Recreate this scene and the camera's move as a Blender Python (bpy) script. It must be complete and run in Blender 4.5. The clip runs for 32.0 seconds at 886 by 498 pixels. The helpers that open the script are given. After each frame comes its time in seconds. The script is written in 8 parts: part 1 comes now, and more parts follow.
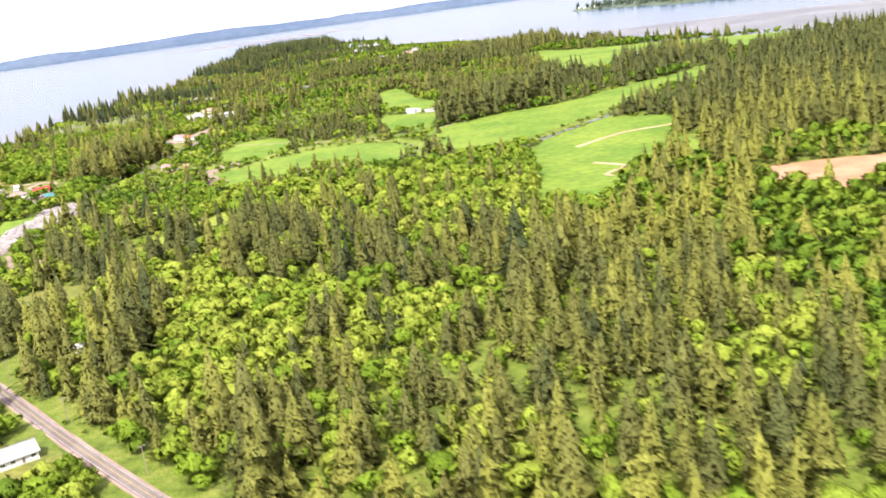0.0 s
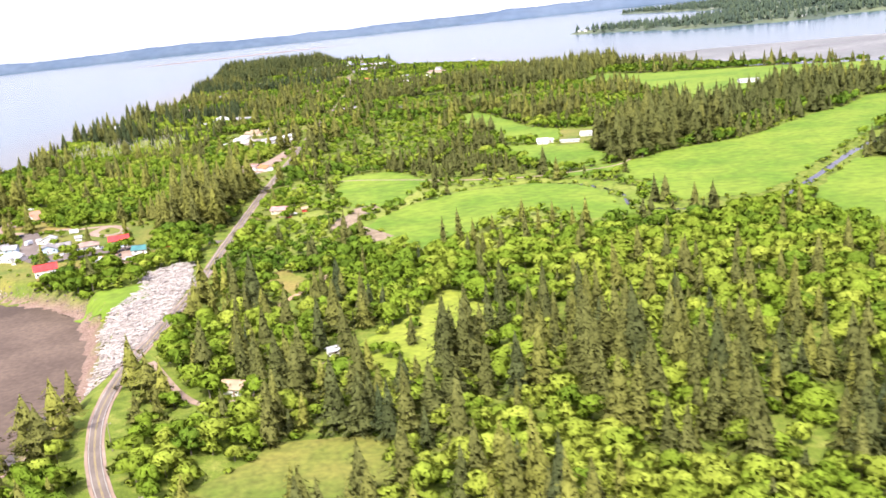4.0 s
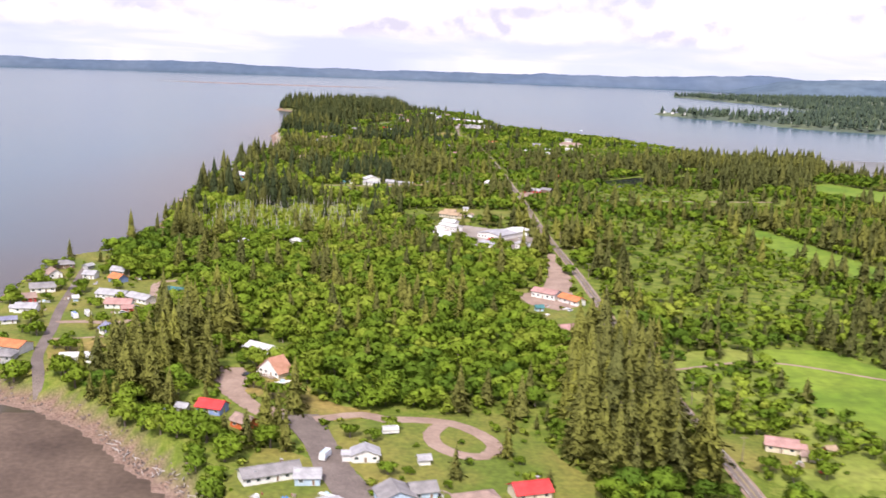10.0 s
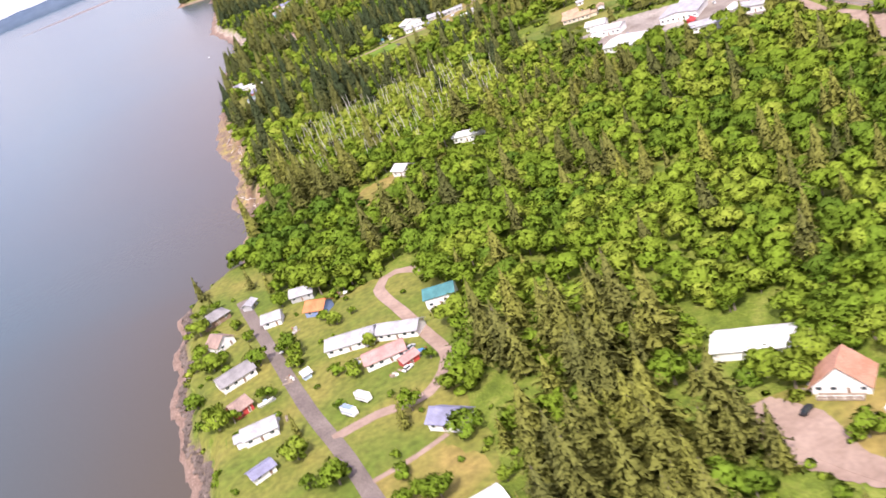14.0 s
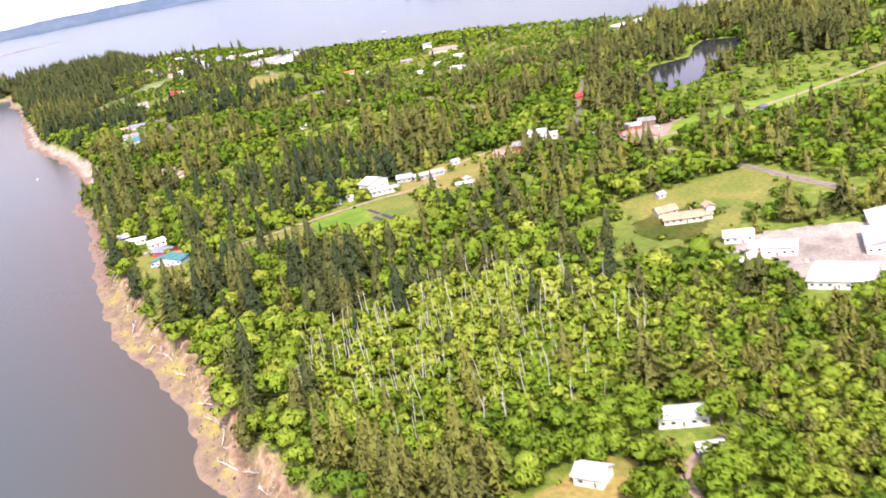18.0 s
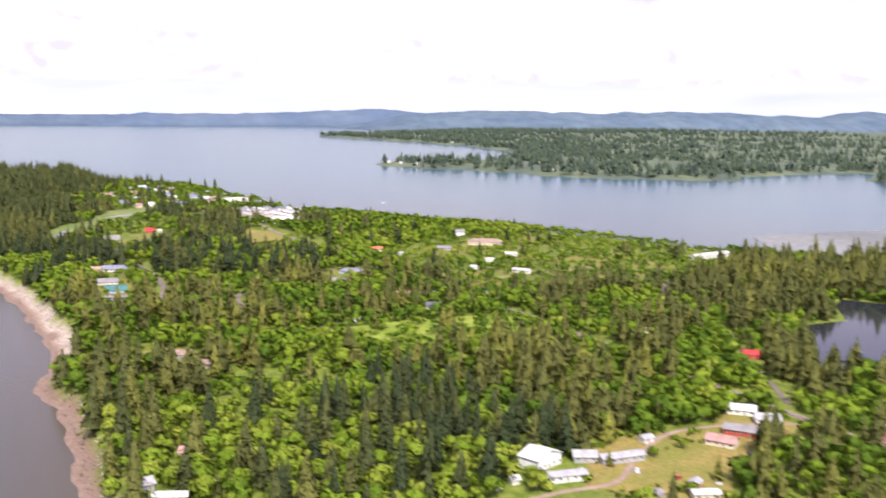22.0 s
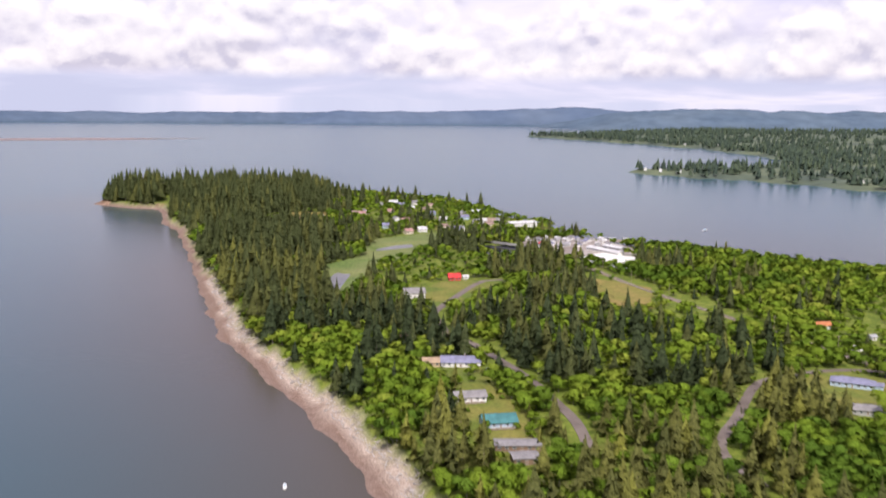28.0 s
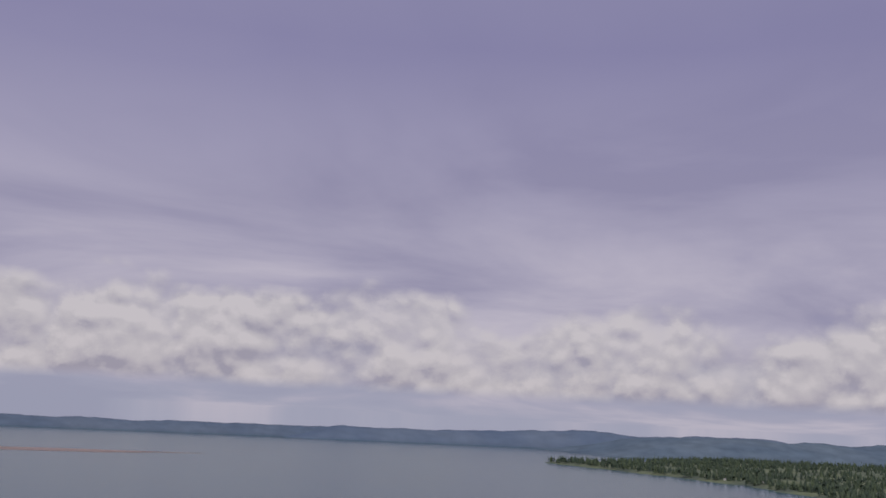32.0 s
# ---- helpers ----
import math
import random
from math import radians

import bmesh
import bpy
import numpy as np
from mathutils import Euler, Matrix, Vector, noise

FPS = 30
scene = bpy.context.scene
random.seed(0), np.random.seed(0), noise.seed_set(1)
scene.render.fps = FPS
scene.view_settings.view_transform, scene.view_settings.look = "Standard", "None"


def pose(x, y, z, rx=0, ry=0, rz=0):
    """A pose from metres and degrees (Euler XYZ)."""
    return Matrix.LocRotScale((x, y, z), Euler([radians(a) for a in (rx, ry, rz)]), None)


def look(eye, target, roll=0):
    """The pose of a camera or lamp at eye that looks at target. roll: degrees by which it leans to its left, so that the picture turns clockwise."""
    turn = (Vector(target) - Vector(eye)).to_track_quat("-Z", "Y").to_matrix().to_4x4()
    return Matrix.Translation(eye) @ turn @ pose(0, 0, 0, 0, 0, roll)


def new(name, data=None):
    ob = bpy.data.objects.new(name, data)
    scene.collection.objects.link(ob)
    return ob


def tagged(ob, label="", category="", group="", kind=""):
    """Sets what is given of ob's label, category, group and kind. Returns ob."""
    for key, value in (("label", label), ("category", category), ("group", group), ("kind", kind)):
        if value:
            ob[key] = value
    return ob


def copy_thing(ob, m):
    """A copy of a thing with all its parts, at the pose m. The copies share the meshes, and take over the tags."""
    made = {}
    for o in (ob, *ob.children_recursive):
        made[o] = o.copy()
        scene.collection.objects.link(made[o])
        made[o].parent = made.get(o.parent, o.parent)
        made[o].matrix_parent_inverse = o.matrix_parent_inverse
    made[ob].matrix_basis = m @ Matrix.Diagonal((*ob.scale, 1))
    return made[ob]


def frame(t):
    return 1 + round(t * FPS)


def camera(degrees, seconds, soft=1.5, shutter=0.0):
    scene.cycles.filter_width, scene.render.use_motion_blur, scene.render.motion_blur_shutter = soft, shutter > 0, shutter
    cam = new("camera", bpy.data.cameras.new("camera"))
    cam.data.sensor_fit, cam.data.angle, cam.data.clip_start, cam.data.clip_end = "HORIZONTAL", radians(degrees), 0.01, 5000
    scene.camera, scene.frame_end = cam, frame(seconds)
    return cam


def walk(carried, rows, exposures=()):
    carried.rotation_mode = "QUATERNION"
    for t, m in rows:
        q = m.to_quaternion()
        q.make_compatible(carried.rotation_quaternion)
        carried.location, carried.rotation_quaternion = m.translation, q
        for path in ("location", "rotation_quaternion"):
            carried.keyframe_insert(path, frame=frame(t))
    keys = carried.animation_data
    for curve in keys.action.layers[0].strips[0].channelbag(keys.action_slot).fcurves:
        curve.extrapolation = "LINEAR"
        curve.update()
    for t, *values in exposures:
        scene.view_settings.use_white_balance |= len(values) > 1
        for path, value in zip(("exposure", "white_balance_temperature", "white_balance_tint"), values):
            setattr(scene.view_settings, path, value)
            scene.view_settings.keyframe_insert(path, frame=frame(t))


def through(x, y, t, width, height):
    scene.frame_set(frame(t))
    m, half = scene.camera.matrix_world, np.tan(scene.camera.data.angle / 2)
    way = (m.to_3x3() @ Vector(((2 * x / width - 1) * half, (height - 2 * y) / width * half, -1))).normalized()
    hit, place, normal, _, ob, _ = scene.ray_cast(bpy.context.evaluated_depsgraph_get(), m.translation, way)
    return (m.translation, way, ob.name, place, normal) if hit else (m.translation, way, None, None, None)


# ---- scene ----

cam = camera(48.33, 32.0, soft=1.6, shutter=0.45)
# seconds, place in metres, yaw, pitch and roll in degrees
PATH = [
    (0.0, -0.00, 0.00, 71.69, -1.54, -14.54, 7.56),
    (0.5, -12.09, 14.56, 72.13, -1.61, -13.35, 6.67),
    (1.0, -24.18, 29.12, 72.56, -2.75, -12.51, 7.07),
    (1.5, -36.20, 43.73, 72.99, -3.64, -12.40, 7.30),
    (2.0, -48.12, 58.41, 73.34, -4.00, -12.96, 7.83),
    (2.5, -59.90, 73.21, 73.53, -4.05, -12.96, 7.26),
    (4.5, -106.09, 133.19, 73.84, -5.38, -13.72, 4.48),
    (5.0, -116.80, 148.78, 74.14, -5.84, -11.62, 1.66),
    (5.5, -127.24, 164.57, 74.59, -6.48, -9.17, -1.49),
    (6.0, -137.78, 180.28, 75.16, -6.83, -6.71, -3.05),
    (6.5, -148.53, 195.83, 75.80, -6.68, -4.83, -2.92),
    (7.0, -159.16, 211.44, 76.56, -6.54, -5.36, -1.44),
    (7.5, -169.57, 227.19, 77.45, -6.15, -7.95, -2.00),
    (8.0, -179.88, 243.00, 78.36, -5.54, -9.00, -1.20),
    (8.5, -190.25, 258.77, 79.18, -6.25, -9.81, -1.01),
    (9.0, -200.73, 274.46, 79.87, -5.77, -9.71, 0.97),
    (9.5, -211.17, 290.18, 80.46, -4.13, -10.08, -1.53),
    (10.0, -221.47, 306.00, 80.92, -4.60, -10.74, -2.10),
    (10.5, -231.61, 321.93, 81.16, -5.30, -10.97, 0.93),
    (11.0, -241.55, 337.98, 81.33, -4.98, -12.25, 3.62),
    (11.5, -251.14, 354.27, 81.50, -5.87, -15.07, 9.22),
    (12.0, -260.42, 370.79, 81.81, -7.68, -17.34, 12.75),
    (12.5, -269.35, 387.49, 82.33, -8.58, -17.66, 15.35),
    (13.0, -277.83, 404.37, 83.02, -9.35, -19.63, 16.72),
    (13.5, -285.59, 421.59, 83.84, -11.65, -21.63, 19.01),
    (15.5, -312.51, 492.22, 87.29, -21.18, -25.36, 22.27),
    (16.0, -318.39, 510.17, 88.12, -22.54, -24.16, 20.27),
    (16.5, -323.50, 528.35, 88.89, -23.08, -22.57, 16.96),
    (17.0, -327.88, 546.72, 89.66, -24.08, -20.54, 14.45),
    (17.5, -331.65, 565.22, 90.43, -25.78, -19.17, 13.86),
    (18.0, -334.97, 583.80, 91.14, -26.38, -18.04, 10.59),
    (18.5, -337.91, 602.44, 91.73, -28.14, -17.59, 10.96),
    (19.0, -340.45, 621.14, 92.17, -29.12, -16.72, 9.37),
    (19.5, -342.58, 639.89, 92.39, -30.08, -15.68, 8.01),
    (20.0, -344.44, 658.69, 92.48, -30.67, -14.03, 4.62),
    (20.5, -346.20, 677.52, 92.45, -31.30, -11.99, 1.64),
    (21.0, -347.96, 696.37, 92.30, -32.09, -10.38, 0.32),
    (21.5, -349.59, 715.26, 92.03, -32.75, -9.20, 0.75),
    (22.0, -350.98, 734.19, 91.65, -29.86, -8.29, -0.79),
    (22.5, -352.07, 753.07, 91.13, -25.20, -7.12, 0.86),
    (23.0, -352.84, 771.95, 90.55, -21.61, -7.20, 2.05),
    (23.5, -353.56, 790.86, 89.99, -20.37, -6.62, 2.19),
    (24.0, -354.15, 809.74, 89.44, -19.46, -6.25, 1.72),
    (24.5, -354.65, 828.62, 89.02, -19.39, -5.68, 1.73),
    (25.0, -355.12, 847.51, 88.77, -19.82, -6.74, 2.37),
    (25.5, -355.69, 866.41, 88.74, -19.93, -7.75, 1.93),
    (27.5, -358.58, 942.07, 89.48, -19.47, -10.84, -1.06),
    (28.0, -359.37, 960.98, 89.83, -19.93, -8.54, -0.80),
    (28.5, -360.08, 979.89, 90.44, -20.61, -6.30, -2.37),
    (29.0, -360.53, 998.77, 91.35, -21.33, -3.05, -3.51),
    (29.5, -360.77, 1017.64, 92.50, -21.58, -0.11, -3.69),
    (30.0, -360.98, 1036.50, 93.83, -21.63, 2.79, -3.75),
    (30.5, -361.33, 1055.36, 95.24, -21.58, 5.63, -4.26),
    (31.0, -361.69, 1074.21, 96.70, -21.15, 7.86, -4.55),
    (31.5, -362.09, 1093.06, 98.17, -20.70, 8.93, -3.97),
    (32.0, -362.52, 1111.91, 99.64, -20.39, 9.60, -2.86),
]
# seconds, stops, kelvin, tint
EXPOSURES = [(0.0, 1.25, 6500, 13), (2.0, 1.3, 6500, 13), (5.0, 1.0, 6500, 13), (6.0, 0.5, 6500, 14), (7.0, 0.15, 6500, 15), (8.0, 0.25, 6500, 15), (9.0, 0.4, 6500, 15),
             (11.0, 0.65, 6500, 18), (13.0, 0.78, 6500, 20), (16.0, 1.05, 6500, 20), (18.0, 1.12, 6500, 19), (20.0, 1.05, 6500, 17), (22.0, 0.7, 6500, 16), (25.0, 0.1, 6500, 16),
             (28.0, 0.2, 6500, 16), (29.0, -0.15, 6500, 16), (30.0, -0.42, 6500, 16), (31.0, -0.68, 6500, 16), (32.0, -0.82, 6500, 16)]
walk(cam, [(t, pose(x, y, z, 90 + pitch, roll, yaw)) for t, x, y, z, yaw, pitch, roll in PATH], EXPOSURES)

# ---- light ----
SUN_EL, SUN_AZ = 50.0, 198.0          # degrees above the horizon; clockwise from +y
world = bpy.data.worlds.new("sky")
scene.world = world
world.use_nodes = True
wt = world.node_tree
wt.nodes.clear()


def wn(kind, **values):
    node = wt.nodes.new(kind)
    for key, value in values.items():
        node.inputs[key].default_value = value
    return node


def wmath(op, a, b=None, clamp=False):
    node = wt.nodes.new("ShaderNodeMath")
    node.operation, node.use_clamp = op, clamp
    for k, v in enumerate((a, b)):
        if v is None:
            continue
        if isinstance(v, (int, float)):
            node.inputs[k].default_value = v
        else:
            wt.links.new(v, node.inputs[k])
    return node.outputs[0]


def wramp(value, *stops):
    node = wt.nodes.new("ShaderNodeValToRGB")
    while len(node.color_ramp.elements) < len(stops):
        node.color_ramp.elements.new(0.5)
    for el, (p, c) in zip(node.color_ramp.elements, stops):
        el.position, el.color = p, (*c, 1)
    wt.links.new(value, node.inputs[0])
    return node.outputs[0]


def wmix(fac, a, b):
    node = wt.nodes.new("ShaderNodeMix")
    node.data_type = "RGBA"
    wt.links.new(fac, node.inputs[0])
    wt.links.new(a, node.inputs[6])
    wt.links.new(b, node.inputs[7])
    return node.outputs[2]


sky = wt.nodes.new("ShaderNodeTexSky")
sky.sky_type, sky.sun_disc = "NISHITA", False
sky.sun_elevation, sky.sun_rotation = radians(SUN_EL), radians(SUN_AZ)
sky.air_density, sky.dust_density = 1.0, 2.0
coord = wt.nodes.new("ShaderNodeTexCoord")
split = wt.nodes.new("ShaderNodeSeparateXYZ")
wt.links.new(coord.outputs["Generated"], split.inputs[0])
dx, dy, dz = split.outputs
# a thin grey deck, projected on a plane overhead so that it flattens towards the horizon
lift = wmath("ADD", wmath("MAXIMUM", dz, 0.0), 0.13)
deck = wt.nodes.new("ShaderNodeCombineXYZ")
wt.links.new(wmath("DIVIDE", dx, lift), deck.inputs[0])
wt.links.new(wmath("DIVIDE", dy, lift), deck.inputs[1])
deck_noise = wn("ShaderNodeTexNoise", Scale=0.75, Detail=6.0, Roughness=0.52, Distortion=0.5)
wt.links.new(deck.outputs[0], deck_noise.inputs["Vector"])


def heap_noise(shift, wide=False):
    """Rounded billows on the direction, shifted upward to light the heads of the heaps."""
    v = wt.nodes.new("ShaderNodeCombineXYZ")
    wt.links.new(dx, v.inputs[0])
    wt.links.new(dy, v.inputs[1])
    wt.links.new(wmath("MULTIPLY", wmath("ADD", dz, shift), 1.35), v.inputs[2])
    n = wn("ShaderNodeTexNoise", Scale=6.0 if wide else 11.0, Detail=3.0 if wide else 8.0, Roughness=0.5 if wide else 0.6, Distortion=0.1)
    wt.links.new(v.outputs[0], n.inputs["Vector"])
    if wide:
        return n.outputs[0]
    warp = wt.nodes.new("ShaderNodeVectorMath")
    warp.operation = "MULTIPLY_ADD"
    warp.inputs[1].default_value = (0.05, 0.05, 0.03)
    wt.links.new(n.outputs["Color"], warp.inputs[0])
    wt.links.new(v.outputs[0], warp.inputs[2])
    total = wmath("MULTIPLY", n.outputs[0], 0.5)
    for scale, weight in ((9.5, 0.36), (22.0, 0.20), (50.0, 0.12)):
        vor = wt.nodes.new("ShaderNodeTexVoronoi")
        vor.feature = "SMOOTH_F1"
        vor.inputs["Scale"].default_value, vor.inputs["Smoothness"].default_value = scale, 0.22
        wt.links.new(warp.outputs[0], vor.inputs["Vector"])
        total = wmath("ADD", total, wmath("MULTIPLY", wmath("SUBTRACT", 0.95, vor.outputs["Distance"]), weight))
    return total


heap_a, heap_b, heap_wide = heap_noise(0.0), heap_noise(0.011), heap_noise(0.0, True)
blue = wramp(dz, (0.0, (0.64, 0.71, 0.88)), (0.04, (0.64, 0.69, 0.88)), (0.14, (0.66, 0.65, 0.90)), (0.23, (0.50, 0.49, 0.78)), (0.36, (0.38, 0.37, 0.67)), (0.7, (0.62, 0.62, 0.82)), (1.0, (0.74, 0.75, 0.90)))
deck_col = wramp(deck_noise.outputs[0], (0.36, (0.50, 0.48, 0.69)), (0.5, (0.70, 0.67, 0.85)), (0.64, (0.95, 0.90, 1.02)))
deck_fac = wramp(wmath("ADD", dz, wmath("MULTIPLY", wmath("SUBTRACT", deck_noise.outputs[0], 0.5), 0.35)), (0.0, (0.35, 0.35, 0.35)), (0.08, (0.9, 0.9, 0.9)), (0.18, (0.8, 0.8, 0.8)), (0.34, (0.22, 0.22, 0.22)), (0.5, (0.08, 0.08, 0.08)))
upper = wmix(deck_fac, blue, deck_col)
lit = wmath("ADD", wmath("MULTIPLY", wmath("SUBTRACT", heap_a, heap_b), 4.6), wmath("ADD", wmath("MULTIPLY", dz, 4.2), 0.36), True)
heap_col = wramp(lit, (0.05, (0.60, 0.58, 0.70)), (0.42, (0.82, 0.79, 0.86)), (0.70, (0.92, 0.89, 0.93)), (0.95, (1.03, 0.99, 1.02)))
band = wramp(wmath("ADD", dz, wmath("ADD", wmath("MULTIPLY", wmath("SUBTRACT", heap_wide, 0.5), 0.13), wmath("MULTIPLY", wmath("SUBTRACT", heap_a, 0.5), -0.10))),
             (0.0, (1.0, 1.0, 1.0)), (0.086, (1.0, 1.0, 1.0)), (0.108, (0.0, 0.0, 0.0)))
base_edge = wramp(wmath("ADD", dz, wmath("MULTIPLY", wmath("SUBTRACT", heap_a, 0.5), 0.012)), (0.020, (0.0, 0.0, 0.0)), (0.030, (1.0, 1.0, 1.0)))
cover = wmath("MULTIPLY", wmath("MULTIPLY", band, base_edge), wmath("MULTIPLY", wmath("SUBTRACT", heap_a, 0.18), 2.6, True))
clouds = wmix(cover, upper, heap_col)
cloud_bg = wt.nodes.new("ShaderNodeBackground")
cloud_bg.inputs[1].default_value = 1.05
wt.links.new(clouds, cloud_bg.inputs[0])
sky_bg = wt.nodes.new("ShaderNodeBackground")
sky_bg.inputs[1].default_value = 0.06
wt.links.new(sky.outputs[0], sky_bg.inputs[0])
blend = wt.nodes.new("ShaderNodeMixShader")
blend.inputs[0].default_value = 0.85
wt.links.new(sky_bg.outputs[0], blend.inputs[1])
wt.links.new(cloud_bg.outputs[0], blend.inputs[2])
out = wt.nodes.new("ShaderNodeOutputWorld")
wt.links.new(blend.outputs[0], out.inputs[0])

sun = new("sun", bpy.data.lights.new("sun", "SUN"))
sun.data.energy, sun.data.angle, sun.data.color = 4.1, radians(8.0), (1.0, 0.95, 0.86)
sun_dir = Vector((math.sin(radians(SUN_AZ)) * math.cos(radians(SUN_EL)), math.cos(radians(SUN_AZ)) * math.cos(radians(SUN_EL)), math.sin(radians(SUN_EL))))
sun.matrix_world = look((0, 0, 400), Vector((0, 0, 400)) - sun_dir)


# ---- materials ----
MATS = {}


def mat(name, c1, c2=None, scale=0.5, fine=6.0, rough=0.85, bump=0.15, spread=0.0, metal=0.0, spec=0.3, detail=0.25, coords="Object"):
    """A two-scale noise material: broad patches from c1 to c2, fine grain on top, a little relief."""
    if name in MATS:
        return MATS[name]
    m = bpy.data.materials.new(name)
    m.use_nodes = True
    nt = m.node_tree
    b = nt.nodes["Principled BSDF"]
    tc = nt.nodes.new("ShaderNodeTexCoord")
    big = nt.nodes.new("ShaderNodeTexNoise")
    big.inputs["Scale"].default_value, big.inputs["Detail"].default_value = scale, 4
    small = nt.nodes.new("ShaderNodeTexNoise")
    small.inputs["Scale"].default_value, small.inputs["Detail"].default_value = fine, 5
    for n in (big, small):
        nt.links.new(tc.outputs[coords], n.inputs["Vector"])
    ramp = nt.nodes.new("ShaderNodeValToRGB")
    ramp.color_ramp.elements[0].position, ramp.color_ramp.elements[1].position = 0.36, 0.64
    ramp.color_ramp.elements[0].color, ramp.color_ramp.elements[1].color = (*c1, 1), (*(c2 or c1), 1)
    nt.links.new(big.outputs[0], ramp.inputs[0])
    hsv = nt.nodes.new("ShaderNodeHueSaturation")
    val = nt.nodes.new("ShaderNodeMapRange")
    val.inputs[1].default_value, val.inputs[2].default_value = 0.3, 0.7
    val.inputs[3].default_value, val.inputs[4].default_value = 1 - detail, 1 + detail
    nt.links.new(small.outputs[0], val.inputs[0])
    value = val.outputs[0]
    if spread:
        info = nt.nodes.new("ShaderNodeObjectInfo")
        rnd = nt.nodes.new("ShaderNodeMapRange")
        rnd.inputs[3].default_value, rnd.inputs[4].default_value = 1 - spread, 1 + spread
        nt.links.new(info.outputs["Random"], rnd.inputs[0])
        mul = nt.nodes.new("ShaderNodeMath")
        mul.operation = "MULTIPLY"
        nt.links.new(value, mul.inputs[0])
        nt.links.new(rnd.outputs[0], mul.inputs[1])
        value = mul.outputs[0]
    nt.links.new(value, hsv.inputs["Value"])
    nt.links.new(ramp.outputs[0], hsv.inputs["Color"])
    nt.links.new(hsv.outputs[0], b.inputs["Base Color"])
    b.inputs["Roughness"].default_value, b.inputs["Metallic"].default_value, b.inputs["Specular IOR Level"].default_value = rough, metal, spec
    if bump:
        bp = nt.nodes.new("ShaderNodeBump")
        bp.inputs["Strength"].default_value, bp.inputs["Distance"].default_value = bump, 0.3
        nt.links.new(small.outputs[0], bp.inputs["Height"])
        nt.links.new(bp.outputs[0], b.inputs["Normal"])
    MATS[name] = m
    return m


def leaf_mat(name, c1, c2, c3, through=0.3, porous=0.0):
    """Foliage: colour by tree (tint) and by clump (island), partly letting light through."""
    m = bpy.data.materials.new(name)
    m.use_nodes = True
    nt = m.node_tree
    nt.nodes.clear()
    at = nt.nodes.new("ShaderNodeAttribute")
    at.attribute_name = "tint"
    info = nt.nodes.new("ShaderNodeObjectInfo")
    add = nt.nodes.new("ShaderNodeMath")
    add.operation = "ADD"
    nt.links.new(at.outputs["Fac"], add.inputs[0])
    ob_r = nt.nodes.new("ShaderNodeMapRange")
    ob_r.inputs[3].default_value, ob_r.inputs[4].default_value = -0.22, 0.22
    nt.links.new(info.outputs["Random"], ob_r.inputs[0])
    nt.links.new(ob_r.outputs[0], add.inputs[1])
    ramp = nt.nodes.new("ShaderNodeValToRGB")
    ramp.color_ramp.elements.new(0.5)
    for el, p, c in zip(ramp.color_ramp.elements, (0.0, 0.5, 1.0), (c1, c2, c3)):
        el.position, el.color = p, (*c, 1)
    nt.links.new(add.outputs[0], ramp.inputs[0])
    geo = nt.nodes.new("ShaderNodeNewGeometry")
    hsv = nt.nodes.new("ShaderNodeHueSaturation")
    isl = nt.nodes.new("ShaderNodeMapRange")
    isl.inputs[3].default_value, isl.inputs[4].default_value = 0.86, 1.15
    nt.links.new(geo.outputs["Random Per Island"], isl.inputs[0])
    grain = nt.nodes.new("ShaderNodeTexNoise")
    grain.inputs["Scale"].default_value, grain.inputs["Detail"].default_value = 1.1, 5
    nt.links.new(geo.outputs["Position"], grain.inputs["Vector"])
    gr = nt.nodes.new("ShaderNodeMapRange")
    gr.inputs[1].default_value, gr.inputs[2].default_value, gr.inputs[3].default_value, gr.inputs[4].default_value = 0.35, 0.65, 0.84, 1.16
    nt.links.new(grain.outputs[0], gr.inputs[0])
    mul = nt.nodes.new("ShaderNodeMath")
    mul.operation = "MULTIPLY"
    nt.links.new(isl.outputs[0], mul.inputs[0])
    nt.links.new(gr.outputs[0], mul.inputs[1])
    nt.links.new(mul.outputs[0], hsv.inputs["Value"])
    nt.links.new(ramp.outputs[0], hsv.inputs["Color"])
    dif = nt.nodes.new("ShaderNodeBsdfDiffuse")
    tra = nt.nodes.new("ShaderNodeBsdfTranslucent")
    mix = nt.nodes.new("ShaderNodeMixShader")
    mix.inputs[0].default_value = through
    for s in (dif, tra):
        nt.links.new(hsv.outputs[0], s.inputs["Color"])
    bp = nt.nodes.new("ShaderNodeBump")
    bp.inputs["Strength"].default_value, bp.inputs["Distance"].default_value = 0.4, 0.4
    nt.links.new(grain.outputs[0], bp.inputs["Height"])
    nt.links.new(bp.outputs[0], dif.inputs["Normal"])
    nt.links.new(dif.outputs[0], mix.inputs[1])
    nt.links.new(tra.outputs[0], mix.inputs[2])
    # gaps between the leaves of a spray
    gaps = nt.nodes.new("ShaderNodeTexNoise")
    gaps.inputs["Scale"].default_value, gaps.inputs["Detail"].default_value = 2.3, 3
    nt.links.new(geo.outputs["Position"], gaps.inputs["Vector"])
    hole = nt.nodes.new("ShaderNodeMapRange")
    hole.inputs[1].default_value, hole.inputs[2].default_value = 0.56 - 0.2 * porous, 0.62 - 0.2 * porous
    nt.links.new(gaps.outputs[0], hole.inputs[0])
    clear = nt.nodes.new("ShaderNodeBsdfTransparent")
    leafy = nt.nodes.new("ShaderNodeMixShader")
    nt.links.new(hole.outputs[0], leafy.inputs[0])
    nt.links.new(mix.outputs[0], leafy.inputs[1])
    nt.links.new(clear.outputs[0], leafy.inputs[2])
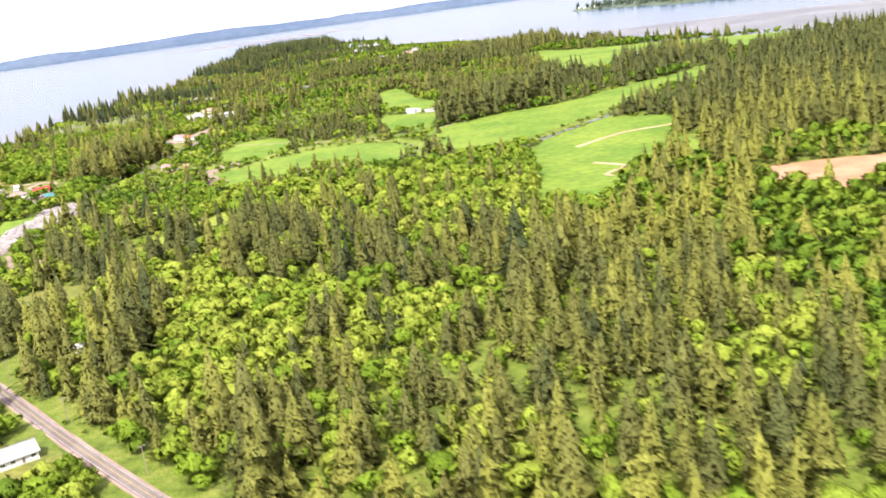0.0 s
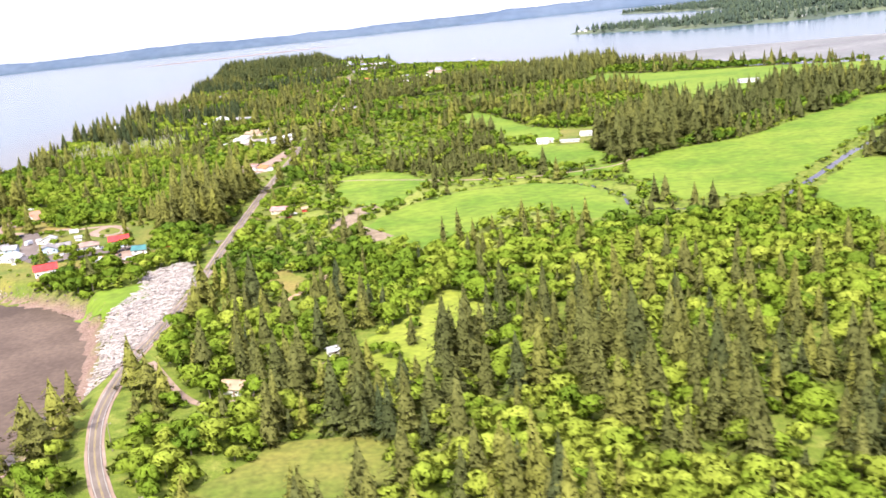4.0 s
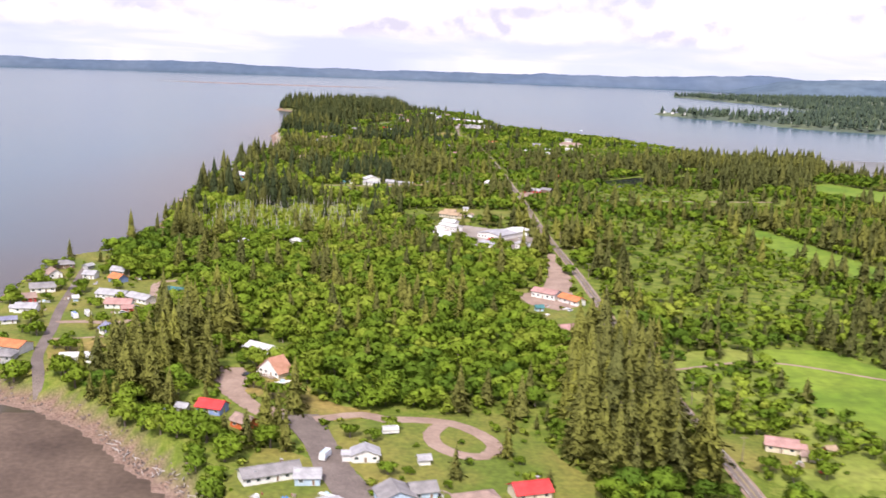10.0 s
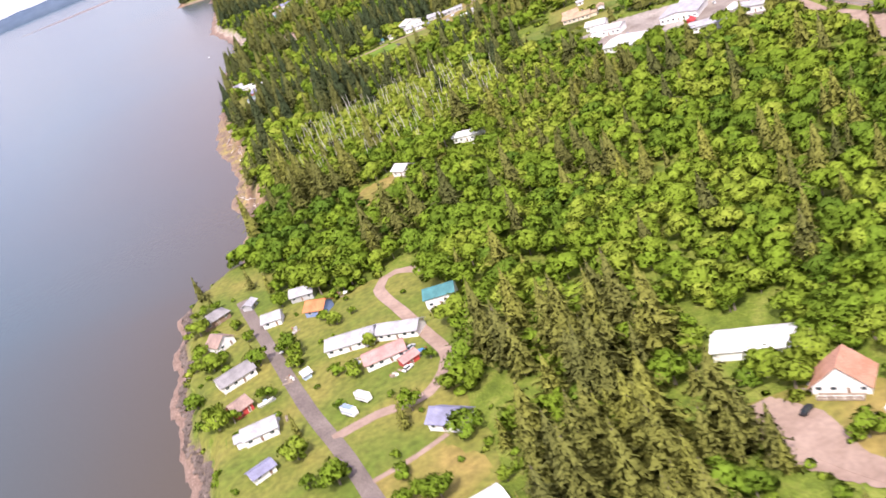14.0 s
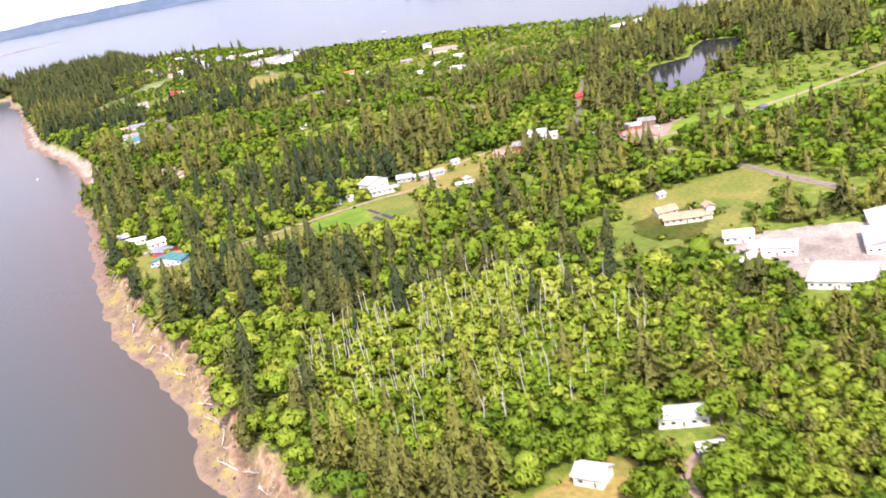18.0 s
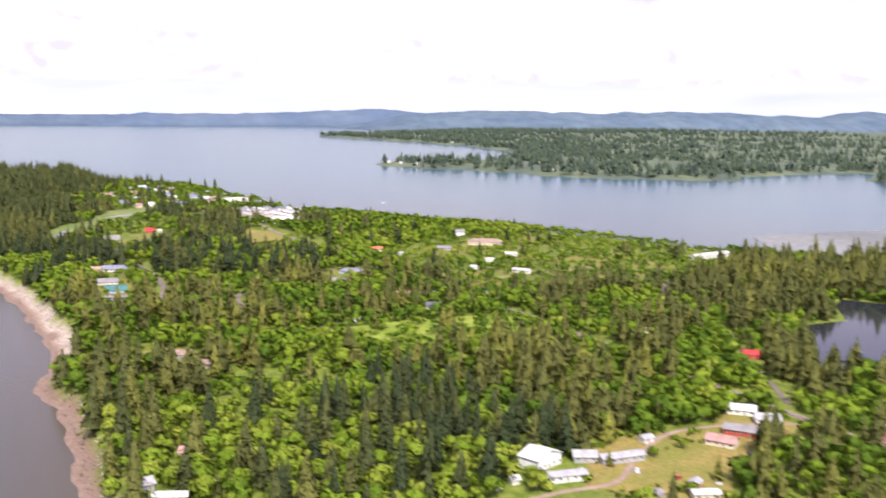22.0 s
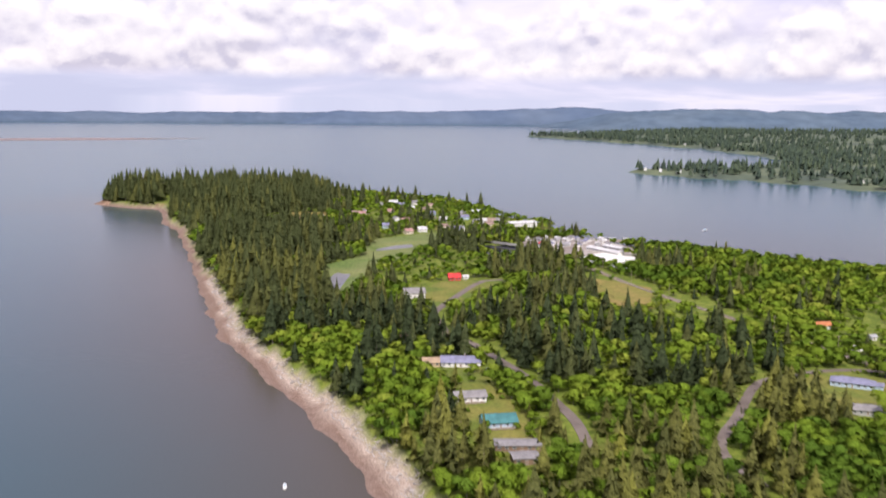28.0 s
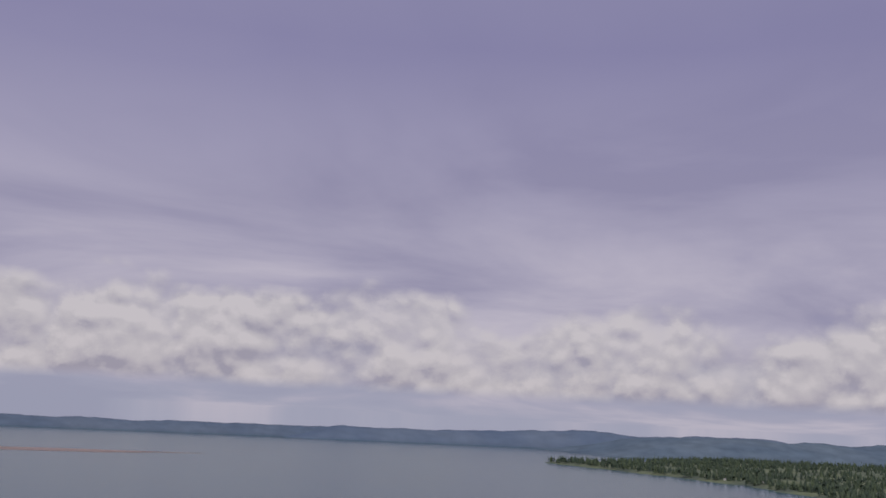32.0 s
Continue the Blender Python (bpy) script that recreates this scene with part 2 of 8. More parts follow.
    o = nt.nodes.new("ShaderNodeOutputMaterial")
    nt.links.new((leafy if porous else mix).outputs[0], o.inputs[0])
    MATS[name] = m
    return m


NEEDLE_TONES = (0.056, 0.076, 0.035), (0.150, 0.156, 0.046), (0.262, 0.268, 0.054)
NEEDLE = leaf_mat("needles", *NEEDLE_TONES, 0.25, 0.38)
NEEDLE_INNER = leaf_mat("inner_needles", *NEEDLE_TONES, 0.30, 0.14)
LEAF_TONES = (0.108, 0.190, 0.025), (0.205, 0.302, 0.030), (0.345, 0.405, 0.060)
LEAF = leaf_mat("leaves", *LEAF_TONES, 0.36, 0.34)
LEAF_INNER = leaf_mat("inner_leaves", *LEAF_TONES, 0.40, 0.10)
# needles across the bay: distance haze mixed into the colours as extra blue
FARLEAF = leaf_mat("haze_tinted_needles", (0.048, 0.068, 0.054), (0.058, 0.082, 0.058), (0.078, 0.104, 0.062), 0.1)
BARK = mat("bark", (0.16, 0.13, 0.10), (0.26, 0.22, 0.18), 0.8, 8, 0.9)
PALE_BARK = mat("pale_bark", (0.40, 0.37, 0.32), (0.56, 0.53, 0.47), 0.8, 8, 0.85)
MEADOW = mat("meadow_grass", (0.096, 0.172, 0.011), (0.160, 0.226, 0.021), 0.035, 0.30, 0.95, 0.1, detail=0.24)
LAWN = mat("lawn_grass", (0.100, 0.138, 0.017), (0.200, 0.180, 0.040), 0.06, 0.8, 0.95, 0.1, detail=0.28)
MARSH = mat("marsh_grass", (0.105, 0.155, 0.034), (0.175, 0.190, 0.065), 0.04, 0.6, 0.95, 0.1, detail=0.3)
DRYGRASS = mat("dry_grass", (0.25, 0.185, 0.055), (0.170, 0.165, 0.032), 0.08, 0.9, 0.95, 0.1)
GRAVEL = mat("gravel", (0.25, 0.175, 0.135), (0.33, 0.24, 0.19), 0.2, 1.2, 0.95, 0.1, detail=0.12)
DIRT = mat("bare_dirt", (0.38, 0.24, 0.15), (0.50, 0.36, 0.24), 0.1, 2, 0.95)
ASPHALT = mat("asphalt", (0.135, 0.108, 0.094), (0.190, 0.155, 0.134), 0.15, 3, 0.9, 0.05)
LINE_Y = mat("yellow_paint", (0.42, 0.33, 0.10), (0.36, 0.28, 0.12), 1, 6, 0.8, 0)
LINE_W = mat("white_paint", (0.48, 0.46, 0.42), (0.38, 0.36, 0.33), 1, 6, 0.8, 0)
MUD = mat("tidal_mud", (0.20, 0.135, 0.105), (0.27, 0.19, 0.155), 0.05, 1.2, 0.45, 0.08, spec=0.5)
DRIFT = mat("driftwood", (0.36, 0.32, 0.29), (0.54, 0.49, 0.45), 0.6, 5, 0.9, 0.2, spread=0.3)
STONE = mat("shore_stone", (0.10, 0.076, 0.064), (0.21, 0.165, 0.14), 0.5, 4, 0.9, 0.3, spread=0.35)
SHELL = mat("oyster_shell", (0.66, 0.63, 0.58), (0.80, 0.78, 0.74), 0.2, 3, 0.9, 0.3)
GLASS = mat("window_glass", (0.03, 0.04, 0.05), (0.06, 0.08, 0.09), 1, 4, 0.08, 0, spec=0.8)
METAL = mat("galvanised_metal", (0.45, 0.46, 0.47), (0.55, 0.55, 0.56), 1, 5, 0.4, 0, metal=0.6)
TIMBER = mat("weathered_timber", (0.22, 0.17, 0.13), (0.32, 0.26, 0.20), 0.6, 6, 0.9)
RUBBER = mat("tyre_rubber", (0.02, 0.02, 0.02), (0.03, 0.03, 0.03), 1, 6, 0.8)


def paint(name, rgb, rough=0.7):
    dark = tuple(c * 0.82 for c in rgb)
    return mat("paint_" + name, dark, rgb, 0.6, 4, rough, 0.06, detail=0.1)


def roofing(name, rgb):
    dark = tuple(c * 0.72 for c in rgb)
    return mat("roof_" + name, dark, rgb, 0.5, 5, 0.85, 0.2, detail=0.2)


# ---- mesh helpers ----
def mesh_from(name, verts, faces, mats, index=None, tint=None, smooth=False, normals=None):
    me = bpy.data.meshes.new(name)
    verts, faces = np.asarray(verts, np.float32), np.asarray(faces, np.int32)
    n, k = faces.shape
    me.vertices.add(len(verts))
    me.vertices.foreach_set("co", verts.ravel())
    me.loops.add(n * k)
    me.loops.foreach_set("vertex_index", faces.ravel())
    me.polygons.add(n)
    me.polygons.foreach_set("loop_start", np.arange(0, n * k, k, dtype=np.int32))
    for m in mats:
        me.materials.append(m)
    if index is not None:
        me.polygons.foreach_set("material_index", np.asarray(index, np.int32))
    me.polygons.foreach_set("use_smooth", np.full(n, smooth))
    if tint is not None:
        me.attributes.new("tint", "FLOAT", "POINT").data.foreach_set("value", np.asarray(tint, np.float32))
    me.update(calc_edges=True)
    if normals is not None:
        me.polygons.foreach_set("use_smooth", np.full(n, True))
        me.attributes.new("custom_normal", "FLOAT_VECTOR", "POINT").data.foreach_set("vector", np.asarray(normals, np.float32).ravel())
        me.update()
    return me


def part(name, bm, material, parent=None, label=""):
    me = bpy.data.meshes.new(name)
    bm.to_mesh(me)
    bm.free()
    for m in (material if isinstance(material, (list, tuple)) else [material]):
        me.materials.append(m)
    ob = new(name, me)
    if parent is not None:
        ob.parent = parent
    return tagged(ob, label)


def thing(name, x, y, z, yaw=0.0, label="", category="", group=""):
    ob = new(name)
    ob.empty_display_size = 0.5
    ob.matrix_world = pose(x, y, z, 0, 0, yaw)
    return tagged(ob, label, category, group)


def box(bm, x0, y0, z0, x1, y1, z1, taper=0.0):
    t = taper
    vs = [bm.verts.new(p) for p in ((x0, y0, z0), (x1, y0, z0), (x1, y1, z0), (x0, y1, z0), (x0 + t, y0 + t, z1), (x1 - t, y0 + t, z1), (x1 - t, y1 - t, z1), (x0 + t, y1 - t, z1))]
    for f in ((3, 2, 1, 0), (4, 5, 6, 7), (0, 1, 5, 4), (1, 2, 6, 5), (2, 3, 7, 6), (3, 0, 4, 7)):
        bm.faces.new([vs[i] for i in f])
    return vs


def boxed(*args, **kw):
    bm = bmesh.new()
    box(bm, *args, **kw)
    return bm


def tube(bm, a, b, ra, rb, sides=6):
    a, b = Vector(a), Vector(b)
    q = (b - a).to_track_quat("Z", "Y")
    rings = []
    for p, r in ((a, ra), (b, rb)):
        rings.append([bm.verts.new(p + q @ Vector((r * math.cos(2 * math.pi * i / sides), r * math.sin(2 * math.pi * i / sides), 0))) for i in range(sides)])
    for i in range(sides):
        j = (i + 1) % sides
        bm.faces.new((rings[0][i], rings[0][j], rings[1][j], rings[1][i]))
    bm.faces.new(rings[1])
    bm.faces.new(rings[0][::-1])

# ---- the plan: shores, waters, clearings ----
SHORE_WEST = [(-230, -600), (-190, -300), (-175, -100), (-195, 0), (-205, 120), (-195, 200), (-180, 250), (-168, 290), (-164, 319), (-169, 350), (-173, 368),
              (-186, 399), (-206, 416), (-220, 427), (-228, 438), (-241, 457), (-251, 475), (-267, 496), (-279, 514), (-294, 527), (-308, 536), (-319, 546), (-325, 560),
              (-331, 587), (-334, 620), (-335, 660), (-333, 682), (-324, 690), (-317, 697), (-312, 728), (-315, 762), (-312, 811), (-318, 852), (-317, 905),
              (-313, 952), (-306, 1026), (-309, 1062), (-297, 1100), (-296, 1150), (-297, 1210)]
SHORE_NORTH = [(-303, 1260), (-311, 1335), (-309, 1400), (-307, 1450), (-303, 1531), (-299, 1645), (-306, 1692), (-301, 1745), (-303, 1785), (-325, 1800), (-350, 1835),
               (-342, 1868), (-300, 1885), (-230, 1880), (-160, 1860), (-110, 1820), (-75, 1770), (-48, 1715), (-55, 1660), (-48, 1600), (-52, 1552), (-43, 1490),
               (-18, 1472), (15, 1402), (42, 1366), (75, 1297), (118, 1205), (160, 1115), (190, 1045), (222, 950), (285, 872), (350, 815), (480, 765), (700, 720),
               (1100, 640), (1700, 560), (1700, -600)]
SHORE = np.array(SHORE_WEST + SHORE_NORTH, float)


def inside(poly, x, y):
    poly = np.asarray(poly, float)
    res = np.zeros(np.shape(x), bool)
    j = len(poly) - 1
    for i in range(len(poly)):
        (xi, yi), (xj, yj) = poly[i], poly[j]
        if yi != yj:
            res ^= ((yi > y) != (yj > y)) & (x < (xj - xi) * (y - yi) / (yj - yi) + xi)
        j = i
    return res


def line_dist(line, x, y, closed=False):
    """Distance from points to a polyline."""
    line = np.asarray(line, float)
    d = np.full(np.shape(x), 1e9)
    for i in range(len(line) if closed else len(line) - 1):
        a, b = line[i], line[(i + 1) % len(line)]
        ab = b - a
        u = np.clip(((x - a[0]) * ab[0] + (y - a[1]) * ab[1]) / max(ab @ ab, 1e-9), 0, 1)
        d = np.minimum(d, np.hypot(x - a[0] - u * ab[0], y - a[1] - u * ab[1]))
    return d


def wave(x, y, s, k=0.0):
    """Cheap smooth noise of about -1 to 1 with features s metres wide."""
    return (np.sin(x / s * 2.1 + 1.3 * k + 1.7 * np.sin(y / s * 1.3 + k)) + np.sin(y / s * 2.3 + 2.1 * k + 1.5 * np.sin(x / s * 1.7 + 2 * k)) + np.sin((x + y) / s * 1.1 + 3 * k)) / 3


def shore_dist(x, y):
    d = line_dist(SHORE, x, y, True)
    d = np.where(inside(SHORE, x, y), d, -d)
    return d + 1.6 * wave(x, y, 9, 1) + 0.8 * wave(x, y, 3.7, 2)


POND = [(-70, 956), (-48, 980), (-19, 1005), (2, 1003), (22, 1024), (40, 1036), (49, 1019), (26, 990), (-10, 966), (-38, 948), (-60, 948)]
LAGOON = [(-262, 1385), (-253, 1415), (-243, 1439), (-236, 1430), (-245, 1407), (-256, 1380)]
MARSH_POOL = [(-204, 1508), (-188, 1520), (-173, 1524), (-176, 1508), (-190, 1502), (-206, 1497)]
SLOUGH = [(-150, 1500), (-132, 1508), (-113, 1496), (-106, 1484), (-118, 1462), (-140, 1457), (-152, 1475)]
CREEK = [(-130, 470), (-104, 478), (-70, 503), (-34, 503), (-18, 489), (-9, 467), (-11, 441), (-3, 428), (12, 420), (34, 424), (48, 440), (70, 466), (90, 490), (120, 520), (170, 560), (260, 640)]
WATERS = {"pond": POND, "lagoon": LAGOON, "marsh_pool": MARSH_POOL, "slough": SLOUGH}
# clay cliffs and sandy beach along the west shore, by y
CLIFF_Y, BEACH_Y = (715, 905), (1075, 1460)


def west_beach(x, y):
    """Width of the open strand."""
    w = np.full(np.shape(x), 2.5)
    west = x < -150
    w = np.where(west & (y > CLIFF_Y[0]) & (y < CLIFF_Y[1]), 4.6, w)
    w = np.where(west & (y > BEACH_Y[0]) & (y < BEACH_Y[1]), 6.4, w)
    w = np.where(west & (y > 380) & (y < 545), np.where(y > 490, 4.2, 1.6), w)
    w = np.where(west & (y > 545) & (y < 690), 1.6, w)
    w = np.where(x > 100, 14.0, w)
    return w


def ground_z(x, y, d=None):
    x, y = np.asarray(x, float), np.asarray(y, float)
    d = shore_dist(x, y) if d is None else d
    w = west_beach(x, y)
    top = 4.7 + 0.25 * wave(x, y, 60, 3)
    top = np.where(x > -120, np.maximum(3.9, top - 0.012 * (x + 120)), top)
    top = top + np.where((x < -290) & (y > 700) & (y < 1000), 1.2, 0.0) * np.clip((y - 700) / 40, 0, 1)
    rise = np.where(x > -50, 12.0, np.where((y > CLIFF_Y[0]) & (y < CLIFF_Y[1]) & (x < -250), 1.6, 3.5))
    strand = 0.12 + 1.1 * np.clip(d / w, 0, 1)
    z = np.where(d < 0, np.maximum(-3.0, 0.05 * d + 0.12), strand + (top - 1.22) * np.clip((d - w) / rise, 0, 1) ** 0.8)
    for poly in (POND, LAGOON, MARSH_POOL, SLOUGH):
        pd = line_dist(poly, x, y, True)
        z = z - 1.4 * np.where(inside(poly, x, y), np.clip(0.4 + pd / 6, 0, 1), np.clip(0.4 - pd / 8, 0, 1))
    cd = line_dist(CREEK, x, y)
    return z - 1.0 * np.clip(1.2 - cd / 3.5, 0, 1)


GRID = {}


def gz(x, y):
    """Ground height at one point, from the ground's own grid."""
    gx, gy, h = GRID["x"], GRID["y"], GRID["z"]
    i, j = min(max(int(np.searchsorted(gx, x)) - 1, 0), len(gx) - 2), min(max(int(np.searchsorted(gy, y)) - 1, 0), len(gy) - 2)
    u, v = (x - gx[i]) / (gx[i + 1] - gx[i]), (y - gy[j]) / (gy[j + 1] - gy[j])
    return float((h[j, i] * (1 - u) + h[j, i + 1] * u) * (1 - v) + (h[j + 1, i] * (1 - u) + h[j + 1, i + 1] * u) * v)


def sample(seed, n, x0, x1, y0, y1, test):
    """n plan points in a box that pass a test on arrays."""
    r = np.random.RandomState(seed)
    got = []
    have = 0
    while have < n:
        px, py = r.uniform(x0, x1, 6 * n), r.uniform(y0, y1, 6 * n)
        k = test(px, py)
        got.append(np.stack([px[k], py[k]], 1))
        have += int(k.sum())
    return np.concatenate(got)[:n]


# ---- ground ----
GX = np.concatenate([np.arange(-440, 300, 3.4), np.arange(300, 700, 10), np.arange(700, 1760, 40)])
GY = np.concatenate([np.arange(-620, 80, 20), np.arange(80, 1300, 3.4), np.arange(1300, 1960, 5)])
mx, my = np.meshgrid(GX, GY)
fx, fy = mx.ravel(), my.ravel()
fd = shore_dist(fx, fy)
fz = ground_z(fx, fy, fd)
GRID["x"], GRID["y"], GRID["z"] = GX, GY, fz.reshape(len(GY), len(GX))
ni, nj = len(GX), len(GY)
ii, jj = np.meshgrid(np.arange(ni - 1), np.arange(nj - 1))
a = (jj * ni + ii).ravel()
quads = np.stack([a, a + 1, a + 1 + ni, a + ni], 1)
# drop what lies deep under the bay
keep = (fd[quads] > -70).any(1)
quads = quads[keep]


def ground_mat():
    m = bpy.data.materials.new("ground_cover")
    m.use_nodes = True
    nt = m.node_tree
    b = nt.nodes["Principled BSDF"]
    tc = nt.nodes.new("ShaderNodeTexCoord")
    geo = nt.nodes.new("ShaderNodeNewGeometry")

    def noise_node(s, d=5):
        n = nt.nodes.new("ShaderNodeTexNoise")
        n.inputs["Scale"].default_value, n.inputs["Detail"].default_value = s, d
        nt.links.new(tc.outputs["Object"], n.inputs["Vector"])
        return n.outputs[0]

    def ramp(v, *stops):
        r = nt.nodes.new("ShaderNodeValToRGB")
        while len(r.color_ramp.elements) < len(stops):
            r.color_ramp.elements.new(0.5)
        for el, (p, c) in zip(r.color_ramp.elements, stops):
            el.position, el.color = p, (*c, 1)
        nt.links.new(v, r.inputs[0])
        return r.outputs[0]

    def mixc(f, p, q):
        n = nt.nodes.new("ShaderNodeMix")
        n.data_type = "RGBA"
        nt.links.new(f, n.inputs[0])
        nt.links.new(p, n.inputs[6])
        nt.links.new(q, n.inputs[7])
        return n.outputs[2]

    def attr(name):
        n = nt.nodes.new("ShaderNodeAttribute")
        n.attribute_name = name
        return n.outputs["Fac"]

    fine, mid, wide = noise_node(2.2), noise_node(0.35), noise_node(0.14)
    scrub = ramp(mid, (0.3, (0.082, 0.115, 0.018)), (0.5, (0.130, 0.172, 0.024)), (0.7, (0.205, 0.222, 0.048)))
    sand = ramp(fine, (0.3, (0.150, 0.096, 0.072)), (0.5, (0.205, 0.135, 0.102)), (0.7, (0.275, 0.19, 0.148)))
    clay = ramp(mid, (0.36, (0.13, 0.080, 0.055)), (0.5, (0.25, 0.158, 0.105)), (0.64, (0.40, 0.270, 0.185)))
    mudc = ramp(mid, (0.3, (0.17, 0.115, 0.09)), (0.6, (0.25, 0.18, 0.145)))
    pale = ramp(fine, (0.3, (0.33, 0.255, 0.20)), (0.5, (0.43, 0.345, 0.28)), (0.7, (0.53, 0.44, 0.365)))
    c = mixc(attr("strand"), scrub, mixc(attr("beach"), sand, pale))
    algae = ramp(wide, (0.38, (0.33, 0.28, 0.06)), (0.50, (0.24, 0.175, 0.10)), (0.66, (0.13, 0.09, 0.07)))
    c = mixc(attr("algae"), c, algae)
    c = mixc(attr("clay"), c, clay)
    c = mixc(attr("mud"), c, mudc)
    h = nt.nodes.new("ShaderNodeHueSaturation")
    v = nt.nodes.new("ShaderNodeMapRange")
    v.inputs[1].default_value, v.inputs[2].default_value, v.inputs[3].default_value, v.inputs[4].default_value = 0.3, 0.7, 0.75, 1.25
    nt.links.new(fine, v.inputs[0])
    nt.links.new(v.outputs[0], h.inputs["Value"])
    nt.links.new(c, h.inputs["Color"])
    nt.links.new(h.outputs[0], b.inputs["Base Color"])
    b.inputs["Roughness"].default_value = 0.95
    b.inputs["Specular IOR Level"].default_value = 0.15
    bp = nt.nodes.new("ShaderNodeBump")
    bp.inputs["Strength"].default_value, bp.inputs["Distance"].default_value = 0.5, 0.5
    nt.links.new(fine, bp.inputs["Height"])
    nt.links.new(bp.outputs[0], b.inputs["Normal"])
    return m


me = mesh_from("ground", np.stack([fx, fy, fz], 1), quads, [ground_mat()], smooth=True)
fw = west_beach(fx, fy)
strand = np.clip((fw + 1.0 - fd) / 1.5, 0, 1)
in_cliff = (fx < -250) & (fy > CLIFF_Y[0] - 10) & (fy < CLIFF_Y[1] + 15)
clay = np.where(in_cliff, np.clip((fw + 3.4 - fd) / 1.2, 0, 1) * np.clip((fd - fw * 0.75) / 1.2, 0, 1), 0)
algae = np.where(in_cliff, np.clip((fw - 0.6 - fd) / 1.2, 0, 1), 0)
clay = np.maximum(clay, np.where((fx < -250) & (fy > 1620) & (wave(fx, fy, 30, 5) > 0.1), np.clip((7 - fd) / 2, 0, 1), 0))
mudw = np.clip(-fd / 3 + 0.2, 0, 1)
for nm, w_ in (("strand", strand), ("beach", np.where(fx < -200, np.clip((fy - 1060) / 40, 0, 1), 0.0) * np.clip((fd - 1.5) / 1.5, 0, 1)), ("clay", clay), ("algae", algae), ("mud", mudw)):
    me.attributes.new(nm, "FLOAT", "POINT").data.foreach_set("value", w_.astype(np.float32))
tagged(new("ground", me), "low green wooded peninsula with sandy strand and clay bluffs", "ground", kind="structure")


# ---- bay ----
def water_mat(name, deep, shallow, rough=0.12, ripple=0.25):
    m = bpy.data.materials.new(name)
    m.use_nodes = True
    nt = m.node_tree
    b = nt.nodes["Principled BSDF"]
    tc = nt.nodes.new("ShaderNodeTexCoord")
    at = nt.nodes.new("ShaderNodeAttribute")
    at.attribute_name = "silt"
    n1 = nt.nodes.new("ShaderNodeTexNoise")
    n1.inputs["Scale"].default_value, n1.inputs["Detail"].default_value = 0.006, 6
    n2 = nt.nodes.new("ShaderNodeTexNoise")
    n2.inputs["Scale"].default_value, n2.inputs["Detail"].default_value = 0.9, 6
    mp = nt.nodes.new("ShaderNodeMapping")
    mp.inputs["Scale"].default_value = (1.0, 0.45, 1.0)
    mp.inputs["Rotation"].default_value = (0, 0, 0.5)
    nt.links.new(tc.outputs["Object"], mp.inputs[0])
    nt.links.new(mp.outputs[0], n1.inputs["Vector"])
    nt.links.new(mp.outputs[0], n2.inputs["Vector"])
    add = nt.nodes.new("ShaderNodeMath")
    add.operation = "MULTIPLY_ADD"
    add.use_clamp = True
    add.inputs[1].default_value, add.inputs[2].default_value = 0.35, -0.16
    nt.links.new(n1.outputs[0], add.inputs[0])
    tot = nt.nodes.new("ShaderNodeMath")
    tot.operation, tot.use_clamp = "ADD", True
    nt.links.new(add.outputs[0], tot.inputs[0])
    nt.links.new(at.outputs["Fac"], tot.inputs[1])
    mix = nt.nodes.new("ShaderNodeMix")
    mix.data_type = "RGBA"
    mix.inputs[6].default_value, mix.inputs[7].default_value = (*deep, 1), (*shallow, 1)
    nt.links.new(tot.outputs[0], mix.inputs[0])
    nt.links.new(mix.outputs[2], b.inputs["Base Color"])
    b.inputs["Roughness"].default_value, b.inputs["IOR"].default_value = rough, 1.33
    b.inputs["Specular IOR Level"].default_value = 0.28
    bp = nt.nodes.new("ShaderNodeBump")
    bp.inputs["Strength"].default_value, bp.inputs["Distance"].default_value = ripple, 0.12
    nt.links.new(n2.outputs[0], bp.inputs["Height"])
    nt.links.new(bp.outputs[0], b.inputs["Normal"])
    return m


WATER = water_mat("bay_water", (0.038, 0.088, 0.108), (0.080, 0.065, 0.046), 0.22, 0.5)
STILL = water_mat("still_water", (0.02, 0.022, 0.030), (0.03, 0.028, 0.030), 0.06, 0.05)
WX = np.concatenate([np.linspace(-4800, -700, 14), np.arange(-640, 700, 14), np.linspace(760, 4800, 14)])
WY = np.concatenate([np.linspace(-3000, -300, 8), np.arange(-260, 2300, 14), np.linspace(2400, 4880, 14)])
wx, wy = [v.ravel() for v in np.meshgrid(WX, WY)]
wd = -shore_dist(wx, wy)
ni = len(WX)
ii, jj = np.meshgrid(np.arange(ni - 1), np.arange(len(WY) - 1))
a = (jj * ni + ii).ravel()
quads = np.stack([a, a + 1, a + 1 + ni, a + ni], 1)
me = mesh_from("water", np.stack([wx, wy, np.zeros_like(wx)], 1), quads, [WATER], smooth=True)
# silt stirred up along the shore, and all over the shallow cove beside the road
silt = np.where(wx < -100, np.clip(1.0 - wd / 130, 0, 1) ** 1.4, np.clip(0.5 - wd / 700, 0, 1))
cove = np.clip(1.2 - np.hypot(wx + 235, wy - 380) / 170, 0, 1)
silt = np.clip(np.maximum(silt, np.clip(cove * 1.6, 0, 1)) * (1 - 0.7 * np.clip((wy - 1500) / 400, 0, 1)), 0, 1)
me.attributes.new("silt", "FLOAT", "POINT").data.foreach_set("value", silt.astype(np.float32))
tagged(new("water", me), "wide calm grey-blue bay, brown with silt along the shore", "water", kind="structure")


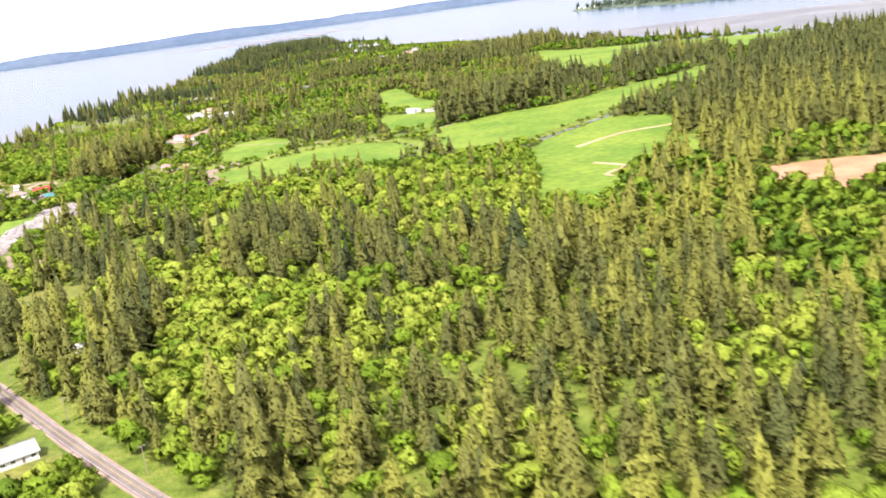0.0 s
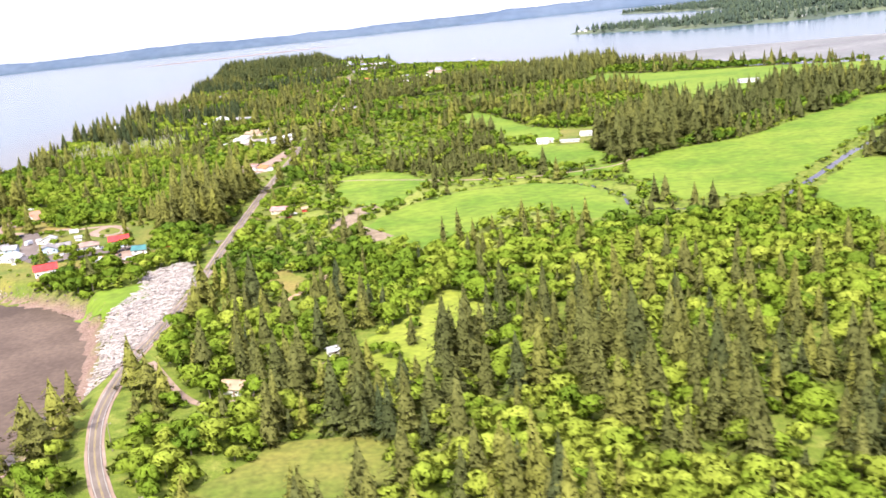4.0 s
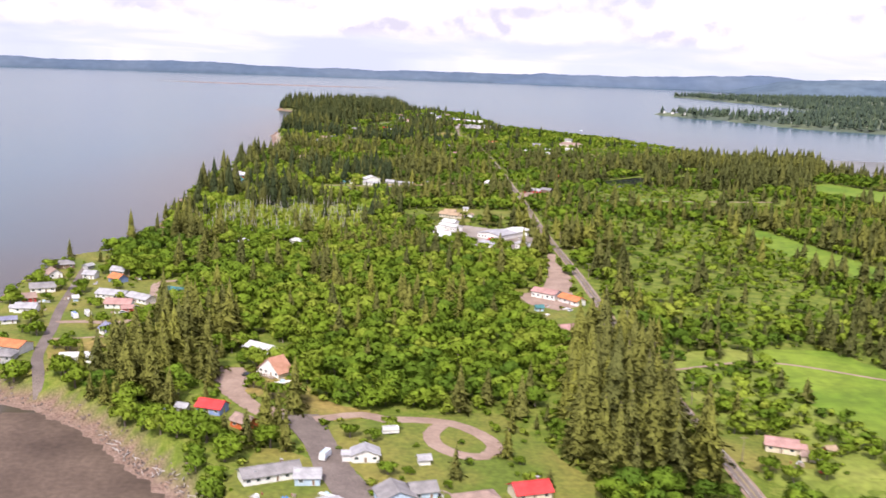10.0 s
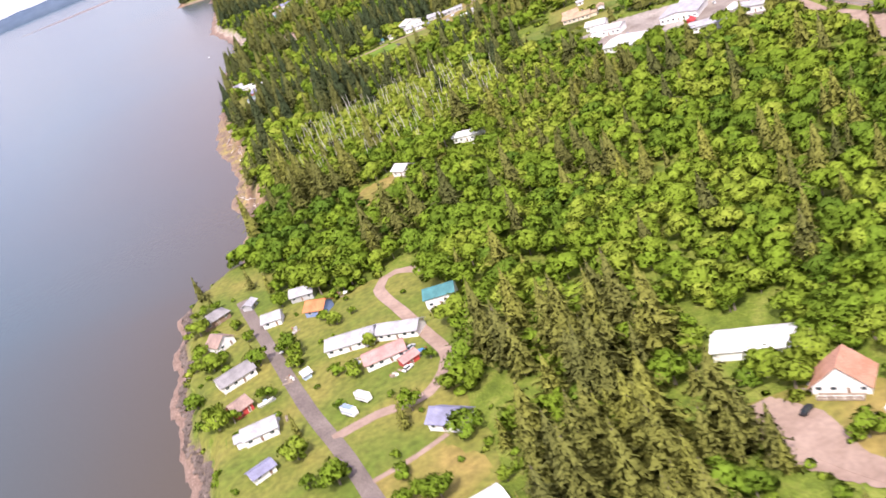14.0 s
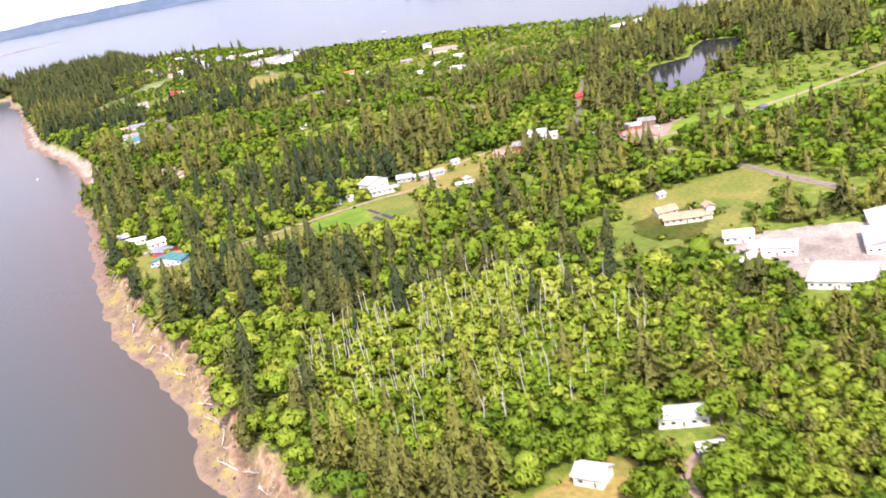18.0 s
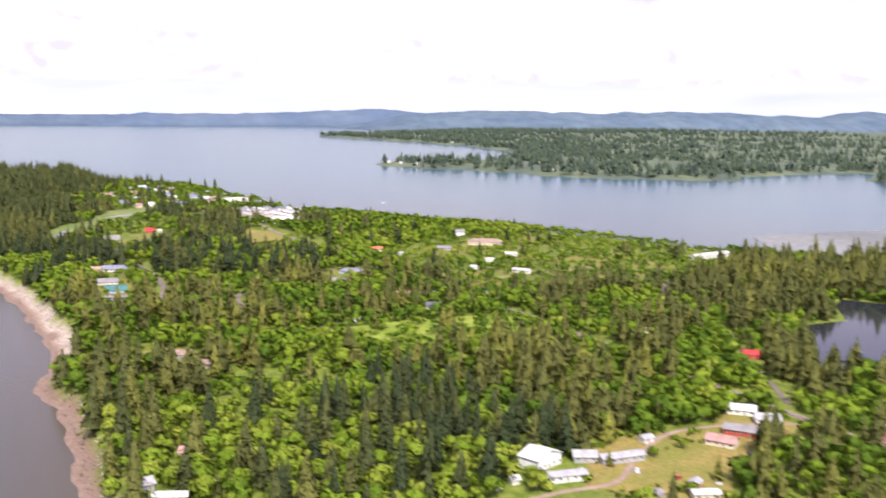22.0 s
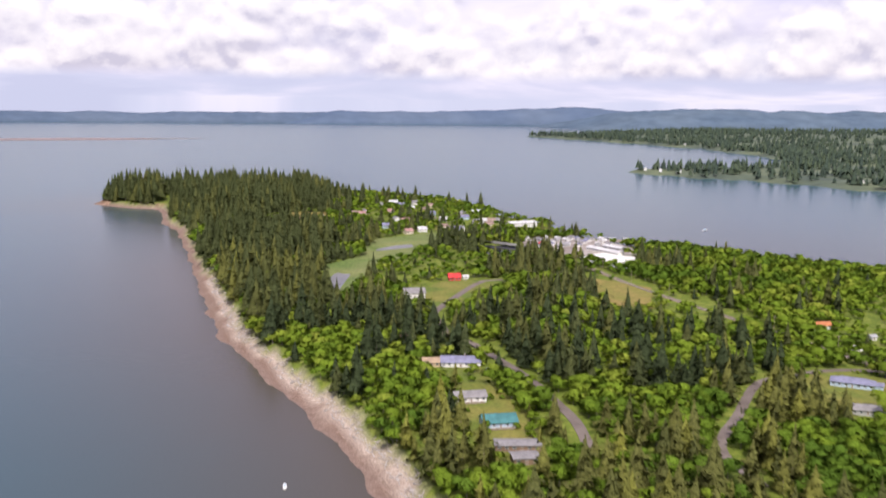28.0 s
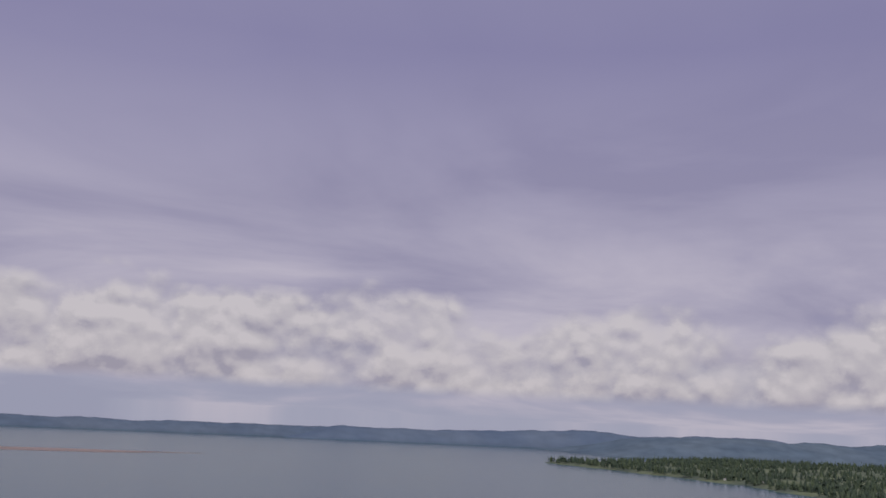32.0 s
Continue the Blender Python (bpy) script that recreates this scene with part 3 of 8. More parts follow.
def drape(name, poly, material, lift=0.10, step=2.0, ragged=1.2, label="", category="field"):
    """A sheet of ground cover inside an outline, following the ground."""
    poly = np.asarray(poly, float)
    x0, y0 = poly.min(0) - step
    x1, y1 = poly.max(0) + step
    gx, gy = np.arange(x0, x1, step), np.arange(y0, y1, step)
    px, py = np.meshgrid(gx, gy)
    sx, sy = px + ragged * wave(px, py, 6, 7), py + ragged * wave(px, py, 6, 8)
    ok = inside(poly, sx, sy)
    if not ok.any():
        return None
    n = len(gx)
    i, j = np.meshgrid(np.arange(n - 1), np.arange(len(gy) - 1))
    q0 = (j * n + i).ravel()
    q = np.stack([q0, q0 + 1, q0 + 1 + n, q0 + n], 1)
    q = q[ok.ravel()[q].sum(1) >= 2]
    # corners that fall outside are drawn in to the outline
    best = np.full(px.shape, 1e9)
    qx, qy = px.copy(), py.copy()
    for p0, p1 in zip(poly, np.roll(poly, -1, 0)):
        d = p1 - p0
        t = np.clip(((sx - p0[0]) * d[0] + (sy - p0[1]) * d[1]) / max(d @ d, 1e-9), 0, 1)
        cx, cy = p0[0] + t * d[0], p0[1] + t * d[1]
        dist = np.hypot(sx - cx, sy - cy)
        near = (dist < best) & ~ok
        best = np.where(dist < best, dist, best)
        qx, qy = np.where(near, px + (cx - sx), qx), np.where(near, py + (cy - sy), qy)
    px, py = qx, qy
    pz = ground_z(px, py) + lift
    used, inv = np.unique(q, return_inverse=True)
    v = np.stack([px.ravel(), py.ravel(), pz.ravel()], 1)[used]
    return tagged(new(name, mesh_from(name, v, inv.reshape(q.shape), [material], smooth=True)), label, category, kind="structure")


def basin(name, poly, z, material, label):
    poly = np.asarray(poly, float)
    c = poly.mean(0)
    bm = bmesh.new()
    bm.faces.new([bm.verts.new((*(c + (p - c) * 1.06), z)) for p in poly])
    bmesh.ops.triangulate(bm, faces=bm.faces)
    return tagged(part(name, bm, material), label, "water", kind="structure")


basin("pond", POND, 3.55, STILL, "dark still pond ringed by trees")
basin("lagoon", LAGOON, 4.0, mat("lagoon_mud", (0.15, 0.15, 0.15), (0.21, 0.20, 0.19), 0.05, 1, 0.3, 0.03), "grey tidal lagoon in a green marsh")
basin("marsh_pool", MARSH_POOL, 4.0, MATS["lagoon_mud"], "grey shallow pool in a green marsh")
basin("slough", SLOUGH, 3.95, STILL, "narrow grey slough under the causeway")


def smooth_line(points, step=3.0):
    """Catmull-Rom curve through plan points, at even steps."""
    p = [Vector(q) for q in points]
    p = [p[0] * 2 - p[1], *p, p[-1] * 2 - p[-2]]
    res = []
    for i in range(1, len(p) - 2):
        n = max(2, int((p[i + 1] - p[i]).length / step))
        for k in range(n):
            t = k / n
            res.append(0.5 * (2 * p[i] + (p[i + 1] - p[i - 1]) * t + (2 * p[i - 1] - 5 * p[i] + 4 * p[i + 1] - p[i + 2]) * t * t + (3 * p[i] - p[i - 1] - 3 * p[i + 1] + p[i + 2]) * t ** 3))
    return np.array([(*q,) for q in res] + [(*p[-2],)])


def ribbon(line, width, lift, offset=0.0, wobble=0.0, z=None):
    """Strip mesh along a plan line: top and two skirts."""
    t = np.gradient(line, axis=0)
    t /= np.linalg.norm(t, axis=1)[:, None]
    nrm = np.stack([-t[:, 1], t[:, 0]], 1)
    mid = line + nrm * offset
    w = width / 2 * (1 + wobble * wave(line[:, 0], line[:, 1], 5, 4))
    lft, rgt = mid + nrm * w[:, None], mid - nrm * w[:, None]
    h = (ground_z(mid[:, 0], mid[:, 1]) if z is None else np.full(len(mid), z)) + lift
    rows = [np.column_stack([lft, h - 0.5]), np.column_stack([lft, h]), np.column_stack([rgt, h]), np.column_stack([rgt, h - 0.5])]
    n = len(line)
    v = np.concatenate(rows)
    i = np.arange(n - 1)
    q = np.concatenate([np.stack([k * n + i, (k + 1) * n + i, (k + 1) * n + i + 1, k * n + i + 1], 1) for k in range(3)])
    return v, q


ROADS = []


def road(name, points, width, material, lift=0.16, label="", wobble=0.05, z=None):
    line = smooth_line(points)
    v, q = ribbon(line, width, lift, wobble=wobble, z=z)
    ROADS.append((line, width))
    return tagged(new(name, mesh_from(name, v, q, [material])), label, "road", kind="structure"), line


MAIN = [(20, 40), (-15, 98), (-48, 135), (-75, 167), (-100, 198), (-125, 230), (-143, 262), (-153, 295), (-155, 325), (-153, 351), (-150, 390), (-149, 440),
        (-147, 500), (-145, 563), (-140, 654), (-135, 765), (-128, 870), (-121, 991), (-115, 1120), (-114, 1250), (-118, 1350), (-112, 1425), (-112, 1480)]
shoulder, main_line = road("road_shoulder", MAIN, 3.5, GRAVEL, 0.08, "pale gravel shoulder of the country road", 0.1)
main_road, _ = road("road", MAIN, 2.4, ASPHALT, 0.20, "straight worn asphalt country road along the peninsula", 0.02)
for off, m_, w_ in ((0.10, LINE_Y, 0.07), (-0.10, LINE_Y, 0.07), (1.02, LINE_W, 0.08), (-1.02, LINE_W, 0.08)):
    v, q = ribbon(main_line, w_, 0.216, off)
    ob = new("road_marking", mesh_from("road_marking", v[len(main_line):3 * len(main_line)], np.stack([np.arange(len(main_line) - 1), np.arange(len(main_line) - 1) + len(main_line), np.arange(len(main_line) - 1) + len(main_line) + 1, np.arange(len(main_line) - 1) + 1], 1), [m_]))
    ob.parent = main_road

# lanes and drives
road("lane", [(-237, 512), (-234, 506), (-228, 490), (-224, 478), (-219, 462), (-211, 454), (-200, 455), (-192, 459), (-178, 461), (-166, 458), (-151, 452)], 3.6, ASPHALT, label="curved asphalt lane between small houses")
road("gravel_drive", [(-230, 508), (-220, 511), (-215, 508), (-209, 508), (-201, 506), (-195.5, 500), (-193, 493), (-196, 488), (-201, 489), (-205, 494), (-205.5, 500), (-203, 505)], 3.4, GRAVEL, label="worn gravel drive looping round a grass island")
road("gravel_drive", [(-236, 509), (-243, 514), (-249, 525), (-252, 536)], 2.8, GRAVEL, label="reddish gravel drive beside a tall grove")
road("lane", [(-294, 530), (-297, 539), (-301, 552), (-305, 577), (-309, 598), (-314, 633), (-318, 662)], 2.8, ASPHALT, label="narrow straight shore lane between cottages")
road("gravel_drive", [(-302, 566), (-295, 567), (-289, 569)], 1.2, GRAVEL, label="pale gravel drive across a lawn")
road("gravel_drive", [(-306, 583), (-298, 584), (-289, 583), (-283, 592), (-284, 604), (-286, 618), (-288, 634), (-283, 639), (-276, 632)], 2.6, GRAVEL, label="gravel drive looping behind cottages")
road("gravel_drive", [(-274, 901), (-248, 904), (-222, 906), (-205, 905), (-190, 915), (-168, 926), (-145, 922), (-125, 912)], 1.6, GRAVEL, label="straight gravel lane along a green field")
road("gravel_drive", [(-125, 893), (-118, 876), (-91, 875), (-40, 877), (30, 885)], 2.0, GRAVEL, label="gravel farm lane through grass")
road("lane", [(-118, 930), (-100, 955), (-91, 971), (-72, 995), (-60, 1012), (-41, 1057), (-28, 1083), (0, 1110)], 1.8, ASPHALT, label="asphalt lane curving past a red house")
road("lane", [(-247, 1150), (-245, 1165), (-238, 1187), (-235, 1205), (-232, 1232), (-232, 1276), (-235, 1294), (-232, 1312), (-228, 1330), (-212, 1353), (-186, 1387), (-172, 1393), (-130, 1395)], 3.2, ASPHALT, label="winding asphalt lane through the trees")
road("lane", [(-218, 1135), (-214, 1156), (-205, 1168), (-193, 1179), (-170, 1202), (-157, 1209), (-133, 1211), (-116, 1205)], 3.0, ASPHALT, label="winding asphalt lane to a blue house")
road("gravel_drive", [(-113, 1150), (-104, 1150), (-57, 1157), (-10, 1160)], 1.5, GRAVEL, label="straight gravel lane through grass")
road("gravel_drive", [(-145, 545), (-138, 546), (-112, 553), (-86, 540), (-56, 522), (-30, 513), (0, 516), (12, 528)], 1.2, GRAVEL, label="pale farm track across meadows")
road("gravel_drive", [(-154, 634), (-150, 655), (-146, 680), (-142, 700)], 3.2, GRAVEL, label="gravel yard beside the road")
road("gravel_drive", [(-125, 361), (-121, 370), (-116, 378), (-112, 390)], 1.6, DIRT, label="dirt drive at a clearing")
road("gravel_drive", [(-150, 330), (-134, 300), (-117, 307), (-108, 319)], 1.5, GRAVEL, label="gravel drive to a small yard")
road("gravel_drive", [(57, 400), (72, 415), (84, 423), (104, 427), (125, 440)], 2.2, DIRT, label="bare tan track across a field")
road("gravel_drive", [(57, 361), (66, 347), (57, 336), (66, 328)], 1.8, DIRT, label="bare tan track across a field")
road("lane", [(-131, 1517), (-135, 1526), (-134, 1545), (-128, 1570), (-118, 1640), (-108, 1720)], 2.2, ASPHALT, label="village street")
road("gravel_drive", [(-237, 700), (-250, 698), (-256, 694), (-258, 686)], 1.6, GRAVEL, label="grey gravel drive between sheds")

# open ground
YARD = mat("pale_yard", (0.19, 0.155, 0.13), (0.36, 0.32, 0.28), 0.12, 1.5, 0.95)
FIELDS = []


def field(name, poly, material, label, clear=True, lift=0.10, step=2.0, ragged=1.2):
    if clear:
        FIELDS.append(np.array(poly, float))
    return drape(name, poly, material, lift, step, ragged if step > 1.2 else 0.4, label=label)


field("meadow", [(-104, 448), (-86, 481), (-62, 500), (-36, 500), (-20, 486), (-12, 466), (-15, 445), (-12, 424), (-36, 424), (-38, 445), (-52, 445), (-73, 418), (-84, 408), (-92, 420)], MEADOW, "smooth bright green meadow beside the creek")
field("meadow", [(-30, 508), (-6, 500), (4, 476), (-4, 448), (4, 436), (30, 432), (46, 446), (66, 470), (86, 494), (112, 524), (160, 566), (240, 640), (180, 650), (147, 614), (130, 605), (72, 552), (30, 540), (18, 528), (-5, 520)], MEADOW, "wide smooth bright green meadow", lift=0.11)
field("meadow", [(-24, 800), (-12, 722), (-8, 680), (10, 648), (36, 645), (40, 620), (22, 600), (-11, 608), (-30, 622), (-36, 690), (-40, 760)], MEADOW, "long green meadow between tree belts")
field("meadow", [(114, 996), (140, 950), (210, 900), (280, 850), (345, 795), (420, 730), (330, 700), (240, 720), (200, 740), (150, 730), (112, 690), (108, 655), (98, 700), (96, 800), (96, 860), (76, 895), (66, 936)], MEADOW, "wide green meadow along the tidal flats", step=3.0)
field("lawn", [(-24, 521), (-6, 523), (13, 531), (5, 560), (8, 589), (-12, 600), (-30, 610), (-34, 580)], MEADOW, "open rough grass in front of a farm")
field("meadow", [(-112, 566), (-87, 566), (-74, 530), (-90, 484), (-106, 486), (-114, 520)], MEADOW, "small green meadow beside the road")
field("meadow", [(27, 299), (33, 340), (36, 372), (36, 410), (60, 446), (84, 474), (116, 450), (98, 398), (105, 360), (79, 357), (62, 325), (50, 298)], MEADOW, "green clearing crossed by tan tracks")
field("meadow", [(94, 312), (113, 314), (150, 308), (180, 290), (130, 280), (113, 258), (100, 285)], mat("ploughed_soil", (0.34, 0.175, 0.088), (0.43, 0.245, 0.135), 0.1, 1.5, 0.95), "reddish bare field at the edge of the woods")
field("meadow", [(-184, 389), (-180, 402), (-166, 404), (-161, 392), (-171, 377)], MEADOW, "grass patch above driftwood", lift=0.12)
field("meadow", [(-91, 342), (-82, 362), (-66, 341), (-77, 316), (-83, 290), (-97, 290), (-108, 320)], mat("brush_clearing", (0.17, 0.22, 0.02), (0.24, 0.27, 0.035), 0.08, 0.8, 0.95), "bright brushy clearing", clear=False)
field("meadow", [(-134, 392), (-125, 402), (-118, 385), (-112, 376), (-121, 370)], DRYGRASS, "dry grass clearing beside the road")
field("lawn", [(-126, 240), (-131, 260), (-119, 277), (-99, 276), (-97, 257), (-112, 244), (-119, 236)], LAWN, "open green grass beside the road")
field("lawn", [(-95, 150), (-80, 172), (-66, 152), (-78, 130)], LAWN, "lawn of a roadside house")
field("lawn", [(-232, 503), (-217, 510), (-190, 512), (-181, 490), (-174, 470), (-180, 464), (-196, 464), (-212, 463), (-221, 480)], LAWN, "dry mown lawns among small houses", step=1.5)
field("asphalt_apron", [(-235, 511), (-229, 511), (-221, 480), (-213, 463), (-207, 466), (-198, 463.5), (-181, 463.5), (-176, 460), (-186, 455.5), (-196, 456), (-203, 452), (-214, 451), (-221, 460), (-229, 482)], ASPHALT, "wide worn asphalt apron where the lane bends", lift=0.145, step=1.0)
field("gravel_yard", [(-189, 454), (-182, 457), (-178, 453), (-180, 437), (-183, 431), (-188, 433)], GRAVEL, "bare gravel yard with parked things", lift=0.15, step=1.0)
field("lawn", [(-246, 470), (-240, 494), (-231, 488), (-224, 468), (-215, 453), (-209, 444), (-203, 424), (-204, 414), (-214, 415), (-224, 431), (-236, 443), (-240, 458)], LAWN, "bright lawn sloping from the lane to the cove", step=1.5)
field("lawn", [(-206, 448), (-196, 450), (-194, 434), (-196, 422), (-204, 420), (-208, 436)], DRYGRASS, "yellow yard round a red-roofed house", lift=0.13, step=1.5)
field("lawn", [(-195, 452), (-178, 455), (-170, 447), (-175, 430), (-192, 434)], DRYGRASS, "dry yard with scattered things")
field("lawn", [(-258, 518), (-246, 516), (-240, 505), (-250, 500), (-260, 508)], LAWN, "lawn round a red-roofed house")
field("gravel_yard", [(-255, 543), (-249, 543), (-246, 536), (-247, 526), (-242, 517), (-235, 513), (-235, 506), (-243, 510), (-252, 524), (-256, 534)], GRAVEL, "wide reddish gravel yard before a steep-roofed house", lift=0.13, step=1.0)
field("lawn", [(-256, 545), (-238, 540), (-228, 520), (-216, 512), (-226, 506), (-240, 520), (-252, 528)], DRYGRASS, "yellow grass beside a gravel drive")
field("lawn", [(-332, 680), (-318, 690), (-306, 664), (-302, 640), (-282, 640), (-274, 620), (-284, 590), (-284, 555), (-288, 545), (-297, 536), (-310, 540), (-322, 552), (-329, 590), (-332, 640)], LAWN, "green lawns of the shore cottages")
field("lawn", [(-304, 566), (-289, 568), (-285, 555), (-298, 548)], DRYGRASS, "yellow mown lot beside the shore lane", clear=False, lift=0.14)
field("lawn", [(-284, 702), (-276, 707), (-262, 708), (-256, 704), (-266, 694), (-274, 682), (-279, 686)], DRYGRASS, "small dry mown clearing in the woods")
field("lawn", [(-310, 925), (-307, 877), (-311, 850), (-306, 842), (-290, 870), (-270, 882), (-240, 872), (-224, 856), (-213, 872), (-208, 903), (-240, 903), (-272, 899), (-290, 892), (-296, 930)], LAWN, "long mown clearing with a field at its end")
field("meadow", [(-250, 884), (-246, 901), (-227, 903), (-231, 880)], MEADOW, "bright green plot", clear=False, lift=0.16)
field("lawn", [(-215, 905), (-196, 926), (-176, 930), (-160, 924), (-134, 935), (-128, 905), (-160, 905), (-192, 884), (-205, 895)], DRYGRASS, "yards with sheds and gardens")
field("lawn", [(-176, 822), (-130, 814), (-140, 792), (-184, 770), (-192, 790)], LAWN, "lawn round a tan house")
field("lawn", [(-132, 864), (-126, 895), (-98, 890), (-62, 884), (-30, 890), (-20, 872), (-60, 862), (-100, 866)], MEADOW, "grass round farm sheds")
field("lawn", [(-128, 893), (-104, 905), (-92, 893), (-110, 880), (-128, 868)], GRAVEL, "bare gravel farm yard", clear=False, lift=0.17)
field("meadow", [(-222, 1086), (-188, 1082), (-153, 1082), (-112, 1068), (-128, 1035), (-183, 1031), (-203, 1050)], mat("brush_green", (0.16, 0.22, 0.022), (0.22, 0.27, 0.035), 0.08, 0.8, 0.95), "bright brushy clearing", clear=False)
field("lawn", [(-165, 1190), (-152, 1206), (-128, 1212), (-122, 1190), (-140, 1175), (-158, 1172)], LAWN, "lawn round a blue house")
field("lawn", [(-108, 1115), (-100, 1175), (-60, 1185), (-20, 1215), (40, 1200), (30, 1130), (-42, 1118)], LAWN, "open grass with scattered homes", clear=False, step=3.0)
field("lawn", [(-70, 1225), (-62, 1262), (-20, 1300), (20, 1330), (60, 1280), (20, 1230)], LAWN, "grass round far houses", clear=False, step=3.0)
field("lawn", [(-272, 1168), (-262, 1225), (-256, 1258), (-240, 1256), (-246, 1220), (-250, 1165)], LAWN, "lawns of a row of shore houses")
field("lawn", [(-240, 1350), (-228, 1372), (-196, 1402), (-170, 1392), (-176, 1370), (-205, 1345), (-222, 1340)], LAWN, "lawn of a white house")
field("marsh", [(-266, 1370), (-243, 1458), (-218, 1480), (-193, 1542), (-143, 1566), (-165, 1499), (-214, 1450), (-238, 1406), (-250, 1372)], MARSH, "yellow-green marsh round a lagoon", step=3.0)
field("lawn", [(-224, 1700), (-186, 1696), (-194, 1650), (-226, 1640)], DRYGRASS, "pale clearing below tall spruces", step=3.0)
field("lawn", [(-130, 1390), (-112, 1354), (-136, 1312), (-156, 1318), (-150, 1350)], DRYGRASS, "rough pale yard beside the causeway", step=3.0)
field("lawn", [(-140, 1520), (-60, 1520), (-60, 1590), (-140, 1600)], LAWN, "village green by the water", clear=False, step=3.0)
field("lawn", [(-113, 1470), (-106, 1448), (-80, 1454), (-62, 1442), (-50, 1480), (-58, 1518), (-100, 1522), (-112, 1500)], YARD, "pale shell-strewn yard of a seafood plant", step=2.0)
field("shell_apron", [(-102, 1446), (-80, 1458), (-68, 1440), (-76, 1416), (-88, 1408), (-98, 1402), (-104, 1428)], SHELL, "white apron of crushed shells beside a seafood plant", lift=0.2, step=1.5)
field("lawn", [(-189, 764), (-170, 768), (-150, 752), (-142, 735), (-143, 708), (-156, 698), (-176, 716), (-189, 744)], YARD, "pale shell-strewn yard of a roadside plant", lift=0.12)
field("meadow", [(-186, 778), (-170, 770), (-190, 764), (-200, 780), (-200, 800), (-170, 804), (-160, 790)], LAWN, "grass behind a plant", clear=True)
field("lawn", [(-145, 480), (-146, 500), (-128, 500), (-124, 484)], LAWN, "yard of a house beside the road")
field("lawn", [(-276, 1080), (-258, 1078), (-254, 1056), (-268, 1050)], LAWN, "small clearing beside the bluff")
field("lawn", [(-2, 608), (6, 650), (26, 640), (30, 610), (18, 590), (-8, 590)], LAWN, "mown ground round a farm", lift=0.16)
field("lawn", [(-170, 634), (-152, 640), (-147, 576), (-163, 572), (-170, 596)], LAWN, "green yard with sheds beside the road")
field("gravel_yard", [(-168, 627), (-158, 634), (-150, 664), (-144, 690), (-143, 655), (-148, 632), (-150, 612), (-158, 606), (-166, 614)], GRAVEL, "worn gravel yard of sheds beside the road", lift=0.14, step=1.0)
drape("scrub", [(-141, 396), (-142, 560), (-112, 566), (-60, 520), (-30, 506), (-2, 480), (-4, 415), (-60, 397), (-84, 402)], mat("open_scrub", (0.13, 0.185, 0.020), (0.21, 0.235, 0.045), 0.04, 0.5, 0.95, 0.1, detail=0.25), 0.05, 2.5, 3.0, "bright rough grass and scrub beside the road", "scrub")
field("creek_bed", [(-99, 490), (-107, 482), (-112, 466), (-114, 450), (-106, 442), (-101, 433), (-102, 422), (-92, 430), (-97, 441), (-104, 454), (-103, 468), (-95, 484)], mat("dry_bed", (0.20, 0.150, 0.098), (0.285, 0.22, 0.15), 0.25, 1.4, 0.95, 0.2, detail=0.25), "bare tan silt bed of a drained creek", lift=0.14, step=1.2)
creek_line = smooth_line(CREEK, 2.0)
v, q = ribbon(creek_line, 4.6, 0.0, wobble=0.3, z=3.15)
tagged(new("creek", mesh_from("creek", v, q, [STILL])), "narrow winding dark creek between meadows", "creek", kind="structure")


# ---- trees ----
def soft_normals(V, N, blend, F):
    """Rounded crown normals mixed with the facets' own."""
    V, N = np.array(V, float), np.array(N, float)
    F = np.array(F)
    own = np.zeros_like(V)
    fn = np.cross(V[F[:, 1]] - V[F[:, 0]], V[F[:, 2]] - V[F[:, 0]])
    fn /= np.linalg.norm(fn, axis=1)[:, None] + 1e-9
    mean = N[F].mean(1)
    fn *= np.where((fn * mean).sum(1) < 0, -1, 1)[:, None]
    for k in range(3):
        np.add.at(own, F[:, k], fn)
    own /= np.linalg.norm(own, axis=1)[:, None] + 1e-9
    N = N / (np.linalg.norm(N, axis=1)[:, None] + 1e-9)
    N = N * (1 - blend) + own * blend
    return N / (np.linalg.norm(N, axis=1)[:, None] + 1e-9)


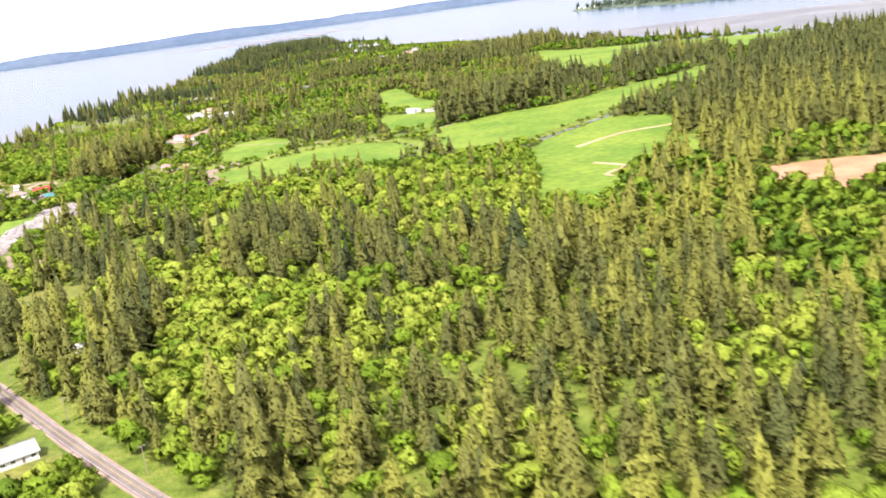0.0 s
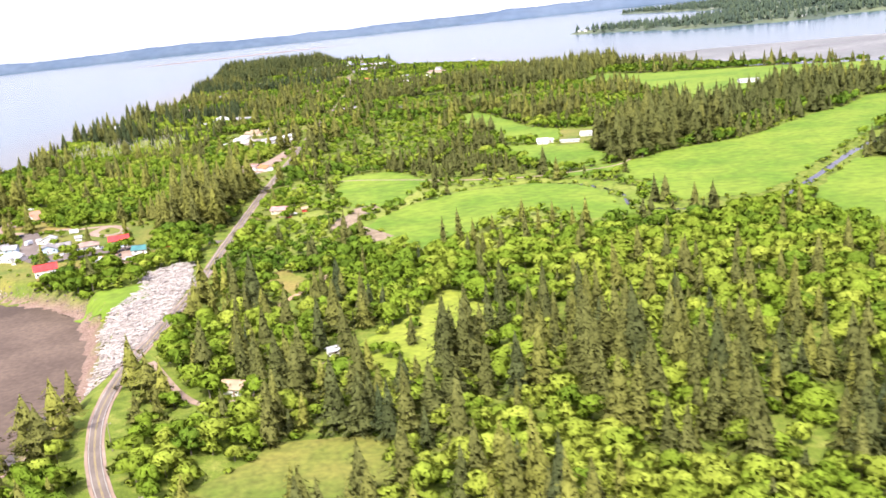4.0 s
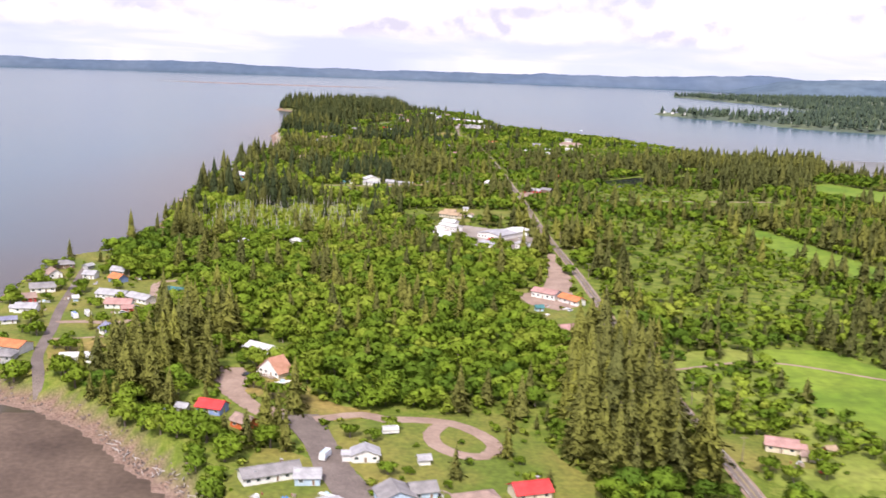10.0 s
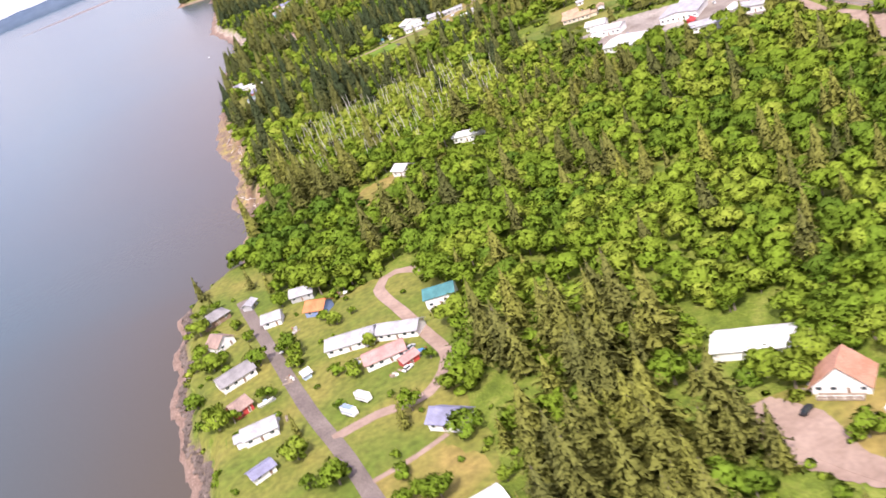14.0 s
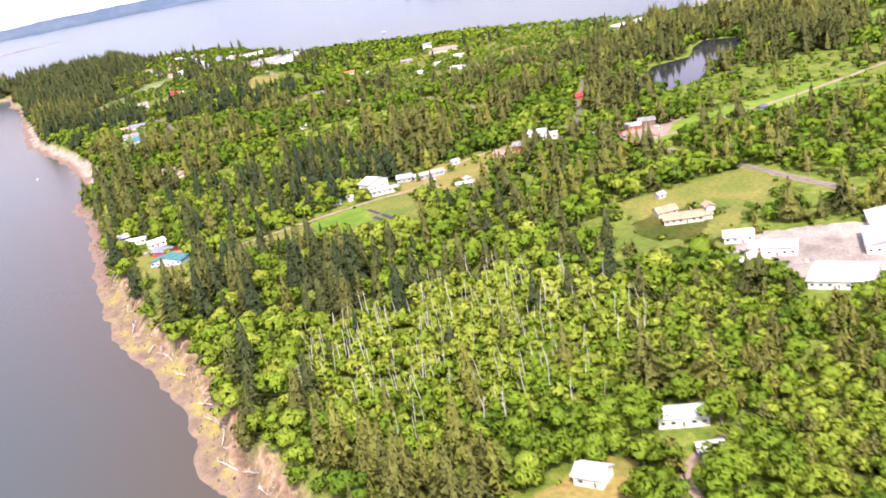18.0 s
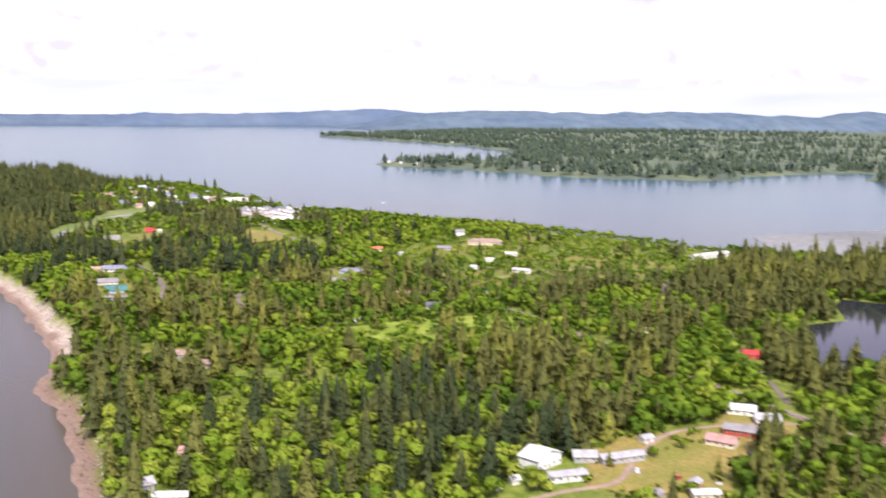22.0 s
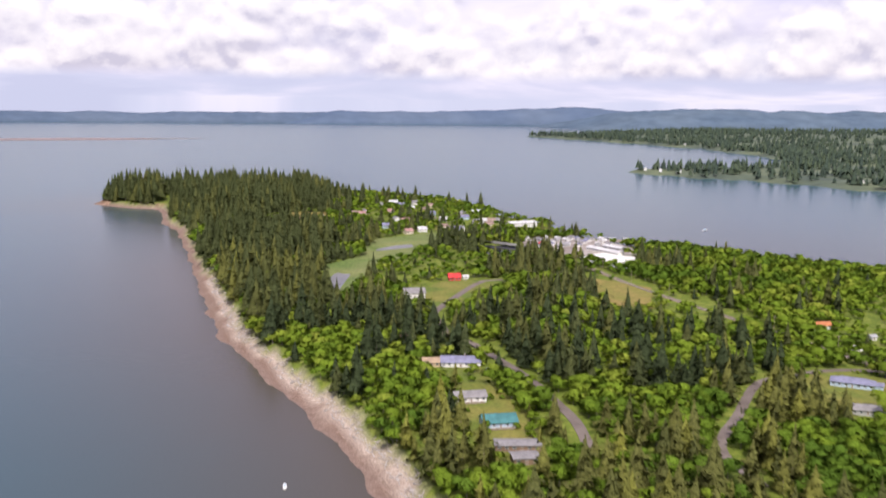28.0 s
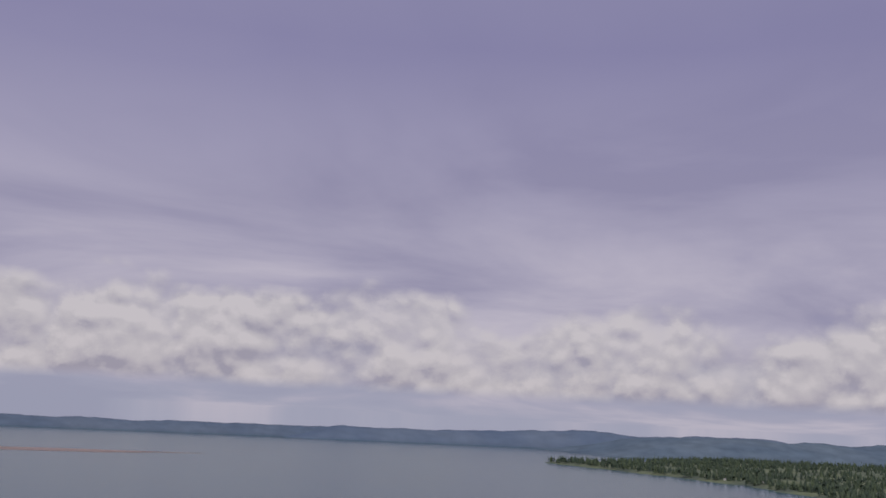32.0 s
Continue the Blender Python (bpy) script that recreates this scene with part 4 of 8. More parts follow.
def conifer_proto(seed, whorls, per, slim=1.0, fine=0):
    """Unit-high spruce: a ragged inner cone and whorls of uneven, drooping sprays round a thin stem."""
    r = np.random.RandomState(seed)
    V, F, M, N = [], [], [], []
    for k in range(3):
        V.append((0.016 * math.cos(2.1 * k), 0.016 * math.sin(2.1 * k), 0.0))
        N.append((math.cos(2.1 * k), math.sin(2.1 * k), 0))
    V.append((0, 0, 0.8))
    N.append((0, 0, 1))
    F += [(0, 1, 3), (1, 2, 3), (2, 0, 3)]
    M += [1, 1, 1]
    sides = 7 if fine else 5
    tiers = ((0.14, 0.125, 0.62), (0.36, 0.100, 0.84), (0.60, 0.060, 0.99)) if fine else ((0.12, 0.14, 0.78), (0.45, 0.085, 0.98))
    for z0, q, z1 in tiers:
        i = len(V)
        off = r.rand() * 6
        for k in range(sides):
            an = off + 2 * math.pi * k / sides
            f_ = slim * q * r.uniform(0.7, 1.15)
            V.append((f_ * math.cos(an), f_ * math.sin(an), z0 + r.uniform(-0.03, 0.03)))
            N.append((math.cos(an), math.sin(an), 0.3))
        V.append((0, 0, z1))
        N.append((0, 0, 1))
        F += [(i + k, i + (k + 1) % sides, i + sides) for k in range(sides)]
        M += [2] * sides
    gap = r.rand() * 6.28
    for w in range(whorls):
        u = w / (whorls - 1)
        base = 0.10 + 0.83 * u
        rad = slim * (0.215 * (1 - u) ** 0.68 + 0.026) * (0.85 if w == 0 else r.uniform(0.78, 1.18))
        n = max(4, int(per * (1 - 0.5 * u)))
        off = r.rand() * 6
        for b in range(n):
            an = off + 2 * math.pi * (b + 0.7 * r.rand()) / n
            L = rad * r.uniform(0.55, 1.25) * (1 - 0.22 * max(0.0, math.cos(an - gap)))
            z = base + r.uniform(-0.5, 0.5) * 0.83 / whorls
            c, s = math.cos(an), math.sin(an)
            dr = L * r.uniform(0.05, 0.6)
            up = (c, s, 0.55)
            if fine:
                # small twigs to both sides of a drooping bough
                for q in range(fine):
                    u1 = (q + 0.6 + 0.5 * r.rand()) / fine
                    side = (1 if (q + b) % 2 else -1) * L * r.uniform(0.30, 0.56) * (1.2 - u1 * 0.6)
                    u0, u2 = max(0.0, u1 - r.uniform(0.40, 0.60)), max(0.02, u1 - r.uniform(-0.05, 0.25))
                    i = len(V)
                    V += [(c * L * u0, s * L * u0, z - dr * u0 ** 1.4 + 0.016), (c * L * u1, s * L * u1, z - dr * u1 ** 1.4), (c * L * u2 - s * side, s * L * u2 + c * side, z - dr * u2 - 0.024 * r.rand())]
                    N += [up] * 3
                    F += [(i, i + 1, i + 2)]
                    M += [0]
            else:
                i = len(V)
                w1, w2 = L * r.uniform(0.40, 0.66), L * r.uniform(0.15, 0.40)
                k1, k2 = r.uniform(0.55, 0.8), r.uniform(0.95, 1.1)
                if r.rand() < 0.5:
                    w1, w2 = -w1, -w2
                V += [(c * 0.01, s * 0.01, z + 0.04), (c * L * k1 - s * w1, s * L * k1 + c * w1, z - dr * k1), (c * L * k2 + s * w2, s * L * k2 - c * w2, z - dr * k2)]
                N += [up] * 3
                F += [(i, i + 1, i + 2)]
                M += [0]
    i = len(V)
    V += [(0.016, 0, 0.88), (-0.008, 0.014, 0.88), (-0.008, -0.014, 0.88), (0, 0, 1.03)]
    N += [(1, 0, 0.4), (-0.5, 0.86, 0.4), (-0.5, -0.86, 0.4), (0, 0, 1)]
    F += [(i, i + 1, i + 3), (i + 1, i + 2, i + 3), (i + 2, i, i + 3)]
    M += [0, 0, 0]
    return np.array(V), np.array(F), np.array(M), soft_normals(V, N, 0.30, F)


def ball_mesh(level):
    bm = bmesh.new()
    bmesh.ops.create_icosphere(bm, subdivisions=level, radius=1.0)
    v = [v_.co[:] for v_ in bm.verts]
    f = [[q.index for q in f_.verts] for f_ in bm.faces if f_.calc_center_median().z > -0.45]
    bm.free()
    return v, f


BALLS = {k: ball_mesh(k) for k in (1, 2)}


def broad_proto(seed, clumps, limbs=3, low=-0.3, cores=7, level=1):
    """Unit-high broadleaf tree: uneven lumpy lobes of foliage, roughened by many small sprays of leaves."""
    r = np.random.RandomState(seed)
    V, F, M, N = [], [], [], []
    for lx, ly, lz, w in [(0, 0, 0.55, 0.022)] + [(0.25 * math.cos(k * 2.2 + seed), 0.25 * math.sin(k * 2.2 + seed), 0.75, 0.012) for k in range(limbs)]:
        i = len(V)
        s = 0.0 if w > 0.02 else 0.25
        V += [(w * math.cos(2.1 * k), w * math.sin(2.1 * k), s) for k in range(3)] + [(lx, ly, lz)]
        N += [(math.cos(2.1 * k), math.sin(2.1 * k), 0) for k in range(3)] + [(0, 0, 1)]
        F += [(i, i + 1, i + 3), (i + 1, i + 2, i + 3), (i + 2, i, i + 3)]
        M += [1, 1, 1]
    lobes = [(0, 0, 0.55, 0.30)]
    turn = r.rand() * 6.28
    for k in range(cores - 1):
        an = turn + k * 2.4
        far = r.uniform(0.16, 0.32)
        lobes.append((far * math.cos(an), far * math.sin(an), r.uniform(0.36, 0.80) - 0.35 * far, r.uniform(0.13, 0.22)))
    bv, bf = BALLS[level]
    for lx, ly, lz, lr in lobes:
        i = len(V)
        for a_, b_, c_ in bv:
            q = lr * r.uniform(0.76, 1.10)
            V.append((lx + q * a_, ly + q * b_, lz + q * 0.9 * c_))
            N.append((a_ + 0.8 * (lx + lr * a_), b_ + 0.8 * (ly + lr * b_), c_ + 0.25))
        F += [(i + f_[0], i + f_[1], i + f_[2]) for f_ in bf]
        M += [2] * len(bf)
    size = 0.62 / math.sqrt(clumps)
    k = 0
    while k < clumps:
        lx, ly, lz, lr = lobes[r.randint(len(lobes))]
        d = r.normal(size=3)
        d /= np.linalg.norm(d)
        if d[2] < low:
            continue
        c = np.array([lx, ly, lz]) + d * lr * np.array([1, 1, 0.9]) * r.uniform(0.85, 1.16)
        if any(np.linalg.norm(c - np.array(l[:3])) < l[3] * 0.72 for l in lobes):
            continue
        nrm = d + r.normal(size=3) * 0.45 + np.array([0, 0, 0.25])
        nrm /= np.linalg.norm(nrm)
        t1 = np.cross(nrm, r.normal(size=3))
        t1 /= np.linalg.norm(t1)
        t2 = np.cross(nrm, t1)
        s = size * r.uniform(0.6, 1.5)
        i = len(V)
        for du, dv, dn in ((1, -0.3, 0.0), (-0.7, -0.7, -0.2), (-0.2, 0.9, 0.1)):
            f_ = r.uniform(0.7, 1.3)
            V.append(tuple(c + s * f_ * (t1 * du + t2 * dv) + nrm * s * (dn + r.uniform(-0.2, 0.2))))
            N.append(tuple(d + 0.5 * np.array([lx, ly, 0.5])))
        F += [(i, i + 1, i + 2)]
        M += [0]
        k += 1
    return np.array(V), np.array(F), np.array(M), soft_normals(V, N, 0.22, F)


CON_NEAR = [conifer_proto(k, 11, 8, s, 3) for k, s in ((1, 1.0), (2, 0.92), (3, 1.12), (4, 0.86), (5, 1.05), (6, 0.97))]
CON_MID = [conifer_proto(20 + k, 8, 7, s) for k, s in ((1, 1.05), (2, 0.9), (3, 1.15))]
CON_FAR = [conifer_proto(40 + k, 7, 5, 1.05) for k in range(3)]
BRO_NEAR = [broad_proto(60 + k, 84, 1, cores=7) for k in range(6)]
BRO_MID = [broad_proto(80 + k, 24, 0, -0.2, 4) for k in range(5)]
BRO_FAR = [broad_proto(90 + k, 12, 0, -0.1, 3) for k in range(3)]


def forest(name, protos, x, y, z, h, w, tint, mats, label, category="trees"):
    """Many trees joined into one mesh: each prototype turned, stretched and set down at its places."""
    if len(x) == 0:
        return None
    rs = np.random.RandomState(len(x))
    pick = rs.randint(len(protos), size=len(x))
    VV, FF, MM, TT, NN, base = [], [], [], [], [], 0
    for k, (pv, pf, pm, pn) in enumerate(protos):
        s = np.where(pick == k)[0]
        if len(s) == 0:
            continue
        an = rs.rand(len(s)) * 6.283
        c, sn = np.cos(an)[:, None], np.sin(an)[:, None]
        lean = rs.normal(size=(len(s), 2)) * 0.03
        X = (c * pv[:, 0] - sn * pv[:, 1]) * w[s, None] + x[s, None] + lean[:, :1] * pv[:, 2] * h[s, None]
        Y = (sn * pv[:, 0] + c * pv[:, 1]) * w[s, None] + y[s, None] + lean[:, 1:] * pv[:, 2] * h[s, None]
        Z = pv[:, 2] * h[s, None] + z[s, None]
        VV.append(np.stack([X, Y, Z], -1).reshape(-1, 3))
        NN.append(np.stack([c * pn[:, 0] - sn * pn[:, 1], sn * pn[:, 0] + c * pn[:, 1], np.broadcast_to(pn[:, 2], X.shape)], -1).reshape(-1, 3))
        FF.append((pf[None] + (np.arange(len(s)) * len(pv))[:, None, None]).reshape(-1, 3) + base)
        MM.append(np.tile(pm, len(s)))
        TT.append(np.repeat(tint[s], len(pv)))
        base += len(pv) * len(s)
    me = mesh_from(name, np.concatenate(VV), np.concatenate(FF), mats, np.concatenate(MM), np.concatenate(TT), normals=np.concatenate(NN))
    return tagged(new(name, me), label, category, kind="stuff")


HOUSE_SPOTS = []          # x, y, clear radius: kept free of trees
# stands of tall conifers: outline, share of conifers, height
STANDS = [
    ([(-180, 472), (-156, 470), (-149, 545), (-160, 560), (-172, 520)], 0.97, 17),
    ([(-86, 556), (-60, 590), (-40, 556), (-26, 530), (-28, 508), (-60, 514)], 0.9, 6.6),
    ([(0, 498), (8, 574), (24, 620), (70, 640), (100, 630), (71, 565), (48, 558), (30, 545), (12, 520)], 1.0, 14),
    ([(118, 642), (150, 632), (200, 660), (210, 700), (165, 715), (130, 680)], 1.0, 13),
    ([(-21, 930), (30, 950), (55, 985), (60, 1040), (110, 1115), (150, 1085), (142, 1050), (108, 1000), (60, 945), (0, 912)], 1.0, 13),
    ([(-60, 1005), (-18, 1015), (40, 1045), (90, 1100), (60, 1140), (10, 1100), (-20, 1070)], 0.85, 11),
    ([(-286, 570), (-270, 595), (-254, 575), (-247, 550), (-255, 522), (-268, 510), (-288, 530)], 0.84, 13),
    ([(-350, 1800), (-345, 1890), (-150, 1890), (-150, 1780), (-195, 1705), (-240, 1650), (-300, 1650), (-305, 1780)], 0.95, 16.5),
    ([(-308, 838), (-287, 868), (-262, 860), (-209, 867), (-160, 878), (-146, 830), (-188, 806), (-230, 818), (-274, 812)], 0.62, 13),
    ([(-303, 940), (-296, 1060), (-276, 1108), (-262, 1090), (-282, 1040), (-270, 944)], 0.32, 11),
    ([(-300, 930), (-276, 980), (-250, 985), (-215, 935), (-240, 905), (-270, 905)], 0.36, 10.5),
    ([(-134, 292), (-115, 328), (-83, 322), (-20, 282), (-18, 256), (-54, 264), (-95, 272)], 0.78, 12),
    ([(60, 422), (130, 470), (179, 628), (330, 740), (500, 700), (400, 420), (158, 343), (111, 369), (92, 389)], 1.0, 13),
    ([(-300, 1300), (-302, 1510), (-270, 1640), (-230, 1600), (-225, 1560), (-262, 1450), (-270, 1350)], 0.6, 13),
    ([(-285, 1090), (-279, 1140), (-236, 1165), (-225, 1105)], 0.5, 10.5),
    ([(-210, 1210), (-195, 1330), (-165, 1345), (-170, 1230), (-190, 1200)], 0.4, 11),
    ([(-216, 1012), (-166, 1044), (-132, 1028), (-138, 980), (-176, 940), (-208, 955)], 0.55, 11),
    ([(-60, 1275), (-40, 1272), (-36, 1296), (-58, 1298)], 1.0, 17),
    ([(-318, 690), (-301, 700), (-297, 800), (-316, 815)], 0.36, 11),
    ([(-318, 905), (-296, 905), (-290, 1060), (-312, 1060)], 0.5, 13),
    ([(-230, 749), (-199, 752), (-190, 708), (-236, 662), (-246, 672), (-236, 713)], 0.42, 4.8),
    ([(-330, 640), (-316, 655), (-320, 668), (-332, 668)], 0.6, 6),
    ([(-330, 900), (-60, 900), (-60, 780), (-200, 780)], 0.35, 9),
    ([(-60, 600), (-30, 690), (-40, 900), (-110, 900), (-110, 620)], 0.5, 8),
    ([(-301, 1535), (-262, 1592), (-220, 1582), (-224, 1510), (-247, 1460), (-266, 1395), (-266, 1336), (-266, 1350), (-283, 1340), (-293, 1350), (-303, 1428)], 0.8, 13),
    ([(-165, 1414), (-132, 1443), (-118, 1440), (-136, 1388), (-169, 1389)], 0.85, 10.5),
    ([(-166, 1337), (-140, 1343), (-160, 1278), (-194, 1229), (-210, 1233), (-195, 1279)], 0.3, 11),
    ([(-218, 1305), (-166, 1337), (-193, 1288), (-226, 1270)], 0.4, 10.5),
    ([(-181, 1510), (-140, 1620), (-113, 1631), (-162, 1500)], 0.7, 12),
    ([(-170, 1680), (-66, 1657), (-40, 1560), (-20, 1650), (-60, 1760), (-140, 1800)], 0.15, 12),
    ([(-142, 398), (-128, 398), (-104, 430), (-112, 480), (-122, 510), (-134, 520), (-142, 470)], 0.08, 9),
    ([(14, 272), (91, 275), (60, 200), (32, 130), (-9, 150), (-2, 191), (19, 207)], 0.72, 8.2),
    ([(-2, 381), (35, 418), (39, 341), (29, 296), (7, 253), (-8, 256), (-6, 309)], 0.08, 9),
    ([(-76, 254), (-52, 262), (-25, 254), (1, 214), (19, 207), (-3, 191), (-31, 177), (-45, 160), (-62, 165)], 0.12, 9),
    ([(-140, 262), (-110, 252), (-84, 267), (-71, 222), (-68, 193), (-74, 170), (-90, 178), (-101, 204)], 0.6, 11),
    # low alders along the east shore
    ([(-52, 1552), (-43, 1490), (-18, 1472), (42, 1366), (118, 1205), (165, 1110), (120, 1090), (40, 1240), (-40, 1330), (-70, 1420)], 0.03, 7),
    ([(-108, 1100), (-105, 1340), (-60, 1360), (20, 1260), (60, 1110)], 0.12, 9),
    # the wood under the start, stand by stand
    ([(-32, 178), (-14, 214), (24, 205), (84, 184), (47, 104), (-26, 123)], 0.74, 9.2),
    ([(43, 176), (85, 187), (60, 132), (39, 135)], 0.42, 8.5),
    ([(-86, 275), (-18, 250), (24, 262), (17, 203), (-3, 190), (-67, 196), (-78, 244)], 0.06, 9),
    ([(-73, 210), (-58, 258), (-30, 261), (-23, 241), (-48, 193), (-52, 173), (-64, 177)], 0.06, 9),
    ([(-18, 251), (18, 271), (14, 231), (-6, 213), (-23, 220)], 0.74, 10.5),
    ([(20, 241), (50, 250), (21, 196), (6, 205)], 0.9, 13),
    ([(-7, 311), (38, 341), (23, 285), (-5, 256), (-16, 276)], 0.08, 9),
    ([(-130, 435), (-62, 405), (-21, 374), (-4, 327), (-11, 305), (-90, 362)], 0.26, 10),
    ([(-141, 399), (-120, 419), (-95, 414), (-56, 418), (29, 399), (-3, 343), (-72, 348), (-85, 347), (-120, 375)], 0.12, 9),
    ([(-74, 304), (-41, 333), (-12, 327), (-43, 271), (-70, 278)], 0.5, 12),
    ([(-85, 335), (-64, 329), (-43, 297), (-18, 277), (-18, 249), (-33, 245), (-42, 239), (-65, 265), (-78, 268)], 0.68, 12.5),
    ([(-136, 352), (-127, 390), (-104, 350), (-87, 287), (-81, 244), (-97, 258), (-119, 262), (-132, 280), (-140, 318)], 0.62, 12),
    ([(-136, 316), (-120, 360), (-105, 357), (-103, 331), (-109, 306), (-126, 302), (-136, 292)], 0.5, 10.5),
    ([(-81, 244), (-71, 239), (-65, 185), (-74, 189)], 0.9, 16),
    ([(-34, 207), (-25, 218), (-20, 211), (-25, 189), (-36, 193)], 0.85, 11),
    ([(-106, 201), (-113, 226), (-110, 241), (-98, 225), (-85, 194)], 0.9, 14),
    ([(-48, 157), (-31, 154), (-24, 115), (-39, 119)], 0.85, 15),
    ([(-114, 767), (-17, 792), (-46, 693), (-93, 649), (-124, 558), (-144, 576)], 0.5, 11),
]
# brushy open ground: outline, share of the trees that stand there
OPEN = [
    ([(-100, 405), (-100, 440), (-108, 480), (-116, 505), (-112, 560), (-100, 575), (-60, 520), (-20, 507), (0, 482), (-2, 415), (-60, 395)], 0.6),
    ([(-222, 1086), (-188, 1082), (-153, 1082), (-112, 1068), (-128, 1035), (-183, 1031), (-203, 1050)], 0.62),
    ([(-284, 985), (-262, 1035), (-218, 1046), (-230, 1000), (-262, 975)], 0.85),
    ([(-200, 815), (-130, 820), (-120, 750), (-150, 770), (-190, 775)], 0.35),
    ([(-91, 342), (-82, 360), (-68, 341), (-79, 318), (-86, 309), (-85, 290), (-97, 292), (-106, 320)], 0.14),
    ([(-143, 398), (-122, 398), (-104, 430), (-114, 505), (-110, 562), (-141, 562)], 0.85),
    ([(-110, 1110), (-100, 1260), (-20, 1310), (70, 1290), (120, 1180), (40, 1110)], 0.46),
    ([(-95, 860), (-60, 960), (40, 920), (60, 840), (-20, 830)], 0.4),
    ([(-112, 570), (-60, 605), (-36, 700), (-44, 800), (-110, 800), (-128, 620)], 0.6),
    ([(-160, 1300), (-128, 1395), (-110, 1395), (-100, 1280), (-130, 1270)], 0.4),
    ([(-238, 1400), (-214, 1448), (-165, 1495), (-150, 1440), (-215, 1370)], 0.6),
    ([(-185, 1540), (-60, 1530), (-40, 1720), (-140, 1760), (-190, 1640)], 0.6),
    ([(-306, 1770), (-296, 1840), (-270, 1850), (-284, 1790), (-290, 1760)], 0.08),
]
SNAGS = [(-284, 803), (-241, 806), (-213, 780), (-222, 742), (-249, 719), (-286, 730), (-298, 755)]


PLANTING = [(-230, 749), (-199, 752), (-190, 708), (-236, 662), (-246, 672), (-236, 713)]
YOUNG = [(14, 272), (91, 275), (60, 200), (32, 130), (-9, 150), (-2, 191), (19, 207)]


def plant_trees():
    rs = np.random.RandomState(5)
    step = 3.75
    gx, gy = np.meshgrid(np.arange(-360, 520, step), np.arange(40, 1900, step))
    x = (gx + rs.uniform(-0.48, 0.48, gx.shape) * step).ravel()
    y = (gy + rs.uniform(-0.48, 0.48, gy.shape) * step).ravel()
    # young and swampy stands grow closer
    ex, ey = rs.uniform(-300, 95, 60000), rs.uniform(120, 820, 60000)
    dense = rs.rand(60000) < np.where(inside(SNAGS, ex, ey), 0.9, np.where(inside(PLANTING, ex, ey) | inside(YOUNG, ex, ey), 1.0, 0.0)) * np.where(ey < 300, 0.12, 0.7)
    x, y = np.concatenate([x, ex[dense]]), np.concatenate([y, ey[dense]])
    # what the walk can see: nothing far to the east, nor behind its start
    ok = (x < np.minimum(60 + 0.62 * y, 330)) & (x > -0.75 * y - 60)
    x, y = x[ok], y[ok]
    d = shore_dist(x, y)
    ok = d > west_beach(x, y) + np.where((y > 380) & (y < 545), 0.4, 1.5)
    x, y, d = x[ok], y[ok], d[ok]
    share = np.clip(np.where(y < 1450, 0.32, 0.5) + 1.7 * wave(x, y, 27, 1) + 0.6 * wave(x, y, 9, 2), 0.03, 0.97)
    share = np.where((x > -285) & (x < -150) & (y > 556) & (y < 700), 0.10 + 0.3 * (wave(x, y, 20, 4) > 0.45), share)
    share = np.where((y > 1000) & (y < 1100) & (x > -230) & (x < -120), share * 0.5, share)
    share = np.where((y < 240) & (x > 62), share * 0.35, share)
    tall = np.full(len(x), 9.5)
    for poly, s, t in STANDS:
        m = inside(poly, x + 3 * wave(x, y, 8, 3), y + 3 * wave(x, y, 8, 5))
        if t > 11:
            t = t * (0.62 + 0.38 * np.clip(line_dist(poly, x, y, True) / 22, 0, 1)) if poly[0][1] > 1700 else t * (1 + 0.10 * wave(x, y, 14, 7))
        share, tall = np.where(m, s, share), np.where(m, t, tall)
    share = np.where(inside(SNAGS, x, y), 0.05, share)
    share = np.where((x > -262) & (x < -140) & (y > 395) & (y < 472), 0.04, share)
    con = rs.rand(len(x)) < share
    keep = np.ones(len(x), bool)
    small = np.ones(len(x))
    edge = 1.0 + 1.3 * wave(x, y, 5, 6)
    for poly in FIELDS:
        keep &= ~inside(poly, x, y) | (line_dist(poly, x, y, True) < 0.2 * edge)
    for poly in WATERS.values():
        keep &= ~inside(poly, x, y) & (line_dist(poly, x, y, True) > 2.0)
    keep &= (line_dist(CREEK, x, y) > 4.0) & (line_dist(CREEK[8:14], x, y) > 8.0)
    for line, width in ROADS:
        keep &= line_dist(line[::2], x, y) > width / 2 + (np.where(y > 660, 1.5, 3.2) if len(line) > 400 else 1.7 if width < 2.6 else 2.2)
    for hx, hy, hr in HOUSE_SPOTS:
        keep &= np.hypot(x - hx, y - hy) > hr
    for poly in (DRIFT_BANK,):
        keep &= ~inside(poly, x, y)
    # thin out: broad crowns need more room, snag swamp is open, gaps everywhere
    keep &= np.where(con, rs.rand(len(x)) < np.where((tall > 11.5) & (y < 1000), 0.46, 0.5), rs.rand(len(x)) < 0.84)
    for poly, dens in OPEN:
        m = inside(poly, x + 4 * wave(x, y, 10, 3), y + 4 * wave(x, y, 10, 5))
        keep &= ~m | (rs.rand(len(x)) < dens)
        small = np.where(m, np.where(y < 1450, 0.66, 0.8), small)
        con &= ~m | (rs.rand(len(x)) < 0.22)
    swamp = inside(SNAGS, x, y)
    return x[keep], y[keep], con[keep], tall[keep], swamp[keep], small[keep], rs


DRIFT_BANK = [(-172, 372), (-166, 396), (-170, 418), (-157, 428), (-152, 400), (-153, 360), (-158, 322), (-164, 326), (-166, 350)]

